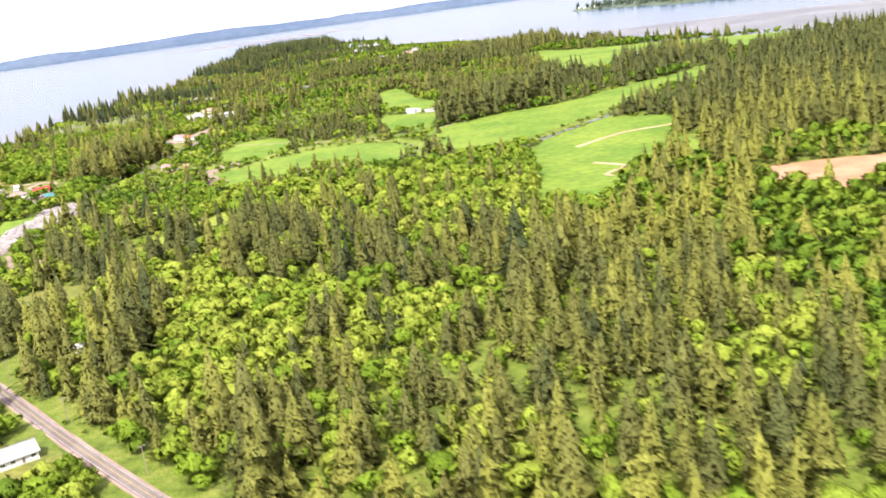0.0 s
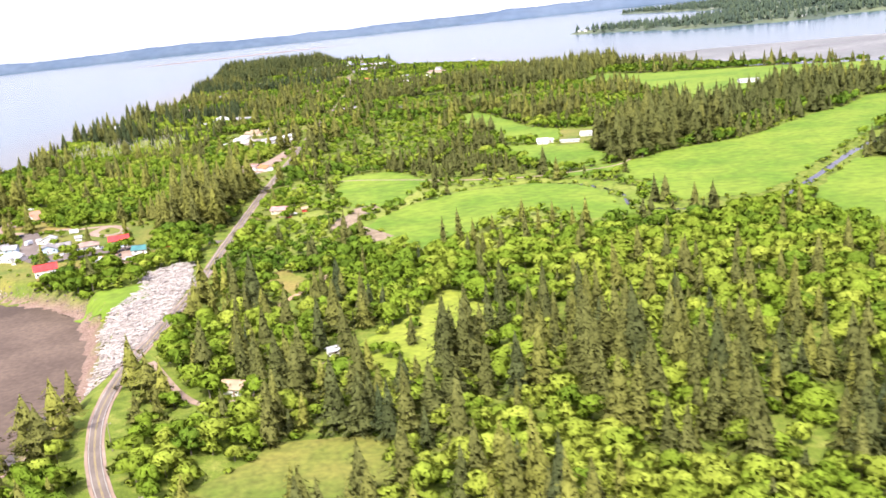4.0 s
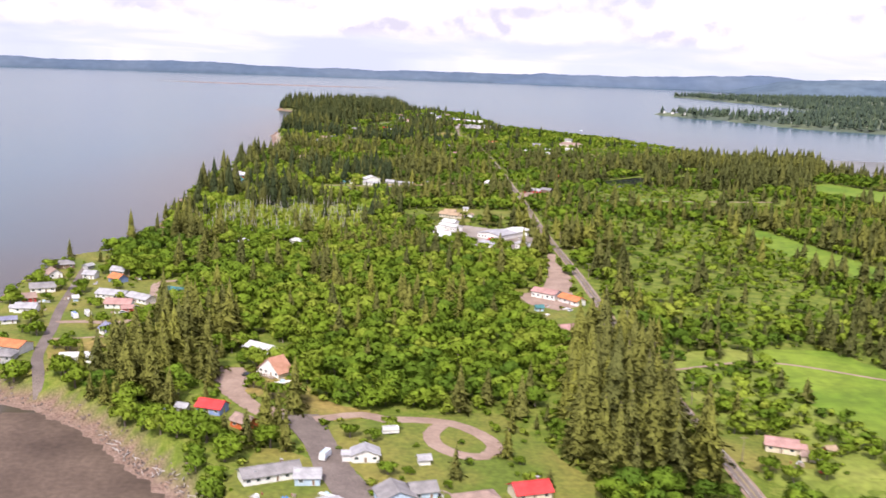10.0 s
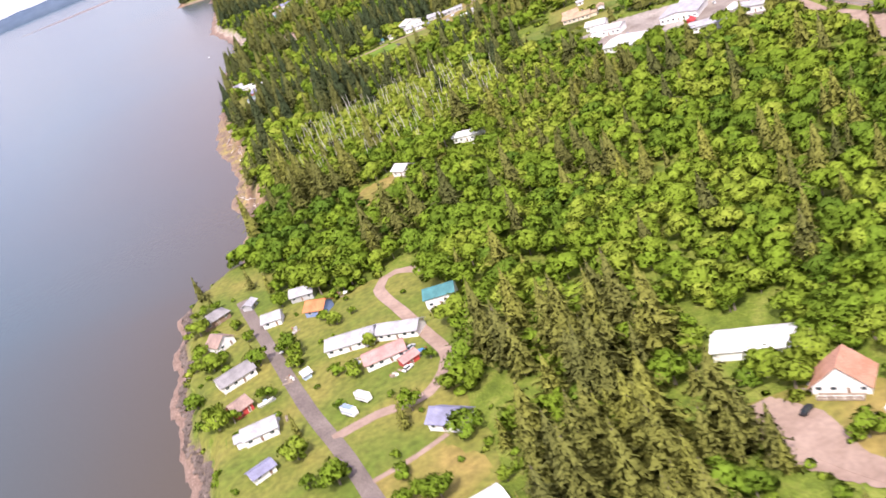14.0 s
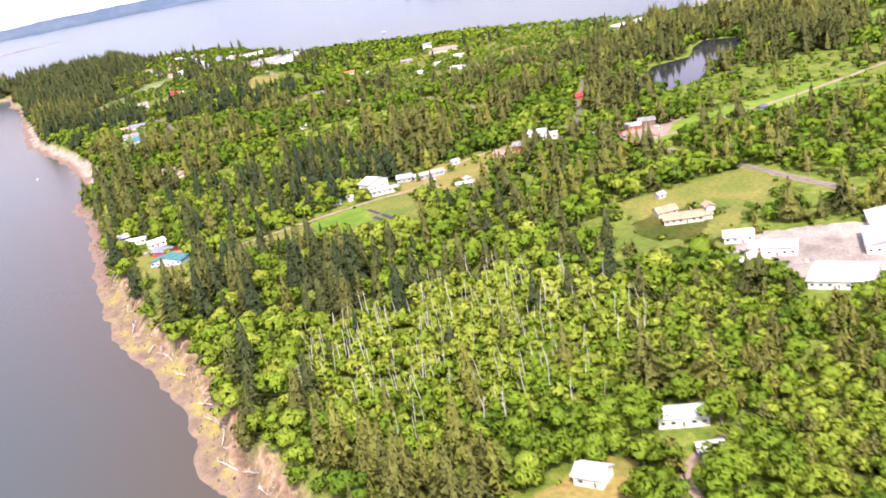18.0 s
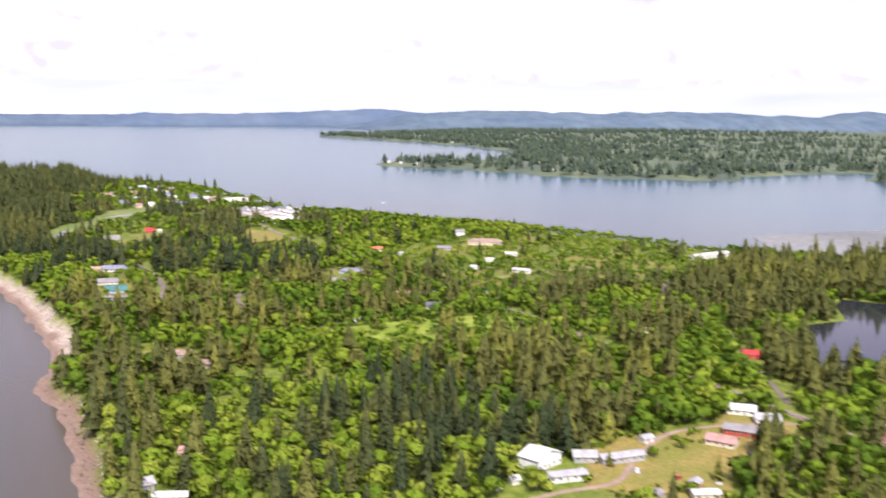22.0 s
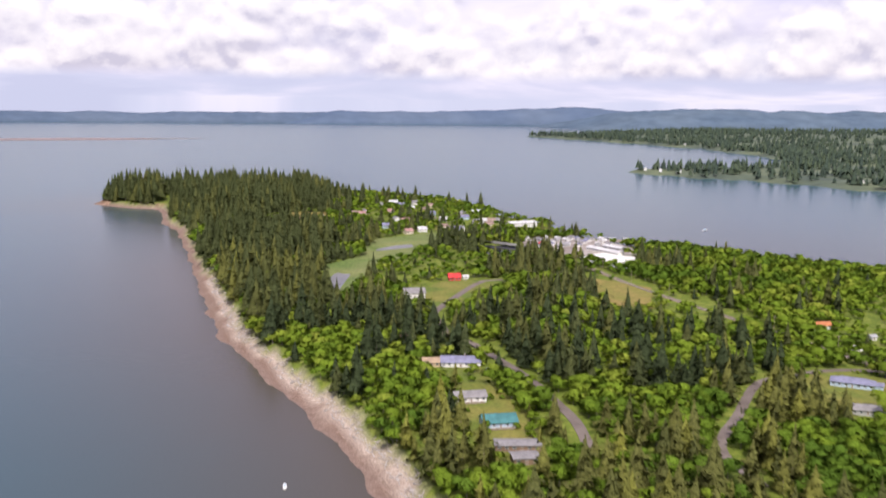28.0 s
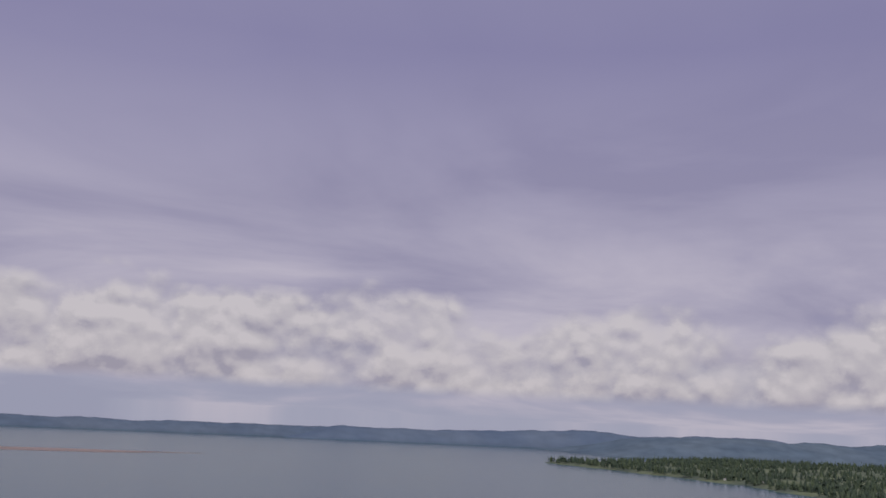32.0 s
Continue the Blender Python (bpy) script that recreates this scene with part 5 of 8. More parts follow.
# ---- buildings ----
WHITE, CREAM, PALEBLUE, BLUE = paint("white", (0.78, 0.77, 0.74)), paint("cream", (0.70, 0.62, 0.48)), paint("pale_blue", (0.46, 0.58, 0.70)), paint("blue", (0.22, 0.30, 0.52))
GREY, TAN, REDW, BROWN = paint("grey", (0.42, 0.42, 0.42)), paint("tan", (0.56, 0.43, 0.28)), paint("red", (0.52, 0.07, 0.06)), paint("brown", (0.24, 0.16, 0.11))
R_GREY, R_DARK, R_WHITE, R_RED = roofing("grey", (0.27, 0.255, 0.255)), roofing("charcoal", (0.14, 0.14, 0.16)), roofing("white", (0.64, 0.63, 0.62)), roofing("red", (0.68, 0.06, 0.06))
R_TEAL, R_ORANGE, R_BROWN, R_PINK = roofing("teal", (0.07, 0.21, 0.215)), roofing("orange", (0.56, 0.21, 0.09)), roofing("brown", (0.34, 0.24, 0.20)), roofing("pink", (0.44, 0.26, 0.235))
R_LIGHT, R_TAN, R_SLATE, R_GREEN = roofing("light_grey", (0.40, 0.395, 0.41)), roofing("tan", (0.42, 0.305, 0.20)), roofing("slate_blue", (0.24, 0.24, 0.34)), roofing("green", (0.10, 0.30, 0.26))
PANE_FRAME = paint("window_white", (0.75, 0.75, 0.73))


def add_opening(owner, wx, wz, wd, ht, face, wall_y, name="window"):
    """A framed pane, or a door, on the front (face -1) or back (face +1) wall."""
    y0 = wall_y * face
    bm = bmesh.new()
    s = face
    for x0, z0, x1, z1 in ((wx - wd / 2, wz, wx + wd / 2, wz + 0.05), (wx - wd / 2, wz + ht - 0.05, wx + wd / 2, wz + ht), (wx - wd / 2, wz + 0.05, wx - wd / 2 + 0.05, wz + ht - 0.05), (wx + wd / 2 - 0.05, wz + 0.05, wx + wd / 2, wz + ht - 0.05)):
        box(bm, x0, min(y0 - 0.02 * s, y0 + 0.05 * s), z0, x1, max(y0 - 0.02 * s, y0 + 0.05 * s), z1)
    fr = part(name, bm, PANE_FRAME, owner)
    bm = boxed(wx - wd / 2 + 0.05, min(y0, y0 + 0.025 * s), wz + 0.05, wx + wd / 2 - 0.05, max(y0, y0 + 0.025 * s), wz + ht - 0.05)
    part("pane" if name == "window" else "door_leaf", bm, GLASS if name == "window" else BROWN, fr)


def gable_body(w, d, h, rise, along=True):
    """Walls with gable ends, as one closed shell; along: the ridge runs along the front."""
    bm = bmesh.new()
    x, y = w / 2, d / 2
    b = [bm.verts.new(p) for p in ((-x, -y, -0.6), (x, -y, -0.6), (x, y, -0.6), (-x, y, -0.6))]
    t = [bm.verts.new(p) for p in ((-x, -y, h), (x, -y, h), (x, y, h), (-x, y, h))]
    r = [bm.verts.new(p) for p in (((-x, 0, h + rise), (x, 0, h + rise)) if along else ((0, -y, h + rise), (0, y, h + rise)))]
    bm.faces.new(b[::-1])
    if along:
        for f in ((b[0], b[1], t[1], t[0]), (b[2], b[3], t[3], t[2]), (b[1], b[2], t[2], r[1], t[1]), (b[3], b[0], t[0], r[0], t[3]), (t[0], t[1], r[1], r[0]), (t[2], t[3], r[0], r[1])):
            bm.faces.new(f)
    else:
        for f in ((b[1], b[2], t[2], t[1]), (b[3], b[0], t[0], t[3]), (b[0], b[1], t[1], r[0], t[0]), (b[2], b[3], t[3], r[1], t[2]), (t[1], t[2], r[1], r[0]), (t[3], t[0], r[0], r[1])):
            bm.faces.new(f)
    return bm


def slab(bm, pts, thick):
    lo = [bm.verts.new(p) for p in pts]
    hi = [bm.verts.new((p[0], p[1], p[2] + thick)) for p in pts]
    bm.faces.new(lo[::-1])
    bm.faces.new(hi)
    for i in range(len(pts)):
        j = (i + 1) % len(pts)
        bm.faces.new((lo[i], lo[j], hi[j], hi[i]))


def roof_mesh(w, d, h, rise, along, hip, over=0.35, thick=0.13):
    bm = bmesh.new()
    if not along:
        w, d = d, w
    x, y = w / 2 + over, d / 2 + over
    low = h - rise * over / (d / 2) + 0.03
    top = h + rise + 0.03
    rx = x - (y * 0.9 if hip else 0)
    tr = (lambda p: p) if along else (lambda p: (-p[1], p[0], p[2]))
    slab(bm, [tr(p) for p in ((-x, -y, low), (x, -y, low), (rx, 0, top), (-rx, 0, top))], thick)
    slab(bm, [tr(p) for p in ((x, y, low), (-x, y, low), (-rx, 0, top), (rx, 0, top))], thick)
    if hip:
        slab(bm, [tr(p) for p in ((x, -y, low), (x, y, low), (rx, 0, top))], thick)
        slab(bm, [tr(p) for p in ((-x, y, low), (-x, -y, low), (-rx, 0, top))], thick)
    return bm


def house(x1, y1, x2, y2, depth, roof, wall, label, h=1.55, rise=1.0, along=True, hip=False, chimney=False, wing=0.0, name="house", clear=1.0, windows=True, deck=False, skylight=0):
    """Front wall from (x1, y1) to (x2, y2), the body lying behind it."""
    w = math.hypot(x2 - x1, y2 - y1)
    yaw = math.degrees(math.atan2(y2 - y1, x2 - x1))
    nx, ny = -(y2 - y1) / w, (x2 - x1) / w
    cx, cy = (x1 + x2) / 2 + nx * depth / 2, (y1 + y2) / 2 + ny * depth / 2
    HOUSE_SPOTS.append((cx, cy, math.hypot(w, depth) / 2 + 1.2 * clear))
    HOUSE_SPOTS.append((cx - nx * (depth / 2 + 3.2), cy - ny * (depth / 2 + 3.2), 0.42 * w + 2.4 * clear))
    z = gz(cx, cy) + 0.12
    if len(label.split()) < 4:
        label += " with a pitched roof"
    ob = thing(name, cx, cy, z, yaw, label, name.replace("_", " "))
    part("wall", gable_body(w, depth, h, rise, along) if not hip else boxed(-w / 2, -depth / 2, -0.6, w / 2, depth / 2, h), wall, ob)
    rf = part("roof", roof_mesh(w, depth, h, rise, along, hip), roof, ob)
    if along:
        bm = bmesh.new()
        top = h + rise + 0.13
        box(bm, -w / 2 - 0.33 + (depth * 0.5 if hip else 0), -0.12, top, w / 2 + 0.33 - (depth * 0.5 if hip else 0), 0.12, top + 0.09)
        part("ridge_cap", bm, roof, rf)
    for k in range(skylight):
        bm = boxed(-w * 0.3 + k * w * 0.3, -depth * 0.3, h + rise * 0.42, -w * 0.3 + k * w * 0.3 + 0.5, -depth * 0.3 + 0.5, h + rise * 0.42 + 0.28)
        part("roof_vent", bm, METAL, rf)
    if windows:
        n = max(1, int(w / 1.7))
        for face in (-1, 1):
            for k in range(n):
                wx = -w / 2 + (k + 0.5) * w / n
                if face == -1 and k == n // 2:
                    add_opening(ob, wx, 0.05, 0.55, 1.08, -1, depth / 2, "door")
                else:
                    add_opening(ob, wx, 0.62, min(0.85, w / n * 0.6), 0.62, face, depth / 2)
    if wing:
        sgn = 1 if wing > 0 else -1
        ww, wdp = abs(wing), depth * 0.62
        sub = part("annex_wall", boxed(sgn * w / 2 if sgn > 0 else -w / 2 - ww, -wdp / 2, -0.6, w / 2 + ww if sgn > 0 else -w / 2, wdp / 2, h * 0.85), wall, ob)
        bm = bmesh.new()
        x0, x1_ = (w / 2 + 0.02, w / 2 + ww + 0.3) if sgn > 0 else (-w / 2 - ww - 0.3, -w / 2 - 0.02)
        slab(bm, [(x0, -wdp / 2 - 0.3, h * 0.85), (x1_, -wdp / 2 - 0.3, h * 0.85), (x1_, 0, h * 0.85 + 0.6), (x0, 0, h * 0.85 + 0.6)], 0.1)
        slab(bm, [(x1_, wdp / 2 + 0.3, h * 0.85), (x0, wdp / 2 + 0.3, h * 0.85), (x0, 0, h * 0.85 + 0.6), (x1_, 0, h * 0.85 + 0.6)], 0.1)
        part("annex_roof", bm, roof, sub)
    if chimney:
        ch = part("chimney", boxed(w * 0.2, depth * 0.05, h + rise * 0.3, w * 0.2 + 0.45, depth * 0.05 + 0.45, h + rise + 0.55), BROWN, ob)
        part("chimney_cap", boxed(w * 0.2 - 0.06, depth * 0.05 - 0.06, h + rise + 0.55, w * 0.2 + 0.51, depth * 0.05 + 0.51, h + rise + 0.63), GREY, ch)
    if deck:
        dk = part("deck", boxed(-w * 0.4, -depth / 2 - 1.4, 0.05, w * 0.4, -depth / 2 - 0.02, 0.25), TIMBER, ob)
        bm = bmesh.new()
        for k in range(6):
            px = -w * 0.4 + 0.05 + k * (w * 0.8 - 0.1) / 5
            box(bm, px - 0.03, -depth / 2 - 1.38, 0.25, px + 0.03, -depth / 2 - 1.32, 0.75)
        box(bm, -w * 0.4, -depth / 2 - 1.38, 0.75, w * 0.4, -depth / 2 - 1.32, 0.80)
        part("deck_rail", bm, PANE_FRAME, dk)
    return ob


def shed(x, y, w, d, roof, wall, label, yaw=0.0, h=1.2, rise=0.55, name="shed"):
    c, s = math.cos(radians(yaw)), math.sin(radians(yaw))
    px, py = x - c * w / 2 + s * d / 2, y - s * w / 2 - c * d / 2
    return house(px, py, px + c * w, py + s * w, d, roof, wall, label, h, rise, windows=w > 2.2, name=name, clear=0.7)


# shore end of the curving lane
house(-241, 474, -231, 478, 4.2, R_GREY, WHITE, "long low white house with a grey roof", chimney=True, skylight=1)
house(-232, 474.5, -227.5, 474.5, 3.6, R_LIGHT, PALEBLUE, "small pale blue house with a grey roof")
house(-230, 460.5, -223.5, 457.5, 6.0, R_LIGHT, WHITE, "white house with a light grey roof beside the lane", along=False, wing=2.6)
house(-221.8, 484.8, -216.6, 485, 3.6, R_LIGHT, WHITE, "white cottage with a pale grey roof on a lawn", along=False, wing=-1.8)
house(-216.5, 465, -210.5, 466.5, 5.4, R_GREY, PALEBLUE, "pale blue house with a grey gabled roof", along=False, rise=1.3)
house(-211, 468, -206.5, 469, 4.0, R_GREY, PALEBLUE, "pale blue garage with a grey roof", name="garage")
shed(-208, 484.6, 2.2, 1.8, R_LIGHT, WHITE, "small white shed on a lawn", 10)
house(-203, 463, -195.6, 465, 4.6, R_BROWN, WHITE, "white house with a grey-brown roof", hip=True)
house(-192.5, 467.2, -186, 468.8, 4.6, R_RED, CREAM, "cream house with a bright red metal roof", chimney=True, deck=True, rise=1.2)
house(-180.2, 447.5, -175.2, 447.2, 3.6, R_TEAL, WHITE, "white garage with a dark teal roof", name="garage")
shed(-168.5, 450, 3.0, 2.4, R_RED, BROWN, "brown shed with a red roof under trees", 5)
house(-206.2, 428.5, -199.8, 430.8, 4.4, R_RED, WHITE, "white house with a red roof and white deck near the cove", deck=True, chimney=True, h=2.2, rise=1.3)
shed(-177.8, 437, 3.2, 2.2, R_LIGHT, BROWN, "open shed with a white roof", 0)
shed(-190, 441, 2.6, 2.0, R_WHITE, GREY, "small grey shed in a yard", 30)
shed(-186, 436, 2.2, 1.8, R_BROWN, TAN, "small tan shed in a yard", -15)
house(-255.5, 511.5, -250.2, 509.5, 4.0, R_RED, BLUE, "dark blue house with a bright red roof", rise=1.1)
house(-247.2, 503.6, -243.4, 500.6, 3.4, R_BROWN, paint("brick_orange", (0.58, 0.14, 0.05)), "small orange-red cottage with a brown roof", rise=1.0, clear=0.6, name="cottage")
shed(-258.4, 512.5, 2.4, 2.0, R_LIGHT, GREY, "grey shed beside a red-roofed house", -20)
house(-250.5, 555.5, -241.5, 548.5, 5.4, R_WHITE, WHITE, "large white shop with a wide white roof", h=1.6, rise=1.0, wing=2.6, windows=False, name="workshop")
house(-245, 539.5, -239.8, 534.5, 4.4, mat("rosy_shingles", (0.38, 0.19, 0.125), (0.46, 0.25, 0.17), 0.5, 5, 0.9), WHITE, "steep-roofed house with a pinkish orange roof", along=False, rise=3.0, h=1.3, deck=True)
house(-137.5, 491, -131.8, 488.6, 3.8, R_PINK, CREAM, "low house with a pinkish-tan roof", wing=1.6, clear=0.5)
shed(-130.5, 486.4, 2.6, 2.0, R_BROWN, CREAM, "small brown-roofed shed behind a low house", -20)
shed(-124.5, 489.5, 2.0, 1.5, R_TAN, REDW, "small orange-red garden shed", 10)
house(-80, 153, -74.5, 157, 4.2, R_LIGHT, WHITE, "white house with a grey roof beside the road", rise=1.3)
house(-131, 303.5, -125.2, 300.8, 3.6, R_TAN, WHITE, "low house with a tan roof in a clearing")
shed(-109, 320, 2.6, 2.2, R_LIGHT, WHITE, "white shed in a clearing", 20)
shed(-86.5, 213.4, 2.6, 2.0, R_WHITE, WHITE, "small white trailer in the woods", 15)

# roadside yard
house(-163.4, 624.5, -156.6, 619, 5.0, R_PINK, WHITE, "white shed with a pale rusty metal roof", h=2.0, rise=0.9, name="barn")
house(-155.4, 619, -150.6, 612, 4.2, R_ORANGE, WHITE, "low house with an orange roof")
house(-163, 577.5, -154.5, 580.5, 3.4, R_PINK, WHITE, "long low shed with a pinkish roof and teal door", name="shed")
shed(-164, 606, 2.4, 2.0, R_TEAL, PALEBLUE, "small pale blue shed", 10)

# shore cottages
house(-313.2, 553.8, -305.4, 551, 5.6, R_ORANGE, WHITE, "white cottage with an orange rusted roof", rise=1.0, h=1.9)
house(-310.6, 545.6, -305.4, 545.2, 4.6, R_GREY, GREY, "grey cottage with a hipped roof", hip=True)
house(-293.6, 544.4, -286, 545.4, 4.2, R_WHITE, WHITE, "long white mobile home", rise=0.5)
house(-291.2, 572, -287, 567.4, 4.2, R_SLATE, WHITE, "cottage with a dark slate-blue roof", rise=1.3)
house(-302.6, 612.6, -293.5, 609.4, 5.0, R_LIGHT, WHITE, "long white house with a pale grey roof", wing=2.6)
house(-292.6, 609.6, -285.6, 604.5, 4.0, R_LIGHT, WHITE, "white wing of a long house")
house(-296.6, 599.6, -289, 599, 4.0, R_PINK, WHITE, "cottage with a pink roof", rise=1.1)
shed(-289.2, 596.4, 3.2, 2.4, R_PINK, REDW, "small red shed with a pink roof", 20)
house(-323.8, 617.4, -316.8, 619.8, 5.0, R_GREY, WHITE, "white cottage with a light roof beside the water", rise=1.1)
house(-321.6, 604.6, -318.4, 606.2, 4.0, R_BROWN, REDW, "small dark red cottage")
house(-320.6, 593, -314.6, 592.8, 4.4, R_LIGHT, WHITE, "white cottage with a pale grey roof", wing=-1.6)
shed(-318.4, 582.2, 4.0, 3.0, R_SLATE, WHITE, "small house with a dark roof", 20)
house(-326.8, 652.6, -320.8, 655.4, 4.4, R_GREY, BROWN, "brown cottage at the point", hip=True)
house(-324.2, 637.6, -320.4, 640.2, 4.4, R_BROWN, WHITE, "white cottage with a brown roof", along=False, rise=1.5)
house(-313.8, 639.6, -309.8, 638.6, 3.6, R_LIGHT, WHITE, "white cottage beside the shore lane")
house(-306.6, 647, -301.6, 645, 3.6, R_LIGHT, GREY, "grey cottage under trees")
house(-304.4, 636, -300.6, 633, 4.2, R_ORANGE, BLUE, "blue cottage with an orange roof", rise=1.2)
house(-281.4, 613.4, -275.8, 611.4, 4.4, R_TEAL, WHITE, "white house with a teal metal roof", h=2.3, deck=True)
shed(-316, 655.5, 3.0, 2.4, R_LIGHT, GREY, "grey shed at the lane's end", 60)
shed(-307.5, 608.6, 1.5, 1.3, R_WHITE, PALEBLUE, "tiny pale shed on a lawn", 20)

# clearing in the woods
house(-269.6, 704.4, -267, 700.2, 4.4, R_WHITE, WHITE, "small white shop with a white roof", name="workshop", h=1.8)
house(-249.5, 708.6, -242.6, 703.6, 4.2, R_WHITE, WHITE, "long white metal shed in the woods", h=1.9, rise=0.7, name="workshop")
shed(-248, 697.2, 4.0, 2.6, R_WHITE, GREY, "white-roofed shed beside a gravel drive", -30)

# roadside plant
house(-190.5, 733, -183.5, 722.5, 11.0, R_WHITE, WHITE, "wide white metal plant hall with a low roof", h=1.8, rise=0.7, name="plant_building")
house(-184.5, 757, -177.5, 749, 5.0, R_WHITE, WHITE, "small white plant shed", h=2.2, rise=0.6, name="plant_building")
house(-168.5, 737, -159.5, 728.5, 12.5, R_LIGHT, WHITE, "big white-roofed plant hall", h=2.1, rise=0.9, name="plant_building", along=False)
house(-158.5, 744, -151.5, 738, 13.0, R_WHITE, WHITE, "long white-roofed plant hall", h=1.9, rise=0.7, name="plant_building", along=False)
house(-170.5, 714, -162.5, 707, 6.0, R_LIGHT, WHITE, "white loading hall of the plant", h=1.8, rise=0.6, name="plant_building")
house(-155.5, 712, -149, 703.5, 5.0, R_LIGHT, WHITE, "small white plant office", h=2.2, rise=0.7, name="plant_building")
shed(-164.2, 724.2, 3.4, 2.2, R_RED, REDW, "low red shed between the plant halls", 50)
house(-182, 768.5, -176.6, 764, 4.0, R_WHITE, WHITE, "small white outbuilding", name="shed", h=1.8)
house(-181.6, 792.5, -173, 786.5, 4.8, R_TAN, CREAM, "cream house with a tan roof", wing=2.4, chimney=True)
house(-178.5, 798.8, -173, 797.4, 4.0, R_TAN, CREAM, "garage with a tan roof", name="garage")
shed(-165.5, 793.5, 3.6, 2.4, R_TAN, WHITE, "small white shed with a tan roof", 70)
shed(-166, 814, 2.4, 2.0, R_LIGHT, WHITE, "small white shed", 0)

# houses on the bluff
house(-301.4, 902, -293, 894.8, 5.4, R_TEAL, PALEBLUE, "pale blue house with a teal roof on the bluff", along=False, rise=1.3, deck=True)
house(-298.6, 915, -293.6, 909, 4.4, R_SLATE, REDW, "dark red house with a slate roof")
house(-297.4, 925.4, -291.6, 926.6, 3.8, R_WHITE, WHITE, "white-roofed house on the bluff")
house(-303.4, 940, -297, 937, 2.8, R_WHITE, WHITE, "long white mobile home", rise=0.5)
house(-305.4, 947.2, -301, 948, 3.4, R_LIGHT, GREY, "grey cottage on the bluff")
house(-290.6, 967, -287.4, 965, 3.0, R_PINK, CREAM, "small cottage with a pink roof")
shed(-291, 906, 2.6, 2.2, R_ORANGE, BROWN, "small brown shed", 10)

# yards behind the long field
house(-217.5, 918.6, -208.6, 921.4, 6.0, R_WHITE, WHITE, "tall white barn-like house", h=2.8, rise=1.5, along=False, name="barn")
house(-219.4, 911.4, -210, 909.2, 3.4, R_LIGHT, WHITE, "long pale mobile home", rise=0.5)
house(-205.6, 920, -200.6, 917.2, 3.6, R_LIGHT, GREY, "grey cottage with a pale roof")
house(-200.4, 915, -189, 913, 3.6, R_LIGHT, GREY, "long grey mobile home with a pale roof", rise=0.6)
shed(-232, 915, 2.6, 2.2, R_TEAL, WHITE, "small blue-roofed shed", 20)
shed(-226.5, 915.5, 2.0, 1.6, R_WHITE, WHITE, "tiny white shed", 0)
shed(-179, 924, 3.2, 2.6, R_LIGHT, WHITE, "white cottage among trees", 0)
house(-196.4, 888, -191, 885.6, 3.0, R_WHITE, CREAM, "white trailer home", rise=0.4)
shed(-190, 894.5, 3.0, 2.2, R_LIGHT, REDW, "red shed with a pale roof", 30)
shed(-203, 893.5, 3.0, 2.4, R_GREY, GREY, "grey shed among garden trees", 10)
house(-166.6, 915, -163, 908.4, 4.6, R_PINK, CREAM, "cream house with a pinkish roof")
house(-156, 919, -149.4, 909.6, 4.8, R_GREY, REDW, "red and white house with a grey roof")
house(-142, 931.4, -136.6, 925.6, 5.0, R_WHITE, WHITE, "white house with a white roof")
house(-141.6, 920.6, -136.4, 916.6, 5.0, R_LIGHT, WHITE, "white house with a light grey roof")
house(-111.5, 896.5, -106.4, 892.6, 4.0, R_GREY, BROWN, "weathered brown barn", h=2.2, name="barn")
house(-117.5, 897.4, -112.4, 893.8, 2.6, R_LIGHT, REDW, "low red farm shed", name="shed")
shed(-74, 870, 4.2, 3.2, R_DARK, GREY, "dark-roofed farm shed", 30)
house(-87.5, 976, -83, 972.6, 3.6, R_RED, REDW, "small red house beside the lane")
shed(-93, 1022, 4.0, 3.0, R_TAN, WHITE, "small white house with a tan roof", 0)

# houses towards the village
house(-145.6, 1197, -136.8, 1188, 5.6, R_SLATE, PALEBLUE, "blue house with a slate roof", hip=True, wing=2.4)
house(-160.6, 1171.4, -153.6, 1166.5, 4.2, R_GREY, GREY, "grey garage with a brown roof", name="garage")
house(-97.5, 1262.5, -89, 1261, 3.6, R_ORANGE, WHITE, "white house with an orange-red roof")
shed(-104, 1231, 3.2, 2.4, R_WHITE, WHITE, "white trailer in the trees", 0)
shed(-86, 1243, 2.6, 2.2, R_LIGHT, WHITE, "small white shed", 0)
house(-149.8, 1096, -144.4, 1093.6, 5.0, R_DARK, WHITE, "white house with a dark roof", rise=1.4)
house(-148.4, 1127.4, -141, 1119.8, 4.4, R_PINK, CREAM, "cream house with a pinkish roof")
shed(-132, 1124.6, 5.4, 2.6, R_WHITE, CREAM, "long white trailer home", -30, rise=0.3)
shed(-107, 1114.6, 4.4, 3.6, R_WHITE, REDW, "white-roofed red shed", -10)
house(-14, 1303, -8, 1300, 6, R_GREY, WHITE, "tall white house with a grey roof", h=3.0, rise=1.4)
house(-27, 1264, -9, 1252, 7, R_BROWN, CREAM, "large house with a brown hipped roof", hip=True, h=2.2, rise=1.6)
house(-56, 1252, -49, 1248, 4.6, R_GREY, GREY, "grey house with a grey roof")
shed(-72, 1183, 4.6, 2.8, R_WHITE, WHITE, "white mobile home on open grass", -20)
shed(-50, 1203, 4.6, 2.8, R_WHITE, WHITE, "white mobile home on open grass", -20)
house(-31, 1215, -25, 1212, 3.2, R_WHITE, WHITE, "long white mobile home on open grass", rise=0.6)
house(-59, 1166, -54, 1158, 4.0, R_WHITE, WHITE, "long white trailer beside a gravel lane", rise=0.5)
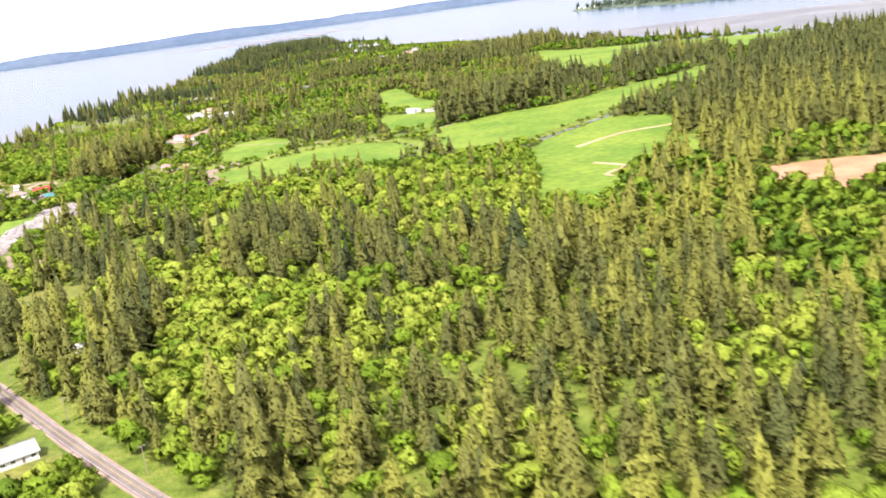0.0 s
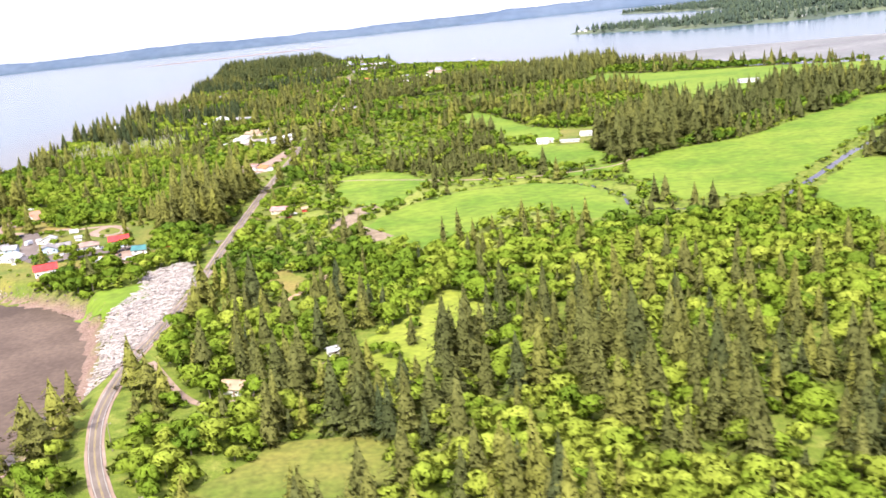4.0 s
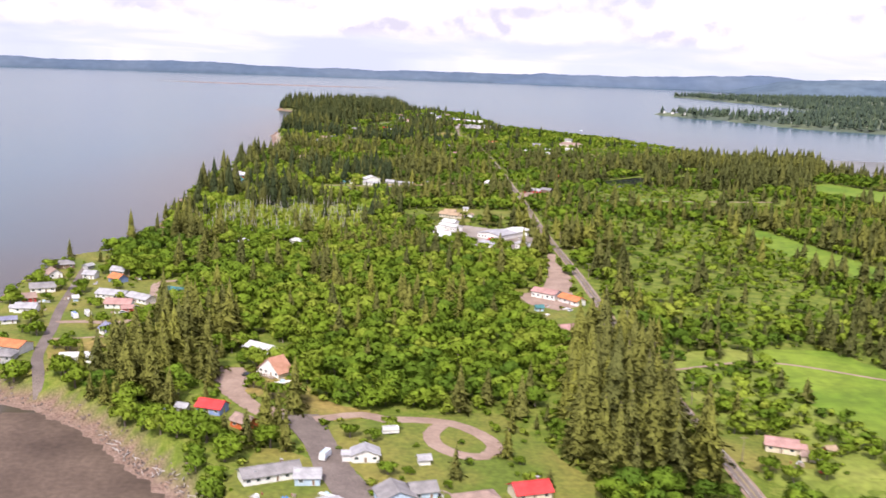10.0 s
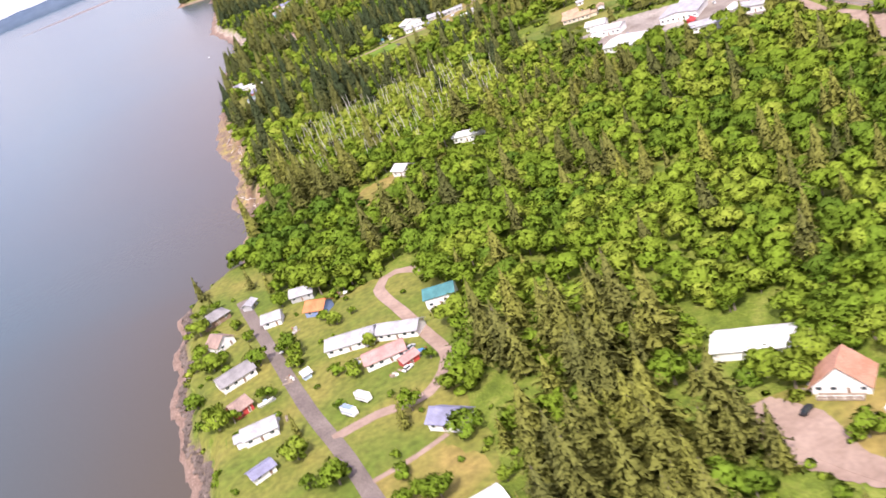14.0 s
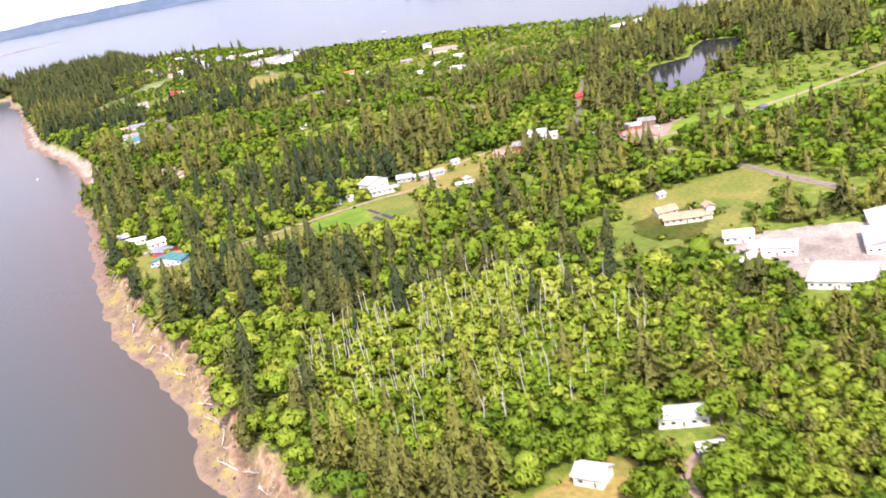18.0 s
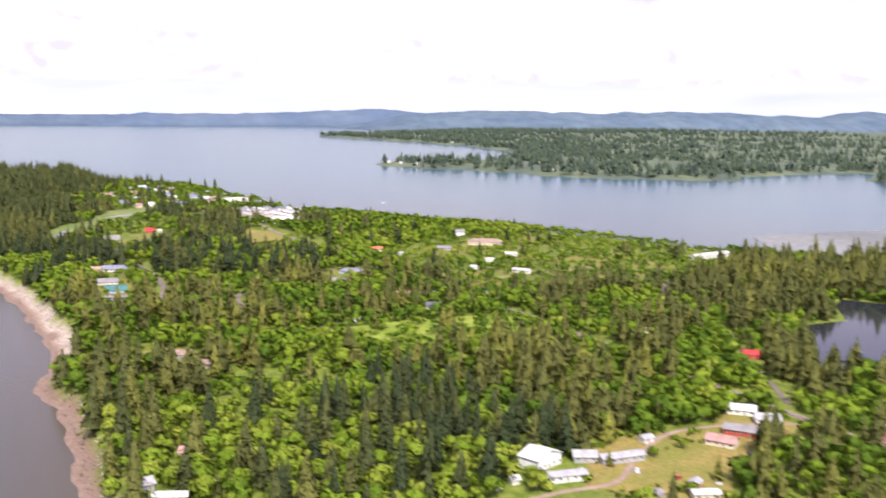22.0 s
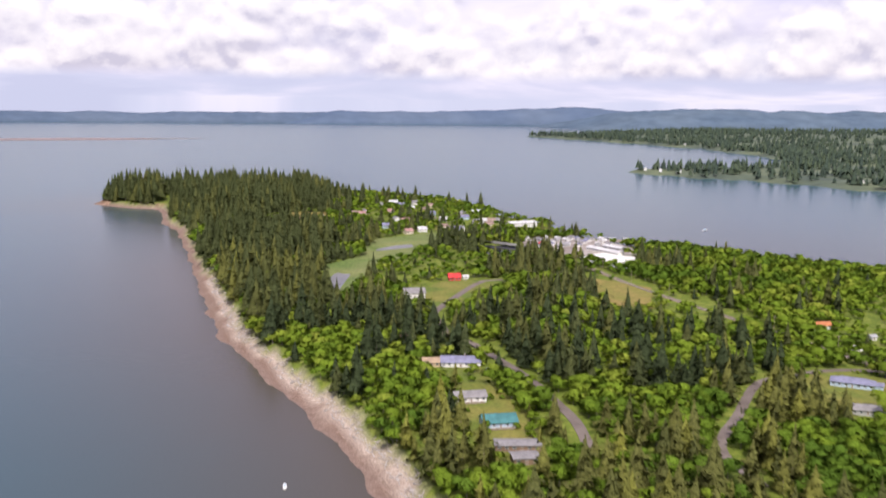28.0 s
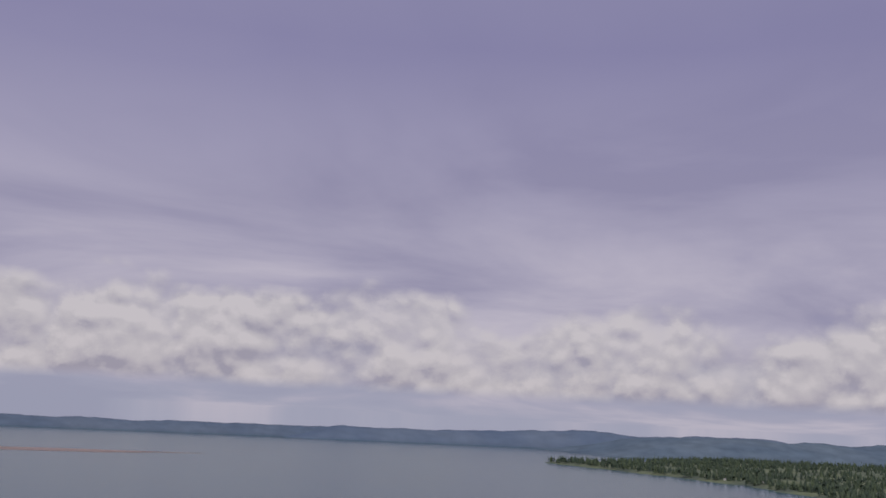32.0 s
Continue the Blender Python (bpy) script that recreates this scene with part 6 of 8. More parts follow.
for sx_, sy_, rf_, tx_ in ((-169, 1135, R_WHITE, "white camper in the trees"), (-163, 1138, R_ORANGE, "small shed with a rusty roof"), (-186, 1090, R_WHITE, "white camper in the trees"), (-179, 1107, R_ORANGE, "small shed with a rusty roof")):
    shed(sx_, sy_, 3.4, 2.2, rf_, WHITE, tx_, -20)
house(-267, 1062.6, -261.6, 1060, 4.2, R_BROWN, GREY, "grey house with a dark brown roof by the bluff", rise=1.2)
house(-263, 1047.4, -257.6, 1044, 3.8, R_BROWN, CREAM, "tan-roofed house by the bluff")

# row of houses above the beach
house(-263.4, 1190.6, -254.4, 1189.4, 5.4, R_TEAL, PALEBLUE, "blue-grey house with a teal metal roof", along=True, rise=1.5, deck=True)
house(-267, 1174.4, -256.4, 1171, 4.6, R_GREY, BROWN, "low house with a flat grey roof", rise=0.4)
house(-266.4, 1164.6, -260.4, 1163.4, 4.6, R_GREY, BROWN, "low garage with a flat grey roof", rise=0.3, name="garage")
house(-262.6, 1213.6, -253.6, 1212.6, 4.6, R_GREY, WHITE, "house with a grey-brown roof", rise=1.2, deck=True)
house(-253.4, 1251.4, -243.2, 1248, 5.6, R_SLATE, WHITE, "white house with a slate-grey roof", wing=2.0, rise=1.4, chimney=True)
house(-259, 1253, -253.8, 1251.6, 4.4, R_TAN, TAN, "tan outbuilding with a rusty roof", name="garage")
shed(-253, 1292, 5, 4, R_PINK, CREAM, "small house under trees", 0)
house(-230.6, 1361.4, -221.6, 1360, 5.6, R_GREY, WHITE, "white house with many dormers", rise=1.8, h=2.2)
house(-197, 1397, -191.4, 1395.8, 3.8, R_RED, REDW, "small red barn-like house with a red roof", rise=1.5, h=1.7, name="barn")
shed(-187.5, 1400, 2.6, 2.0, R_WHITE, WHITE, "white shed beside a red house", 0)
house(-255.6, 1624, -247, 1627, 6, R_LIGHT, WHITE, "white house under tall spruces", rise=1.6)
shed(-293, 1730, 7, 5, R_TAN, CREAM, "cream house among spruces", 0, h=2.2, rise=1.5)
house(-224, 1642, -215, 1643, 6, R_PINK, CREAM, "cream house with a red roof")
house(-206, 1649, -198, 1651, 6, R_LIGHT, WHITE, "white house at a clearing")

# farm beyond the meadows
house(9, 613, 14.5, 610.5, 3.8, R_WHITE, WHITE, "white round-roofed farm barn", h=1.2, rise=1.2, name="barn")
house(-15, 603, -10, 601, 2.4, R_WHITE, WHITE, "white farm house", rise=1.2)
house(-4, 599, 4.5, 595.5, 1.9, R_LIGHT, WHITE, "long low farm shed with a pale roof", h=1.0, rise=0.4, name="shed")
shed(24, 570, 4.4, 3.4, R_RED, REDW, "red farm shed", 20)
shed(-8, 606, 3, 2.4, R_WHITE, WHITE, "white farm shed", 0)
house(157, 786, 170, 780, 5, R_LIGHT, WHITE, "low white farm building by the flats", name="barn")
house(62, 1154, 92, 1157, 5, R_WHITE, WHITE, "very long white shed by the east shore", h=2.2, rise=0.8, name="barn")

# village at the tip and the seafood plant
vr = random.Random(4)
for k in range(34):
    vx, vy = vr.uniform(-175, -78), vr.uniform(1550, 1740)
    if vx > -96 and vy < 1600:
        continue
    rf_, wl_ = vr.choice(((R_GREY, WHITE), (R_LIGHT, WHITE), (R_BROWN, CREAM), (R_WHITE, WHITE), (R_SLATE, PALEBLUE), (R_PINK, CREAM)))
    kind = {R_GREY: "white village house with a grey roof", R_LIGHT: "white village house with a pale roof", R_BROWN: "cream village house with a brown roof", R_WHITE: "white village house with a white roof", R_SLATE: "pale blue village house with a slate roof", R_PINK: "cream village house with a reddish roof"}[rf_]
    tagged(shed(vx, vy, vr.uniform(4.6, 7), vr.uniform(3.6, 4.8), rf_, wl_, kind, vr.choice((0, 8, -8, 90)), h=2.0, rise=1.3, name="house"), group="village houses")
house(-86, 1575, -65, 1578, 7, R_WHITE, WHITE, "long white hall near the water", h=3.0, rise=1.0, name="hall")
house(-83, 1472, -77, 1446, 4.6, R_WHITE, WHITE, "long white-roofed seafood plant hall", h=1.7, rise=0.8, name="plant_building")
house(-71, 1475, -67.5, 1460, 5, R_WHITE, GREY, "shorter white-roofed plant hall", h=1.9, rise=0.8, name="plant_building")
PLANT_ROOFS = ((R_WHITE, "white-roofed plant shed"), (R_LIGHT, "pale-roofed plant shed"), (R_GREY, "grey-roofed plant shed"), (R_WHITE, "white-roofed plant shed"), (R_SLATE, "slate-roofed plant shed"))
taken = []
while len(taken) < 24:
    px_, py_ = vr.uniform(-104, -54), vr.uniform(1478, 1518)
    if min([math.hypot(px_ - qx, py_ - qy) for qx, qy in taken] + [9]) < 5.4 or (px_ > -66 and py_ < 1482):
        continue
    taken.append((px_, py_))
    rf_, kind = (R_RED, "red-roofed plant shed") if len(taken) == 7 else vr.choice(PLANT_ROOFS)
    tagged(shed(px_, py_, vr.uniform(2.6, 5.0), vr.uniform(2.2, 3.4), rf_, vr.choice((WHITE, WHITE, GREY)), kind, vr.choice((12, 102, -20, 70)), h=vr.uniform(1.2, 2.2), rise=0.6, name="plant_shed"), group="plant sheds")

# ---- far land across the bay ----
FAR_EAST = [(322, 2118), (328, 2010), (380, 1960), (440, 1790), (500, 1725), (612, 1650), (680, 1705), (770, 1712), (905, 1700), (940, 1660), (790, 1590), (668, 1389), (760, 1250), (1100, 1050),
            (1800, 1000), (3300, 1300), (3300, 3600), (2200, 4000), (1500, 3750), (950, 3420), (735, 3345), (790, 3000), (825, 2680), (770, 2400), (660, 2215), (530, 2135), (410, 2140)]


def far_z(x, y):
    d = line_dist(FAR_EAST, x, y, True)
    d = np.where(inside(FAR_EAST, x, y), d, -d) + 8 * wave(x, y, 40, 1)
    rise = np.clip((d - 120) / 900, 0, 1)
    return np.where(d < 0, -2.0, np.clip(d / 8, 0, 1) * 4 + rise * (11 + 6 * wave(x, y, 260, 2) + 3 * wave(x, y, 90, 3))), d


lx, ly = np.meshgrid(np.arange(280, 3340, 26), np.arange(960, 4060, 26))
sx, sy = lx.ravel(), ly.ravel()
lz, ld = far_z(sx, sy)
n = lx.shape[1]
ii, jj = np.meshgrid(np.arange(n - 1), np.arange(lx.shape[0] - 1))
a = (jj * n + ii).ravel()
quads = np.stack([a, a + 1, a + 1 + n, a + n], 1)
quads = quads[(ld[quads] > -30).any(1)]
# greyed greens, with the haze of distance painted into the far ground
FARGROUND = mat("haze_tinted_ground", (0.068, 0.092, 0.066), (0.125, 0.150, 0.082), 0.010, 0.06, 0.95, 0, detail=0.2)
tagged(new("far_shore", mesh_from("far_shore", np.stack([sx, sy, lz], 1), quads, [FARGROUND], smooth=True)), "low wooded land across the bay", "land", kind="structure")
rs = np.random.RandomState(11)
tx, ty = rs.uniform(300, 2300, 26000), rs.uniform(1100, 3900, 26000)
tz, td = far_z(tx, ty)
near_w = np.exp(-np.clip(td - 40, 0, None) / 260)
ok = (td > 4) & ((td < 45) | ((rs.rand(len(tx)) < 0.2 + 0.8 * near_w) & (wave(tx, ty, 80, 4) + 0.5 * wave(tx, ty, 30, 6) > -0.32))) & (tx < 700 + 0.55 * ty)
tx, ty, tz, td = tx[ok], ty[ok], tz[ok], td[ok]
th = rs.uniform(9, 17, len(tx))
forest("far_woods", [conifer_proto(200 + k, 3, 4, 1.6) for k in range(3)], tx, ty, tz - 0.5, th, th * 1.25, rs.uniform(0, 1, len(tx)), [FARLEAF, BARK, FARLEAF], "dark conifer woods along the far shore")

def ridge(name, x0, x1, yfun, height, seed, material, label, depth=160.0, step=24.0):
    """A long wooded hill: foot on the water, broken crest, sloping back."""
    xs = np.arange(x0, x1, step)
    ys = yfun(xs)
    taper = np.clip((xs - x0) / 220, 0.02, 1) * np.clip((x1 - xs) / 220, 0.02, 1)
    h = taper * height(xs) * (1 + 0.22 * wave(xs, ys, 330, seed) + 0.10 * wave(xs, ys, 90, seed + 1) + 0.04 * wave(xs, ys, 26, seed + 2))
    prof = [(0.0, -2.0 / 50), (0.02, 0.16), (0.25, 0.55), (0.6, 0.9), (1.0, 1.0), (1.6, 0.5)]
    V = np.concatenate([np.stack([xs, ys + depth * u, np.maximum(h * v, -2) + 1.2 * taper * wave(xs * 3 + 50 * k, ys, 40, seed + k) * (u > 0.01)], 1) for k, (u, v) in enumerate(prof)])
    n = len(xs)
    i = np.arange(n - 1)
    Q = np.concatenate([np.stack([k * n + i, k * n + i + 1, (k + 1) * n + i + 1, (k + 1) * n + i], 1) for k in range(len(prof) - 1)])
    return tagged(new(name, mesh_from(name, V, Q, [material], smooth=True)), label, "hills", kind="structure")


# distance haze is painted in: blue base colours in place of woodland green
HAZE1 = mat("haze_tinted_woods", (0.084, 0.118, 0.172), (0.108, 0.142, 0.194), 0.004, 0.03, 1.0, 0, spec=0.0, detail=0.10)
HAZE2 = mat("haze_tinted_hills", (0.090, 0.126, 0.188), (0.116, 0.152, 0.208), 0.003, 0.02, 1.0, 0, spec=0.0, detail=0.08)
HAZE3 = mat("haze_tinted_green_hills", (0.088, 0.125, 0.170), (0.112, 0.150, 0.190), 0.004, 0.02, 1.0, 0, spec=0.0, detail=0.15)
ridge("far_hills", -2300, 900, lambda x: 4640 - 0.00009 * np.minimum(x, 0) ** 2, lambda x: 37 + 0 * x, 1, HAZE1, "low wooded shore on the horizon, coloured blue for haze", 110)
ridge("far_hills", 350, 2600, lambda x: 4560 - 0.00006 * (x - 500) ** 2, lambda x: 42 + 18 * np.clip((x - 500) / 900, 0, 1), 4, HAZE2, "hills behind the bay, coloured blue for haze", 160)
ridge("far_hills", 1200, 3700, lambda x: 3900 - 0.25 * (x - 1200), lambda x: 50 + 26 * np.clip((x - 1200) / 1500, 0, 1), 7, HAZE3, "forested hills inland, coloured blue-green for haze", 300)
bm = bmesh.new()
for cx, cy, rx, ry in ((-500, 3150, 270, 50), (-300, 3200, 190, 22)):
    vs = [bm.verts.new((cx + rx * (1 + 0.15 * math.sin(5 * a)) * math.cos(a), cy + ry * (1 + 0.2 * math.sin(3 * a + 1)) * math.sin(a), 0.25)) for a in [i * math.pi / 16 for i in range(32)]]
    c = bm.verts.new((cx, cy, 0.8))
    for i in range(32):
        bm.faces.new((vs[i], vs[(i + 1) % 32], c))
tagged(part("sandbar", bm, MUD), "long low brown sandbar out in the bay", "sandbar", kind="structure")

# ---- woods ----
x, y, con, tall, swamp, small, rs = plant_trees()
z = ground_z(x, y) - 0.15
tint_c = np.clip(0.20 + 0.16 * wave(x, y, 45, 8) + rs.normal(size=len(x)) * 0.18 + np.where(y > 1200, -0.06, np.where((y > 900) & (x < -110), 0.14, 0.0)) - np.where((x > -115) & (y > 480) & (y < 900), 0.10, 0.0) + np.where(y < 400, 0.40, 0.0) + np.where((y > 440) & (y < 640) & (x < -140), 0.30, 0.0) + np.where((y > 690) & (y < 900), 0.26, 0.0) - np.where(y > 1450, 0.16, 0.0) + np.where((x > -5) & (y < 275), 0.16, np.where(inside(PLANTING, x, y), -0.06, 0.0)), np.where(y < 1200, 0.16, 0.0), 1)
tint_b = np.clip(0.42 + 0.28 * wave(x, y, 30, 9) + rs.normal(size=len(x)) * 0.22 - np.where(y > 1100, 0.12, 0.0) + np.where(y < 330, 0.14, 0.0) + np.where((x > -285) & (x < -150) & (y > 540) & (y < 700), 0.18, 0.0) + np.where(swamp, 0.3, 0.0) + np.where(inside(PLANTING, x, y), 0.25, 0.0), 0, 1)
hc = tall * np.where((y > 640) | (x > 0), 1.2, 1.05) * rs.uniform(0.6, 1.28, len(x)) * np.where(rs.rand(len(x)) < 0.15, 0.6, 1) * np.sqrt(small)
hb = np.where(swamp, 3.6, np.where(inside(YOUNG, x, y) | inside(PLANTING, x, y), 3.6, 5.4)) * rs.uniform(0.62, 1.35, len(x)) * small
wc = hc * rs.uniform(0.92, 1.30, len(x)) * np.where(inside(PLANTING, x, y), 1.9, np.where((tall > 11.5) & (y < 1000), 1.38, np.where(y < 300, 1.55, np.where(y < 640, 1.3, 1.42))))
wb = hb * rs.uniform(1.1, 1.6, len(x))


def tree_meshes(seed, kind):
    """Crown and trunk of one finely built tree, to be shared by many."""
    if kind == "conifer":
        v, f, m, nr = conifer_proto(seed, 13, 9, 0.9 + 0.05 * (seed % 6), 5)
    else:
        v, f, m, nr = broad_proto(seed, 220, cores=8)
    f, m = f[m != 1], m[m != 1]
    used, inv = np.unique(f, return_inverse=True)
    crown = mesh_from("crown", v[used], inv.reshape(f.shape), [NEEDLE, NEEDLE_INNER] if kind == "conifer" else [LEAF, LEAF_INNER], m // 2, tint=np.full(len(used), 0.66 if kind == "conifer" else 0.5), normals=nr[used])
    bm = bmesh.new()
    if kind == "conifer":
        tube(bm, (0, 0, -0.02), (0, 0, 0.5), 0.022, 0.013, 7)
        tube(bm, (0, 0, 0.5), (0, 0, 0.97), 0.013, 0.003, 5)
    else:
        tube(bm, (0, 0, -0.02), (0.01, 0, 0.36), 0.032, 0.022, 7)
        for k in range(5):
            a_ = k * 1.26 + seed
            tube(bm, (0.01, 0, 0.3 + 0.03 * k), (0.22 * math.cos(a_), 0.22 * math.sin(a_), 0.62 + 0.04 * (k % 3)), 0.016, 0.005, 5)
    trunk = bpy.data.meshes.new("trunk")
    bm.to_mesh(trunk)
    bm.free()
    trunk.materials.append(BARK)
    return crown, trunk


def bush_mesh(seed):
    v, f, m, nr = broad_proto(seed, 130, 0, -0.15)
    crown, trunk = tree_meshes(seed, "broadleaf")
    f, m = f[m != 1], m[m != 1]
    used, inv = np.unique(f, return_inverse=True)
    return mesh_from("crown", v[used], inv.reshape(f.shape), [LEAF, LEAF_INNER], m // 2, tint=np.full(len(used), 0.4), normals=nr[used]), trunk


FINE = {"bush": [bush_mesh(360 + k) for k in range(4)], "conifer": [tree_meshes(300 + k, "conifer") for k in range(6)], "broadleaf": [tree_meshes(330 + k, "broadleaf") for k in range(6)]}
tr = random.Random(21)


def tree(kind, px, py, h, w, label, group, name):
    crown, trunk = tr.choice(FINE[kind])
    ob = new(name)
    ob.matrix_world = pose(px, py, gz(px, py) - 0.05, 0, 0, tr.uniform(0, 360)) @ Matrix.Diagonal((w, w, h, 1))
    tagged(ob, label, "bush" if name == "garden_bush" else "tree", group)
    for nm, me_ in (("trunk", trunk), ("crown", crown)):
        new(nm, me_).parent = ob
    return ob


# single trees beside the houses, lanes and road
hs = np.array([(h_[0], h_[1]) for h_ in HOUSE_SPOTS])
close = np.full(len(x), 1e9)
for hx, hy in hs:
    close = np.minimum(close, np.hypot(x - hx, y - hy))
close = np.where((y > 425) & (y < 720) & (x < -125), close, 1e9)
single = np.zeros(len(x), bool)
for want in (True, False):
    order = np.argsort(np.where(con == want, close, 1e9))[:240]
    single[order[close[order] < 60]] = True
for i in np.where(single)[0]:
    if con[i]:
        tree("conifer", x[i], y[i], hc[i], wc[i], "tall spruce with drooping dark olive branches" if hc[i] > 9 else "young spruce with dark olive branches", "spruces beside the houses", "spruce_tree")
    else:
        tree("broadleaf", x[i], y[i], hb[i], wb[i], "spreading alder with bright green leaves" if hb[i] > 6 else "low willow with bright green leaves", "alders beside the houses", "alder_tree")

# by the plan: the strip beside the walk is planted finely, the rest more coarsely
strip = ((x < -135) & (y > 440) & (y < 740)) | ((x < -200) & (y >= 740) & (y < 1010)) | ((y < 400) & (x > -138) & (x < 0.12 * y + 5) & (y > 130)) | ((x > 0) & (x < 70) & (y > 115) & (y < 235)) | ((x > -165) & (x < -95) & (y > 390) & (y < 480))
far = (y > 1330) | (x > 70)
level = np.where(strip, 0, np.where(far, 2, 1))
level[single] = 9
for lv, cp, bp_ in ((0, CON_NEAR, BRO_NEAR), (1, CON_MID, BRO_MID), (2, CON_FAR, BRO_FAR)):
    for y0, y1 in ((0, 400), (400, 760), (760, 1200), (1200, 1950)):
        s = (level == lv) & (y >= y0) & (y < y1)
        i = np.where(s & con)[0]
        forest("conifer_woods", cp, x[i], y[i], z[i], hc[i], wc[i], tint_c[i], [NEEDLE, BARK, NEEDLE_INNER], "dark olive spruce and fir woods", "woods")
        i = np.where(s & ~con)[0]
        forest("broadleaf_woods", bp_, x[i], y[i], z[i], hb[i], wb[i], tint_b[i], [LEAF, BARK, LEAF_INNER], "bright green alder and willow thicket", "woods")
# low bushes along the edges of fields and roads
bx, by = rs.uniform(-335, 120, 26000), rs.uniform(110, 1300, 26000)
edge_d = np.full(len(bx), 1e9)
infield = np.zeros(len(bx), bool)
for poly in FIELDS:
    edge_d = np.minimum(edge_d, line_dist(poly, bx, by, True))
    infield |= inside(poly, bx, by)
ok = ((edge_d < 4.5) & (~infield | (edge_d < 1.2))) | (rs.rand(len(bx)) < 0.10) & ~infield
ok &= (shore_dist(bx, by) > west_beach(bx, by) + 0.5) & (bx < 60 + 0.62 * by)
for line, width in ROADS:
    ok &= line_dist(line, bx, by) > width / 2 + 0.8
for hx, hy, hr in HOUSE_SPOTS:
    ok &= np.hypot(bx - hx, by - hy) > hr * 0.8
for poly in (*WATERS.values(), DRIFT_BANK):
    ok &= ~inside(poly, bx, by)
bx, by = bx[ok][:3400], by[ok][:3400]
bh = rs.uniform(0.9, 2.6, len(bx))
forest("bushes", [broad_proto(120 + k, 14, 0, -0.1, 2) for k in range(3)], bx, by, ground_z(bx, by) - 0.45 * bh * 0.4, bh, bh * rs.uniform(1.2, 2.0, len(bx)), rs.uniform(0.15, 0.9, len(bx)), [LEAF, BARK, LEAF_INNER], "low green bushes along field edges", "bushes")

for px, py, h_ in ((-245, 528, 3.4), (-240, 521, 3.8), (-235, 519, 4.0), (-228, 522, 5.0), (-247, 547, 4.2), (-236, 534, 2.8), (-232, 534, 2.6), (-250, 547, 3.0)):
    tree("bush", px, py, h_ * 1.35, h_ * 1.75, "dense round bush beside a gravel yard", "bushes round the gravel yard", "garden_bush")
for px, py, h_ in ((-234.5, 512, 13.5), (-237, 500, 10.5), (-254, 515, 7.0)):
    tree("conifer", px, py, h_, h_, "tall spruce beside a gravel drive", "spruces beside the houses", "spruce_tree")

for px, py, h_ in ((-78, 406, 10), (-73, 409, 11.5), (-69, 405, 9), (-62, 414, 8), (-52, 418, 11), (-48, 412, 8.5), (-43, 415, 10), (-38, 409, 9), (-33, 413, 10.5), (-24, 507, 9), (2, 499, 8)):
    tree("conifer", px, py, h_, h_ * 1.1, "tall dark spruce at the edge of a meadow", "spruces beside the meadow", "spruce_tree")

# garden bushes and trees on the lawns
GARDENS = {"shore cottages": [(-330, 560), (-330, 680), (-283, 640), (-284, 548), (-312, 545)], "lane houses": [(-244, 470), (-236, 505), (-176, 505), (-172, 432), (-200, 420), (-228, 434)],
           "bluff houses": [(-306, 850), (-306, 945), (-286, 930), (-280, 885)], "yards": [(-218, 902), (-200, 930), (-128, 935), (-128, 905), (-192, 884)],
           "beach row": [(-268, 1160), (-258, 1258), (-240, 1255), (-248, 1160)]}
gr = random.Random(8)
for place, poly in GARDENS.items():
    arr = np.array(poly, float)

    def free(px, py):
        k = inside(arr, px, py) & (shore_dist(px, py) > 4)
        for line, width in ROADS:
            if len(line) < 400:
                k &= line_dist(line[::2], px, py) > width / 2 + 1.2
        for hx, hy, hr in HOUSE_SPOTS:
            k &= np.hypot(px - hx, py - hy) > 0.72 * hr
        return k

    for px, py in sample(len(place), {"shore cottages": 110, "lane houses": 60}.get(place, 34), arr[:, 0].min(), arr[:, 0].max(), arr[:, 1].min(), arr[:, 1].max(), free):
        kind = "conifer" if gr.random() < 0.09 else "broadleaf"
        h_ = gr.uniform(3.0, 8) if kind == "conifer" else gr.choice((1.3, 1.7, 2.2, 3.0, 4.0, 5.0) if place == "shore cottages" else (1.0, 1.3, 1.6, 2.0, 2.4, 3.6))
        small_ = h_ < 2.5
        tree("bush" if small_ and kind == "broadleaf" else kind, px, py, h_, h_ * gr.uniform(1.0, 1.5), ("round garden bush with green leaves" if small_ else "garden tree with dense green leaves") if kind == "broadleaf" else "dark garden conifer on a lawn",
             "garden plants of the " + place, "garden_conifer" if kind == "conifer" else ("garden_bush" if small_ else "garden_tree"))

# ---- dead trees in the swampy wood ----
def tube_mesh(name, a_, b_, ra, rb, sides, material):
    bm = bmesh.new()
    tube(bm, a_, b_, ra, rb, sides)
    me_ = bpy.data.meshes.new(name)
    bm.to_mesh(me_)
    bm.free()
    me_.materials.append(material)
    return me_


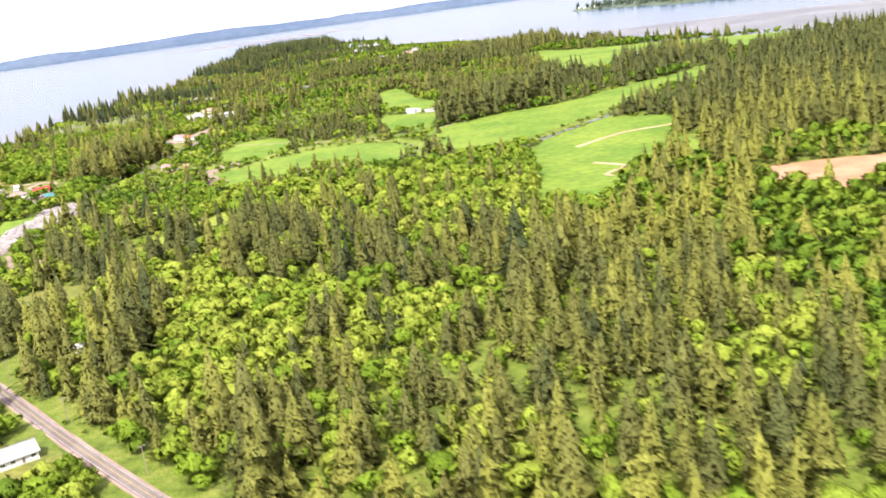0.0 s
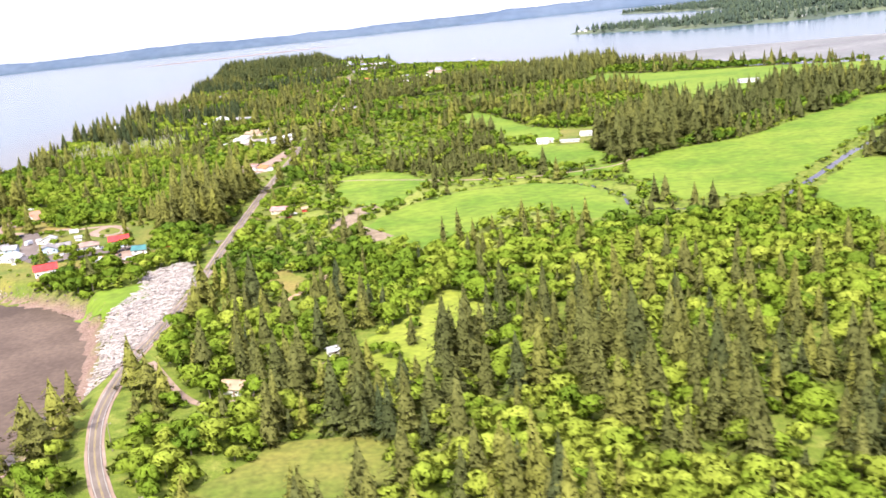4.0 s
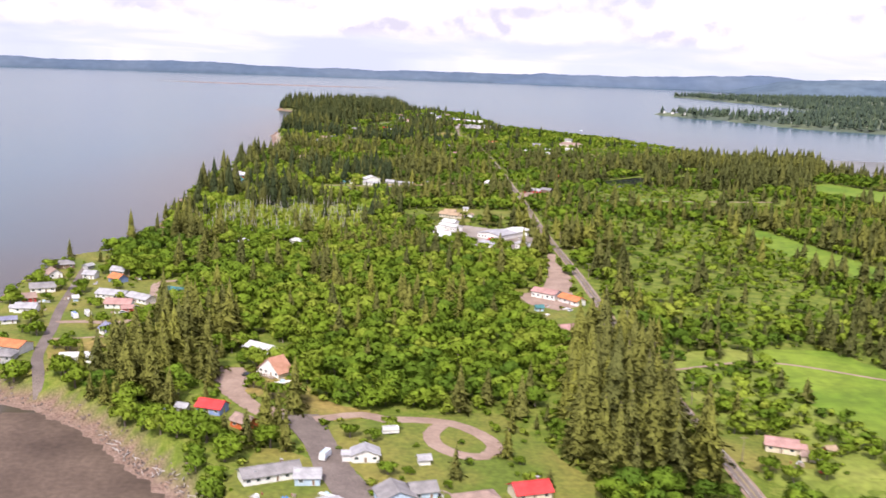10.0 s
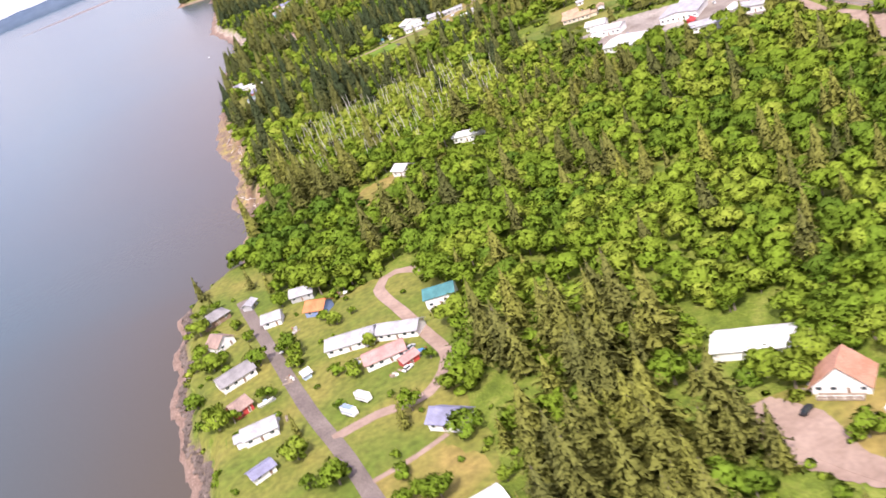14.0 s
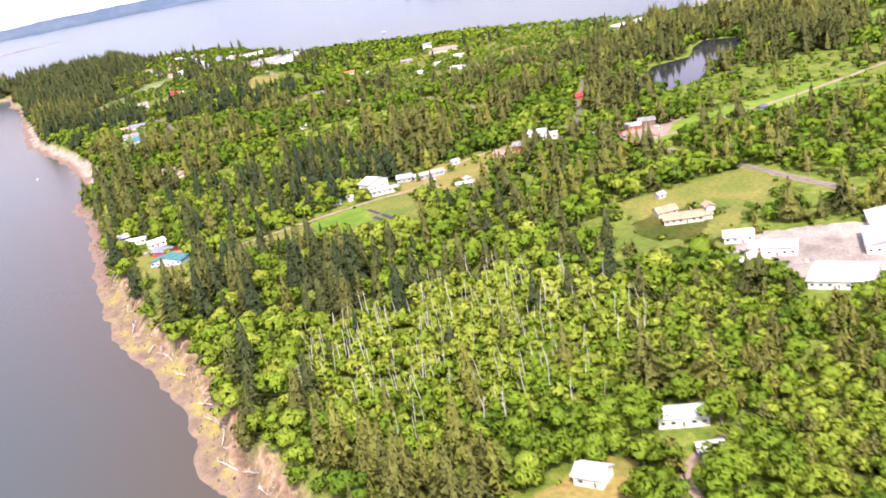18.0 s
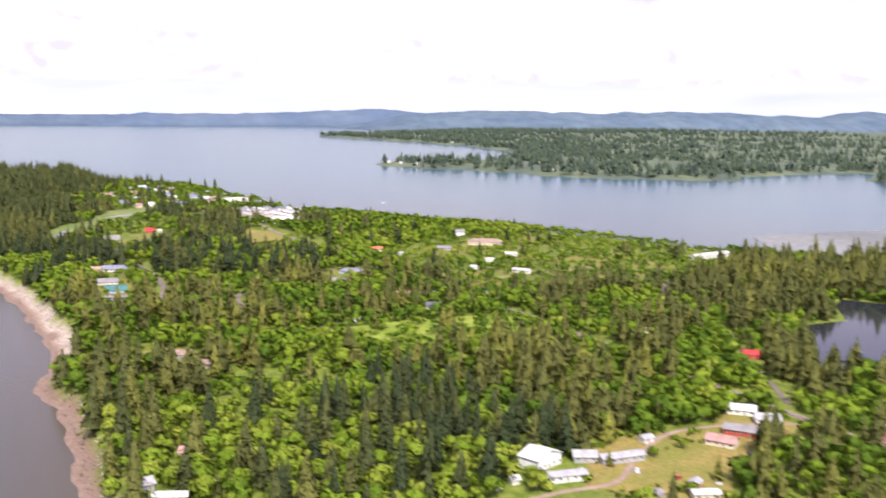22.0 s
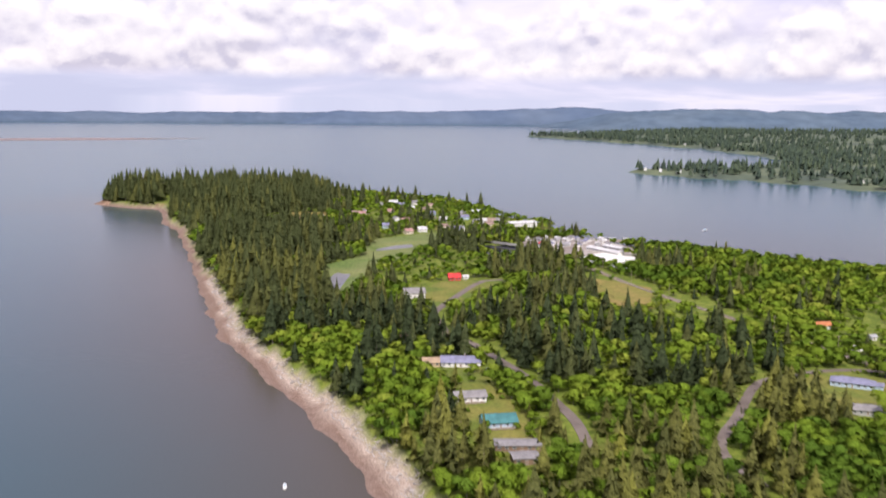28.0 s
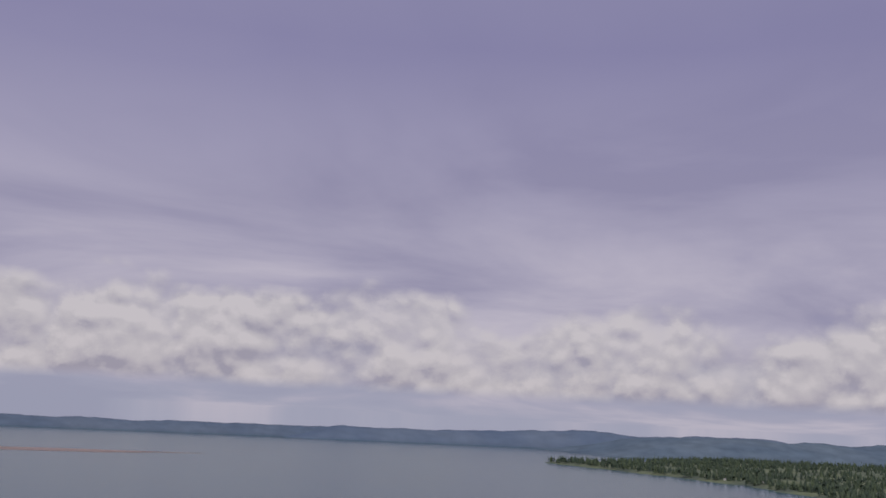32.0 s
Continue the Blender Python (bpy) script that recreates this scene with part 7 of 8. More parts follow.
SNAG_TRUNKS = [tube_mesh("trunk", (0, 0, -0.03), (0.02 * k, 0.015, 1.0), 0.015, 0.005, 6, PALE_BARK) for k in (-1, 0, 1)]
SNAG_LIMBS = [tube_mesh("branch", (0, 0, 0), (0.05 + 0.03 * k, 0, 0.07 + 0.02 * k), 0.004, 0.0015, 4, PALE_BARK) for k in range(3)]
sr = random.Random(33)
for px, py in sample(5, 230, -298, -213, 719, 806, lambda a_, b_: inside(SNAGS, a_, b_)):
    ob = new("dead_tree")
    h_ = sr.uniform(4.8, 8.2)
    ob.matrix_world = pose(px, py, gz(px, py) - 0.1, sr.uniform(-10, 10), sr.uniform(-10, 10), sr.uniform(0, 360)) @ Matrix.Diagonal((h_, h_, h_, 1))
    tagged(ob, "bare pale dead trunk standing in green thicket", "dead tree", "dead trunks in the swampy wood")
    new("trunk", sr.choice(SNAG_TRUNKS)).parent = ob
    for k in range(3):
        br = new("branch", sr.choice(SNAG_LIMBS))
        br.parent = ob
        br.matrix_basis = pose(0, 0, sr.uniform(0.45, 0.9), 0, 0, sr.uniform(0, 360))

# ---- driftwood, stones ----
def log_mesh(seed):
    r = random.Random(seed)
    bm = bmesh.new()
    tube(bm, (-0.5, 0, 0), (0.0, r.uniform(-0.03, 0.03), 0.01), 0.05, 0.045, 6)
    tube(bm, (0.0, r.uniform(-0.02, 0.02), 0.01), (0.5, 0, 0), 0.045, 0.03, 6)
    me_ = bpy.data.meshes.new("log")
    bm.to_mesh(me_)
    bm.free()
    me_.materials.append(DRIFT)
    return me_


def rock_mesh(seed):
    bm = bmesh.new()
    bmesh.ops.create_icosphere(bm, subdivisions=1, radius=0.5)
    r = random.Random(seed)
    for v_ in bm.verts:
        v_.co *= r.uniform(0.72, 1.15)
        v_.co.z *= 0.7
    me_ = bpy.data.meshes.new("stone")
    bm.to_mesh(me_)
    bm.free()
    me_.materials.append(STONE)
    return me_


LOGS, ROCKS = [log_mesh(k) for k in range(5)], [rock_mesh(k) for k in range(5)]


def scatter_joined(name, protos, spots, material, label, category):
    """spots: x, y, z, length, thickness, yaw, tilt; all joined into one mesh."""
    VV, FF, base = [], [], 0
    for k, (px, py, pz, L, T, yaw, tilt) in enumerate(spots):
        me_ = protos[k % len(protos)]
        me_.calc_loop_triangles()
        v_ = np.array([q.co[:] for q in me_.vertices])
        f_ = np.array([t_.vertices[:] for t_ in me_.loop_triangles])
        m_ = np.array(pose(px, py, pz, 0, tilt, yaw) @ Matrix.Diagonal((L, T, T, 1)))
        VV.append(v_ @ m_[:3, :3].T + m_[:3, 3])
        FF.append(f_ + base)
        base += len(v_)
    return tagged(new(name, mesh_from(name, np.concatenate(VV), np.concatenate(FF), [material])), label, category, kind="stuff")


dr = random.Random(12)
bank = np.array(DRIFT_BANK, float)
spots = []
road_bit = main_line[(main_line[:, 1] > 300) & (main_line[:, 1] < 450)]
for px, py in sample(6, 1500, -176, -150, 320, 430, lambda a_, b_: inside(bank, a_, b_) & (line_dist(road_bit, a_, b_) > 2.4)):
    spots.append((px, py, gz(px, py) + dr.uniform(0.05, 0.5), dr.uniform(1.2, 4.5), dr.uniform(1.8, 4.0), dr.gauss(75, 40), dr.uniform(-8, 8)))
pile = thing("driftwood_pile", -160, 375, 2.0, 0, "jumbled bleached driftwood logs filling the head of the cove", "driftwood")
for k, (px, py, pz, L, T, yaw, tilt) in enumerate(spots[:230]):
    ob = new("log", LOGS[k % 5])
    ob.parent = pile
    ob.matrix_basis = pile.matrix_world.inverted() @ pose(px, py, pz, 0, tilt, yaw) @ Matrix.Diagonal((L, T, T, 1))
scatter_joined("driftwood", LOGS, spots[230:], DRIFT, "bleached driftwood logs heaped beside the road", "driftwood")
tagged(drape("drift_bed", DRIFT_BANK, mat("drift_litter", (0.20, 0.17, 0.15), (0.31, 0.27, 0.24), 0.3, 2.5, 0.95, 0.4), 0.06, 1.6, 0.6), "grey bed of wood litter under driftwood", "driftwood")
spots = []
for px, py in sample(7, 900, -322, -278, 735, 1465, lambda a_, b_: (lambda d_: (d_ > 3.0) & (d_ < np.where(b_ > 1065, 7.5, 5.0)) & ((b_ > 1065) | (np.sin(a_ * 37) > 0.3)))(shore_dist(a_, b_))):
    spots.append((px, py, gz(px, py) + 0.12, dr.uniform(1.0, 4.0), dr.uniform(1.5, 3.5), 90 + dr.gauss(0, 28), dr.uniform(-4, 4)))
scatter_joined("beach_driftwood", LOGS, spots, DRIFT, "line of bleached driftwood logs along the beach", "driftwood")
for py, L, yaw in ((783, 7, 112), (792, 6, 130), (842, 7, 60), (760, 6, 110), (862, 6, 75), (745, 5, 100), (815, 6, 120), (830, 5, 95), (774, 6, 70), (800, 5, 85), (751, 6, 135), (880, 5, 80)):
    px = -325.0
    while shore_dist(px, py) < 2.8:
        px += 0.5
    bm = bmesh.new()
    tube(bm, (-L / 2, 0, 0), (L / 2, 0, 0.3), 0.17, 0.07, 7)
    ft = part("fallen_tree", bm, DRIFT)
    ft.matrix_world = pose(px, py, gz(px, py) + 0.3, 0, 0, yaw)
    tagged(ft, "bleached fallen tree on the strand below the bluff", "fallen tree")
    bm = bmesh.new()
    for k in range(6):
        xx = L * (0.05 + 0.07 * k)
        tube(bm, (xx, 0, 0.15), (xx + 0.8, dr.uniform(-1, 1), dr.uniform(0.5, 1.2)), 0.07, 0.02, 5)
    part("branches", bm, DRIFT, ft)
spots = []
for px, py in sample(8, 1500, -342, -290, 540, 692, lambda a_, b_: (lambda d_: (d_ > -0.6) & (d_ < 1.7))(shore_dist(a_, b_))):
    s_ = dr.uniform(0.5, 1.5)
    spots.append((px, py, gz(px, py) + 0.1, s_, s_ * dr.uniform(0.7, 1.1), dr.uniform(0, 360), dr.uniform(-20, 20)))
bankment = thing("riprap_bank", -333, 620, 0.5, 0, "bank of dark rough boulders along the shore lawns", "boulders")
for k, (px, py, pz, L, T, yaw, tilt) in enumerate(spots[:230]):
    ob = new("stone", ROCKS[k % 5])
    ob.parent = bankment
    ob.matrix_basis = bankment.matrix_world.inverted() @ pose(px, py, pz, 0, tilt, yaw) @ Matrix.Diagonal((L, T, T, 1))
scatter_joined("shore_boulders", ROCKS, spots[230:], STONE, "rough dark boulders along the waterline", "boulders")
spots = []
for px, py in sample(9, 900, -330, -165, 380, 1065, lambda a_, b_: (lambda d_: (d_ > -0.8) & (d_ < 5) & ((b_ < 545) | (b_ > 715)))(shore_dist(a_, b_))):
    s_ = dr.uniform(0.3, 1.0)
    spots.append((px, py, gz(px, py) + 0.05, s_, s_ * dr.uniform(0.7, 1.1), dr.uniform(0, 360), dr.uniform(-20, 20)))
scatter_joined("beach_stones", ROCKS, spots, STONE, "scattered stones on the muddy strand", "stones")


# ---- vehicles, boats, poles ----
def car(px, py, yaw, rgb, name="car", label="parked car", s=1.0):
    ob = thing(name, px, py, gz(px, py) + 0.17, yaw, label, name, "")
    body = paint("car_" + "_".join(str(round(c * 100)) for c in rgb), rgb, 0.3)
    bm = bmesh.new()
    box(bm, -1.15 * s, -0.46 * s, 0.16 * s, 1.15 * s, 0.46 * s, 0.42 * s, 0.04)
    part("body", bm, body, ob)
    cab = part("cabin", boxed(-0.75 * s, -0.42 * s, 0.42 * s, 0.45 * s, 0.42 * s, 0.72 * s, 0.1 * s), GLASS, ob)
    part("cabin_roof", boxed(-0.64 * s, -0.31 * s, 0.72 * s, 0.34 * s, 0.31 * s, 0.75 * s), body, cab)
    for wx_ in (-0.72, 0.72):
        for wy_ in (-0.44, 0.44):
            bm = bmesh.new()
            tube(bm, (wx_ * s, (wy_ - 0.05) * s, 0.17 * s), (wx_ * s, (wy_ + 0.05) * s, 0.17 * s), 0.17 * s, 0.17 * s, 10)
            part("wheel", bm, RUBBER, ob)
    return ob


def boat(px, py, yaw, L, label, on_land=True):
    ob = thing("boat", px, py, (gz(px, py) + 0.35) if on_land else 0.1, yaw, label, "boat")
    bm = bmesh.new()
    w_ = L * 0.16
    prof = ((-0.5, 0.85, 0.0), (0.0, 1.0, 0.0), (0.3, 0.75, 0.02), (0.5, 0.02, 0.08))
    lo = [[bm.verts.new((L * u, sgn * w_ * v_ * 0.6, L * (-0.06 + q))) for u, v_, q in prof] for sgn in (-1, 1)]
    hi = [[bm.verts.new((L * u, sgn * w_ * v_, L * (0.06 + q))) for u, v_, q in prof] for sgn in (-1, 1)]
    for k in range(3):
        bm.faces.new((lo[0][k], lo[0][k + 1], hi[0][k + 1], hi[0][k]))
        bm.faces.new((hi[1][k], hi[1][k + 1], lo[1][k + 1], lo[1][k]))
        bm.faces.new((lo[1][k], lo[1][k + 1], lo[0][k + 1], lo[0][k]))
        bm.faces.new((hi[0][k], hi[0][k + 1], hi[1][k + 1], hi[1][k]))
    bm.faces.new((lo[0][0], hi[0][0], hi[1][0], lo[1][0]))
    part("hull", bm, WHITE, ob)
    part("cabin", boxed(-0.15 * L, -w_ * 0.55, 0.06 * L, 0.12 * L, w_ * 0.55, 0.2 * L, 0.03 * L), PALEBLUE, ob)
    if on_land:
        part("trailer", boxed(-0.4 * L, -w_ * 0.7, -0.36, 0.55 * L, w_ * 0.7, -0.07 * L), METAL, ob)
    return ob


def camper(px, py, yaw, label, stripe):
    ob = thing("camper", px, py, gz(px, py) + 0.15, yaw, label, "camper")
    bm = boxed(-1.7, -0.65, 0.25, 1.7, 0.65, 1.55, 0.05)
    part("body", bm, WHITE, ob)
    part("stripe", boxed(-1.62, -0.68, 0.7, 1.62, 0.68, 0.9), stripe, ob)
    part("roof_cover", boxed(-1.5, -0.5, 1.55, 1.2, 0.5, 1.62), stripe, ob)
    for wx_ in (-0.3, 0.3):
        for wy_ in (-0.66, 0.66):
            bm = bmesh.new()
            tube(bm, (wx_, wy_ - 0.05, 0.2), (wx_, wy_ + 0.05, 0.2), 0.2, 0.2, 10)
            part("wheel", bm, RUBBER, ob)
    return ob


COLS = {"white": (0.75, 0.75, 0.74), "black": (0.03, 0.03, 0.035), "red": (0.5, 0.04, 0.04), "silver": (0.45, 0.46, 0.48), "blue": (0.08, 0.15, 0.4)}
for px, py, yaw, col in ((-236, 506, 60, "black"), (-205, 462, 10, "white"), (-194.5, 464, 80, "silver"), (-193, 461.5, 85, "black"), (-184.5, 448.5, 95, "black"), (-172.5, 451.5, 0, "white"),
                         (-247.6, 537, 30, "black"), (-177, 446, 90, "white"), (-171, 479, 80, "red"), (-130, 480, 10, "red"), (-154, 606, 50, "white"), (-150, 625, 80, "silver"), (-311, 625, 75, "white"),
                         (-288, 601, 40, "silver"), (-290, 594, 30, "white"), (-150, 700, 80, "white"), (-147, 712, 75, "silver"), (-146, 720, 75, "red"), (-150, 735, 75, "white"), (-212, 925, 20, "white"),
                         (-190, 900, 20, "red"), (-187, 897, 30, "white"), (-150, 905, 40, "silver"), (-110, 885, 20, "white"), (-306, 560, 60, "silver"), (-247, 1168, 70, "white"), (-240, 1244, 30, "silver"),
                         (-146, 1170, 40, "white"), (-95, 1500, 30, "white"), (-100, 1512, 40, "silver"), (-118, 1500, 10, "blue"), (-90, 1470, 60, "white"), (14, 594, 10, "black"), (18, 592, 10, "white"), (22, 589, 10, "black"), (-122, 895, 0, "red")):
    car(px, py, yaw, COLS[col], "car", col + " car parked on the yard")
boat(-238.5, 531, 20, 4.6, "white motor boat on a trailer")
boat(-186.5, 461.5, 10, 3.4, "white boat beside a red-roofed house")
boat(-226, 470, -30, 3.2, "small white boat on a lawn")
boat(-316, 606, 10, 3.4, "white boat beside a red cottage")
boat(-262, 512, 40, 3.6, "white boat beside a blue house")
boat(-104, 1492, 40, 7, "white fishing boat at the plant")
boat(-72, 1492, 200, 8, "white fishing boat beside the wharf", False)
boat(-60, 1500, 160, 8, "white fishing boat beside the wharf", False)
boat(60, 1560, 30, 6, "small white boat on the open bay", False)
boat(-318, 1180, 80, 3, "small white boat off the beach", False)
camper(-302, 588, -60, "white camper with a blue cover", BLUE)
camper(-299, 590.6, -60, "white camper with grey trim", GREY)
camper(-227, 487, 70, "white camper beside the lane", PALEBLUE)
camper(-214, 500, 10, "white camper on a gravel lot", GREY)

step_len = np.cumsum(np.r_[0, np.linalg.norm(np.diff(main_line, axis=0), axis=1)])
pole_proto = None
for dist in np.arange(60, 1460, 34):
    px, py = np.interp(dist, step_len, main_line[:, 0]), np.interp(dist, step_len, main_line[:, 1])
    k = min(np.searchsorted(step_len, dist), len(main_line) - 2)
    t_ = main_line[k + 1] - main_line[k]
    t_ = t_ / np.linalg.norm(t_)
    px, py = px + t_[1] * 3.0, py - t_[0] * 3.0
    m_ = pose(px, py, gz(px, py) - 0.1, 0, 0, math.degrees(math.atan2(t_[1], t_[0])))
    if pole_proto is None:
        pole_proto = thing("utility_pole", 0, 0, 0, 0, "weathered wooden utility pole beside the road", "utility pole", "poles along the road")
        bm = bmesh.new()
        tube(bm, (0, 0, -0.3), (0, 0, 5.6), 0.10, 0.06, 7)
        part("pole", bm, TIMBER, pole_proto)
        arm = part("crossarm", boxed(-0.04, -0.65, 5.2, 0.04, 0.65, 5.3), TIMBER, pole_proto)
        for q in (-0.55, 0.0, 0.55):
            part("insulator", boxed(-0.03, q - 0.03, 5.3, 0.03, q + 0.03, 5.42), GREY, arm)
        pole_proto.matrix_world = m_
    else:
        copy_thing(pole_proto, m_)

# piles of odds and ends on the yards: crates, a drum, planks and a tarpaulin
TARP_B, TARP_W, DRUM_P = paint("tarp_blue", (0.06, 0.22, 0.52), 0.5), paint("tarp_white", (0.66, 0.66, 0.64), 0.6), paint("drum_rust", (0.30, 0.12, 0.07), 0.6)
jr = random.Random(77)
for px, py in ((-231, 466), (-229, 463), (-226, 466), (-233, 469), (-238, 470), (-222, 455), (-228, 454), (-205.5, 471), (-198, 461), (-187, 444), (-183, 441), (-184, 434), (-179, 441), (-190, 437), (-192, 461),
               (-201, 434), (-208, 461), (-259, 508), (-247, 508), (-244, 541), (-292, 594), (-287, 598), (-298, 606), (-311, 611), (-314, 597), (-303, 640), (-296, 640), (-308, 632), (-289, 575),
               (-155, 608), (-160, 612), (-163, 600), (-152, 628), (-160, 631), (-134, 484), (-128, 487), (-168, 722), (-163, 726), (-173, 728), (-150, 716), (-178, 745), (-207, 915), (-213, 912), (-196, 908),
               (-192, 890), (-184, 893), (-146, 915), (-160, 905), (-133, 922), (-108, 889), (-295, 906), (-299, 922), (-303, 934)):
    pile_ = thing("yard_clutter", px, py, gz(px, py) + 0.14, jr.uniform(0, 360), "small heap of crates, planks and a tarpaulin on a yard", "clutter", "clutter on the yards")
    for k in range(jr.randint(1, 3)):
        cx_, cy_, cs_ = jr.uniform(-0.9, 0.9), jr.uniform(-0.9, 0.9), jr.uniform(0.3, 0.55)
        part("crate", boxed(cx_, cy_, -0.05, cx_ + cs_ * 1.4, cy_ + cs_, cs_, 0.02), jr.choice((TIMBER, WHITE, GREY, TIMBER)), pile_)
    bm = bmesh.new()
    tx_, ty_ = jr.uniform(-1.2, 0.6), jr.uniform(-1.2, 0.6)
    top_ = [[bm.verts.new((tx_ + 0.35 * i, ty_ + 0.35 * j, -0.06 if i in (0, 4) or j in (0, 3) else 0.32 + jr.uniform(-0.1, 0.12))) for j in range(4)] for i in range(5)]
    for i in range(4):
        for j in range(3):
            bm.faces.new((top_[i][j], top_[i + 1][j], top_[i + 1][j + 1], top_[i][j + 1]))
    part("tarpaulin", bm, jr.choice((TARP_B, TARP_W, TARP_W, GREY)), pile_)
    bm = bmesh.new()
    dx_, dy_ = jr.uniform(-1, 1), jr.uniform(0.7, 1.3)
    tube(bm, (dx_, dy_, -0.05), (dx_, dy_, 0.45), 0.17, 0.17, 9)
    part("drum", bm, jr.choice((DRUM_P, BLUE, TARP_W)), pile_)
    bm = bmesh.new()
    for k in range(3):
        box(bm, -1.1 + 0.05 * k, -1.3 + 0.16 * k, -0.03, 1.0 + 0.06 * k, -1.18 + 0.16 * k, 0.06 + 0.05 * (k % 2))
    part("planks", bm, TIMBER, pile_)

# dark beds beside the long field
for cx_, cy_ in ((-227.3, 890.5), (-229.6, 880), (-226.6, 880)):
    bd = thing("garden_bed", cx_, cy_, gz(cx_, cy_) + 0.15, 4, "long dark covered planting bed on a field", "garden bed", "planting beds")
    part("frame", boxed(-0.75, -4.6, -0.2, 0.75, 4.6, 0.18), TIMBER, bd)
    part("cover", boxed(-0.65, -4.5, 0.18, 0.65, 4.5, 0.24), mat("black_cover", (0.025, 0.025, 0.03), (0.05, 0.05, 0.055), 1, 5, 0.7), bd)

# shell heaps and wharf of the two plants
for cx_, cy_, r_ in ((-184, 756, 4), (-176, 761, 3), (-150, 722, 3.2), (-146, 744, 2.6), (-92, 1424, 2.6), (-84, 1418, 3), (-60, 1456, 3), (-95, 1436, 2.2)):
    bm = bmesh.new()
    bmesh.ops.create_cone(bm, segments=18, radius1=r_, radius2=r_ * 0.18, depth=r_ * 0.45, cap_ends=True)
    bmesh.ops.subdivide_edges(bm, edges=bm.edges, cuts=1)
    for v_ in bm.verts:
        v_.co += Vector((noise.noise(v_.co * 0.9), noise.noise(v_.co * 0.9 + Vector((5, 0, 0))), noise.noise(v_.co * 0.9 + Vector((0, 5, 0))) * 0.6)) * r_ * 0.16
    hp = part("shell_mound", bm, SHELL)
    hp.matrix_world = pose(cx_, cy_, gz(cx_, cy_) + r_ * 0.2)
    tagged(hp, "white heap of oyster shells in a yard", "shell heap", "shell heaps")
wh = thing("wharf", -46, 1506, 0, -14, "timber wharf on piles at the seafood plant", "wharf")
part("deck", boxed(-14, -4.5, 3.3, 16, 4.5, 3.6), TIMBER, wh)
for k in range(9):
    for sgn in (-1, 1):
        bm = bmesh.new()
        tube(bm, (-13 + 3.5 * k, 4.2 * sgn, -2), (-13 + 3.5 * k, 4.2 * sgn, 4.1), 0.2, 0.18, 7)
        part("pile", bm, BARK, wh)
for dx_, dy_, w_ in ((-46, 1507, 5.0), (-38, 1504, 3.6)):
    hut = thing("wharf_shed", dx_, dy_, 3.6, -14, "pale shed on a timber wharf", "shed", "wharf sheds")
    part("wall", boxed(-w_ / 2, -1.5, 0, w_ / 2, 1.5, 1.5), WHITE, hut)
    bm = bmesh.new()
    vs_ = [bm.verts.new(p_) for p_ in ((-w_ / 2 - 0.2, -1.8, 1.4), (w_ / 2 + 0.2, -1.8, 1.4), (w_ / 2 + 0.2, 0, 2.1), (-w_ / 2 - 0.2, 0, 2.1), (w_ / 2 + 0.2, 1.8, 1.4), (-w_ / 2 - 0.2, 1.8, 1.4))]
    for f_ in ((0, 1, 2, 3), (3, 2, 4, 5), (0, 5, 4, 1), (0, 3, 5), (1, 4, 2)):
        bm.faces.new([vs_[i] for i in f_])
    part("roof", bm, R_LIGHT, hut)
# the road bridge over the slough
bx_, by_ = -121.5, 1500.5
span = thing("road_bridge", bx_, by_, 0, math.degrees(math.atan2(33, -19)), "grey concrete road bridge over a slough", "bridge")
part("deck", boxed(-20, -1.7, 4.75, 20, 1.7, 5.1), mat("bridge_concrete", (0.24, 0.235, 0.225), (0.32, 0.31, 0.30), 0.3, 3, 0.9), span)
for sgn in (-1, 1):
    part("parapet", boxed(-20, 1.5 * sgn - 0.12, 5.1, 20, 1.5 * sgn + 0.12, 5.6), MATS["bridge_concrete"], span)
    part("abutment", boxed(19.2 * sgn - 0.8, -1.6, 3.6, 19.2 * sgn + 0.8, 1.6, 4.75), MATS["bridge_concrete"], span)
for k in range(4):
    bm = bmesh.new()
    for sgn in (-1, 1):
        tube(bm, (-12 + 8 * k, 1.1 * sgn, 2.6), (-12 + 8 * k, 1.1 * sgn, 4.75), 0.25, 0.25, 8)
    part("pier", bm, MATS["bridge_concrete"], span)

# mud flats with tidal channels on the east side
bm = bmesh.new()
flat = [(150, 1170), (215, 1080), (250, 960), (330, 880), (480, 830), (760, 800), (760, 1010), (600, 1110), (420, 1180), (300, 1230), (200, 1240)]
bm.faces.new([bm.verts.new((px, py, 0.05)) for px, py in flat])
bmesh.ops.triangulate(bm, faces=bm.faces)
tagged(part("mudflat", bm, mat("wet_mudflat", (0.145, 0.148, 0.136), (0.205, 0.205, 0.19), 0.012, 0.15, 0.55, 0.05, spec=0.3)), "wide wet grey mudflat at low tide", "mudflat", kind="structure")
cr = random.Random(3)
for k in range(9):
    px, py, an = cr.uniform(230, 640), cr.uniform(900, 1080), cr.uniform(0.2, 1.2)
    pts = []
    for q in range(9):
        pts.append((px, py))
        an += cr.uniform(-0.9, 0.9)
        px, py = px + 16 * math.cos(an), py + 12 * math.sin(an)
    ln = smooth_line(pts, 2.5)
    v, q = ribbon(ln, cr.uniform(2.0, 5.0), 0.1, wobble=0.4, z=0.0)
    n_ = len(ln)
    tagged(new("tidal_channel", mesh_from("tidal_channel", v[n_:3 * n_], np.stack([np.arange(n_ - 1), np.arange(n_ - 1) + n_, np.arange(n_ - 1) + n_ + 1, np.arange(n_ - 1) + 1], 1), [mat("dark_channel_mud", (0.075, 0.06, 0.058), (0.11, 0.09, 0.085), 0.2, 1, 0.4, 0)])), "dark winding tidal channel in mud", "channel", kind="structure")
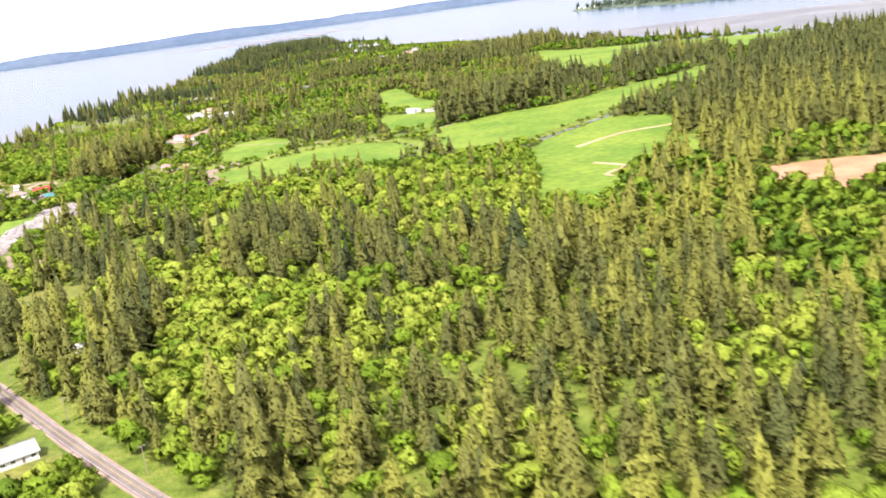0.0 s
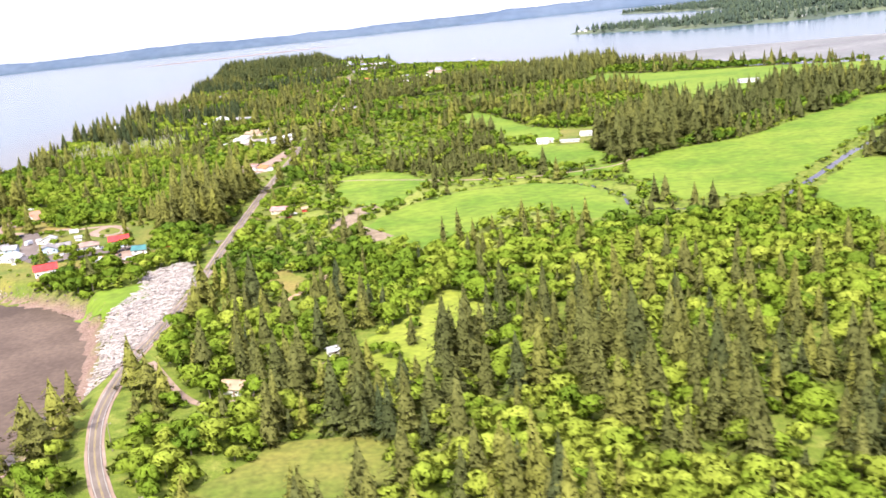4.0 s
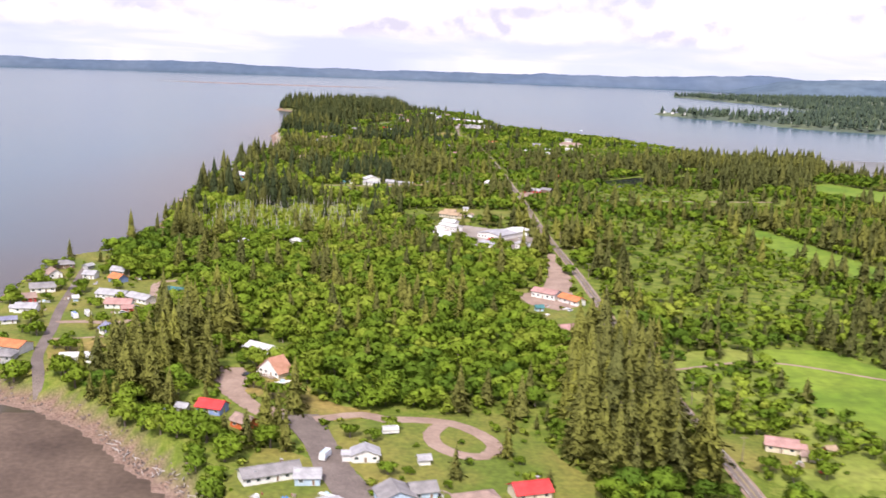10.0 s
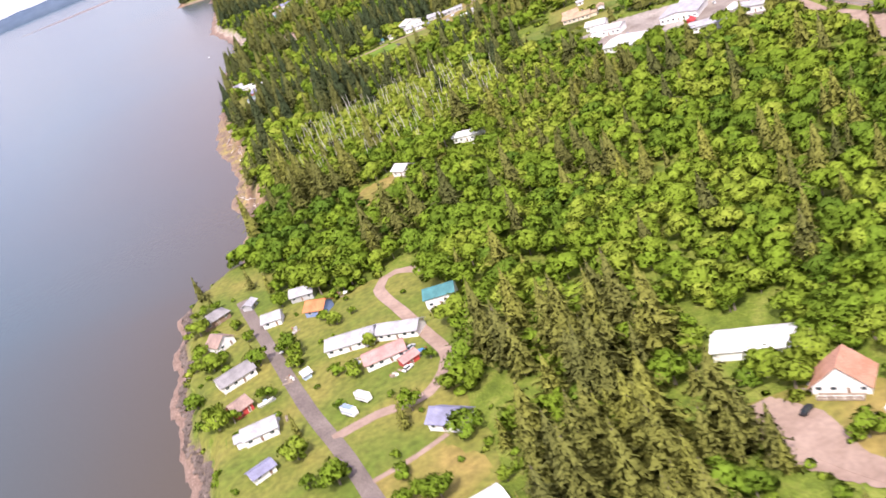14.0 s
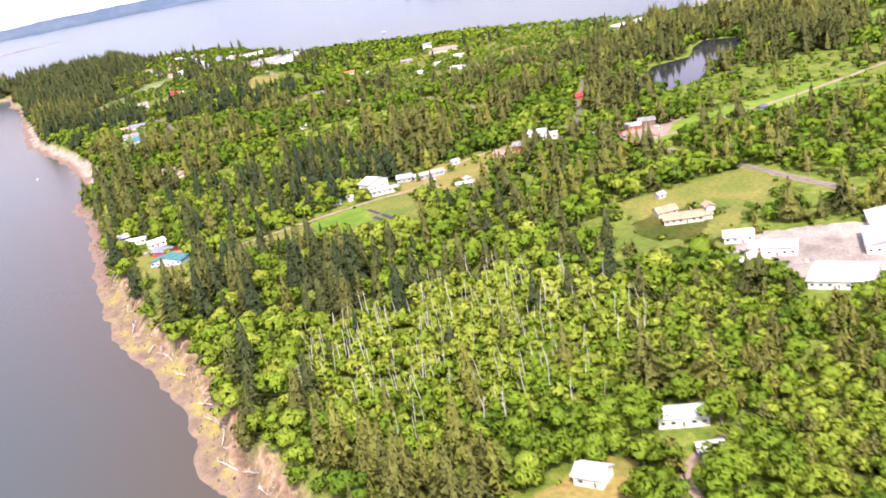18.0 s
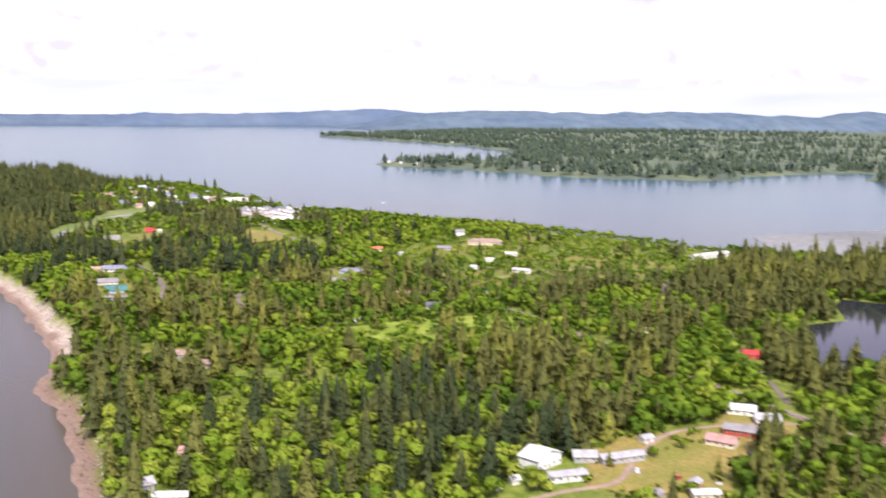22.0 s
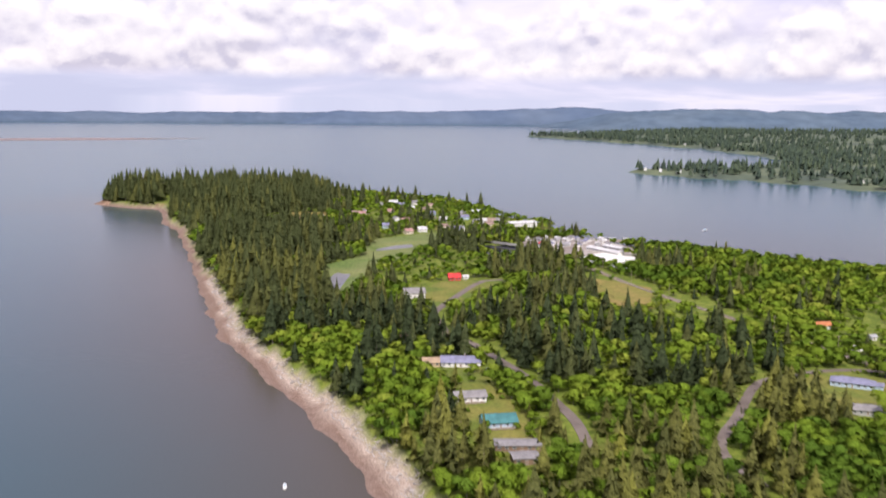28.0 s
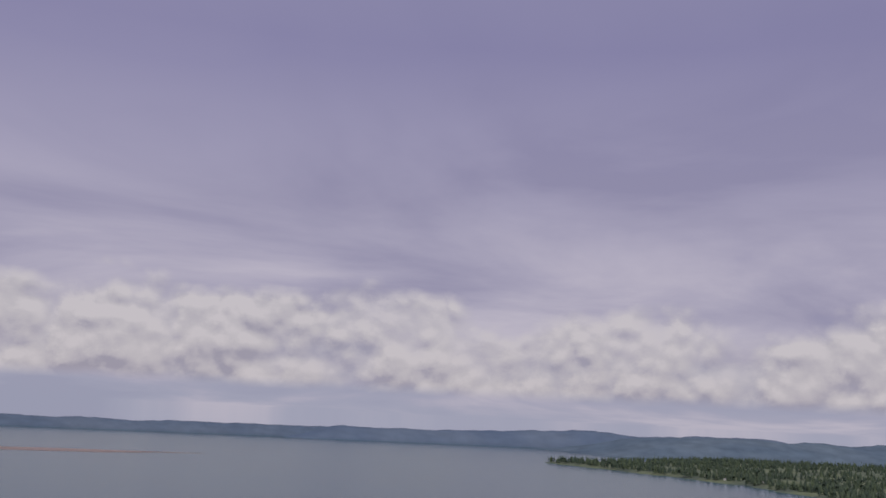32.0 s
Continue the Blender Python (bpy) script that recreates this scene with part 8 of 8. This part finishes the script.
# white houses on the far shore
for fx_, fy_ in ((331, 2085), (338, 2060), (352, 2040), (470, 1850), (610, 1690), (880, 2700), (840, 2760), (1150, 2500), (860, 1560), (890, 1545), (1240, 1700), (1300, 1720)):
    fz_ = float(far_z(np.array([fx_]), np.array([fy_]))[0][0])
    ob = thing("far_house", fx_, fy_, max(fz_, 2.5), cr.uniform(0, 90), "pale house on the far wooded shore", "house", "houses on the far shore")
    part("wall", gable_body(5.5, 4, 2.2, 1.5), WHITE, ob)
    part("roof", roof_mesh(5.5, 4, 2.2, 1.5, True, False, 0.4, 0.2), R_LIGHT, ob)

# bare mud on the floor of the cove at low water
COVE = [(-166, 300), (-168, 335), (-174, 370), (-187, 401), (-200, 420), (-216, 432), (-226, 442), (-239, 460), (-249, 478), (-264, 499), (-276, 515), (-290, 528), (-302, 522), (-296, 480), (-284, 430), (-268, 370), (-250, 310), (-215, 285), (-185, 280)]
cx_, cy_ = [v_.ravel() for v_ in np.meshgrid(np.arange(-304, -164, 1.25), np.arange(280, 530, 1.25))]
n_ = len(np.arange(-304, -164, 1.25))
ii, jj = np.meshgrid(np.arange(n_ - 1), np.arange(len(cx_) // n_ - 1))
a = (jj * n_ + ii).ravel()
quads = np.stack([a, a + 1, a + 1 + n_, a + n_], 1)
keep = inside(COVE, cx_ + 5 * wave(cx_, cy_, 17, 2), cy_ + 5 * wave(cx_, cy_, 17, 4))
quads = quads[keep[quads].all(1)]
used, inv = np.unique(quads, return_inverse=True)
cz_ = 0.07 + 0.0 * cx_
tagged(new("mudflat", mesh_from("mudflat", np.stack([cx_, cy_, cz_], 1)[used], inv.reshape(quads.shape), [mat("cove_mud", (0.072, 0.050, 0.036), (0.132, 0.094, 0.068), 0.045, 0.7, 0.75, 0.1, spec=0.25, detail=0.22)], smooth=True)), "brown bare mud on the floor of a cove", "mudflat", kind="structure")
spots = []
for px, py in sample(31, 120, -275, -215, 424, 512, lambda a_, b_: (lambda d_: (d_ > 0.2) & (d_ < 2.6))(shore_dist(a_, b_))):
    spots.append((px, py, gz(px, py) + 0.1, dr.uniform(0.8, 3.0), dr.uniform(1.2, 3.0), 120 + dr.gauss(0, 30), dr.uniform(-5, 5)))
scatter_joined("cove_driftwood", LOGS, spots, DRIFT, "bleached driftwood logs strewn along the cove", "driftwood")
spots = []
for px, py in sample(32, 260, -275, -215, 424, 512, lambda a_, b_: (lambda d_: (d_ > -0.5) & (d_ < 2.0))(shore_dist(a_, b_))):
    s_ = dr.uniform(0.3, 0.9)
    spots.append((px, py, gz(px, py) + 0.08, s_, s_ * dr.uniform(0.7, 1.1), dr.uniform(0, 360), dr.uniform(-20, 20)))
scatter_joined("cove_stones", ROCKS, spots, STONE, "dark stones at the foot of the cove bank", "stones")
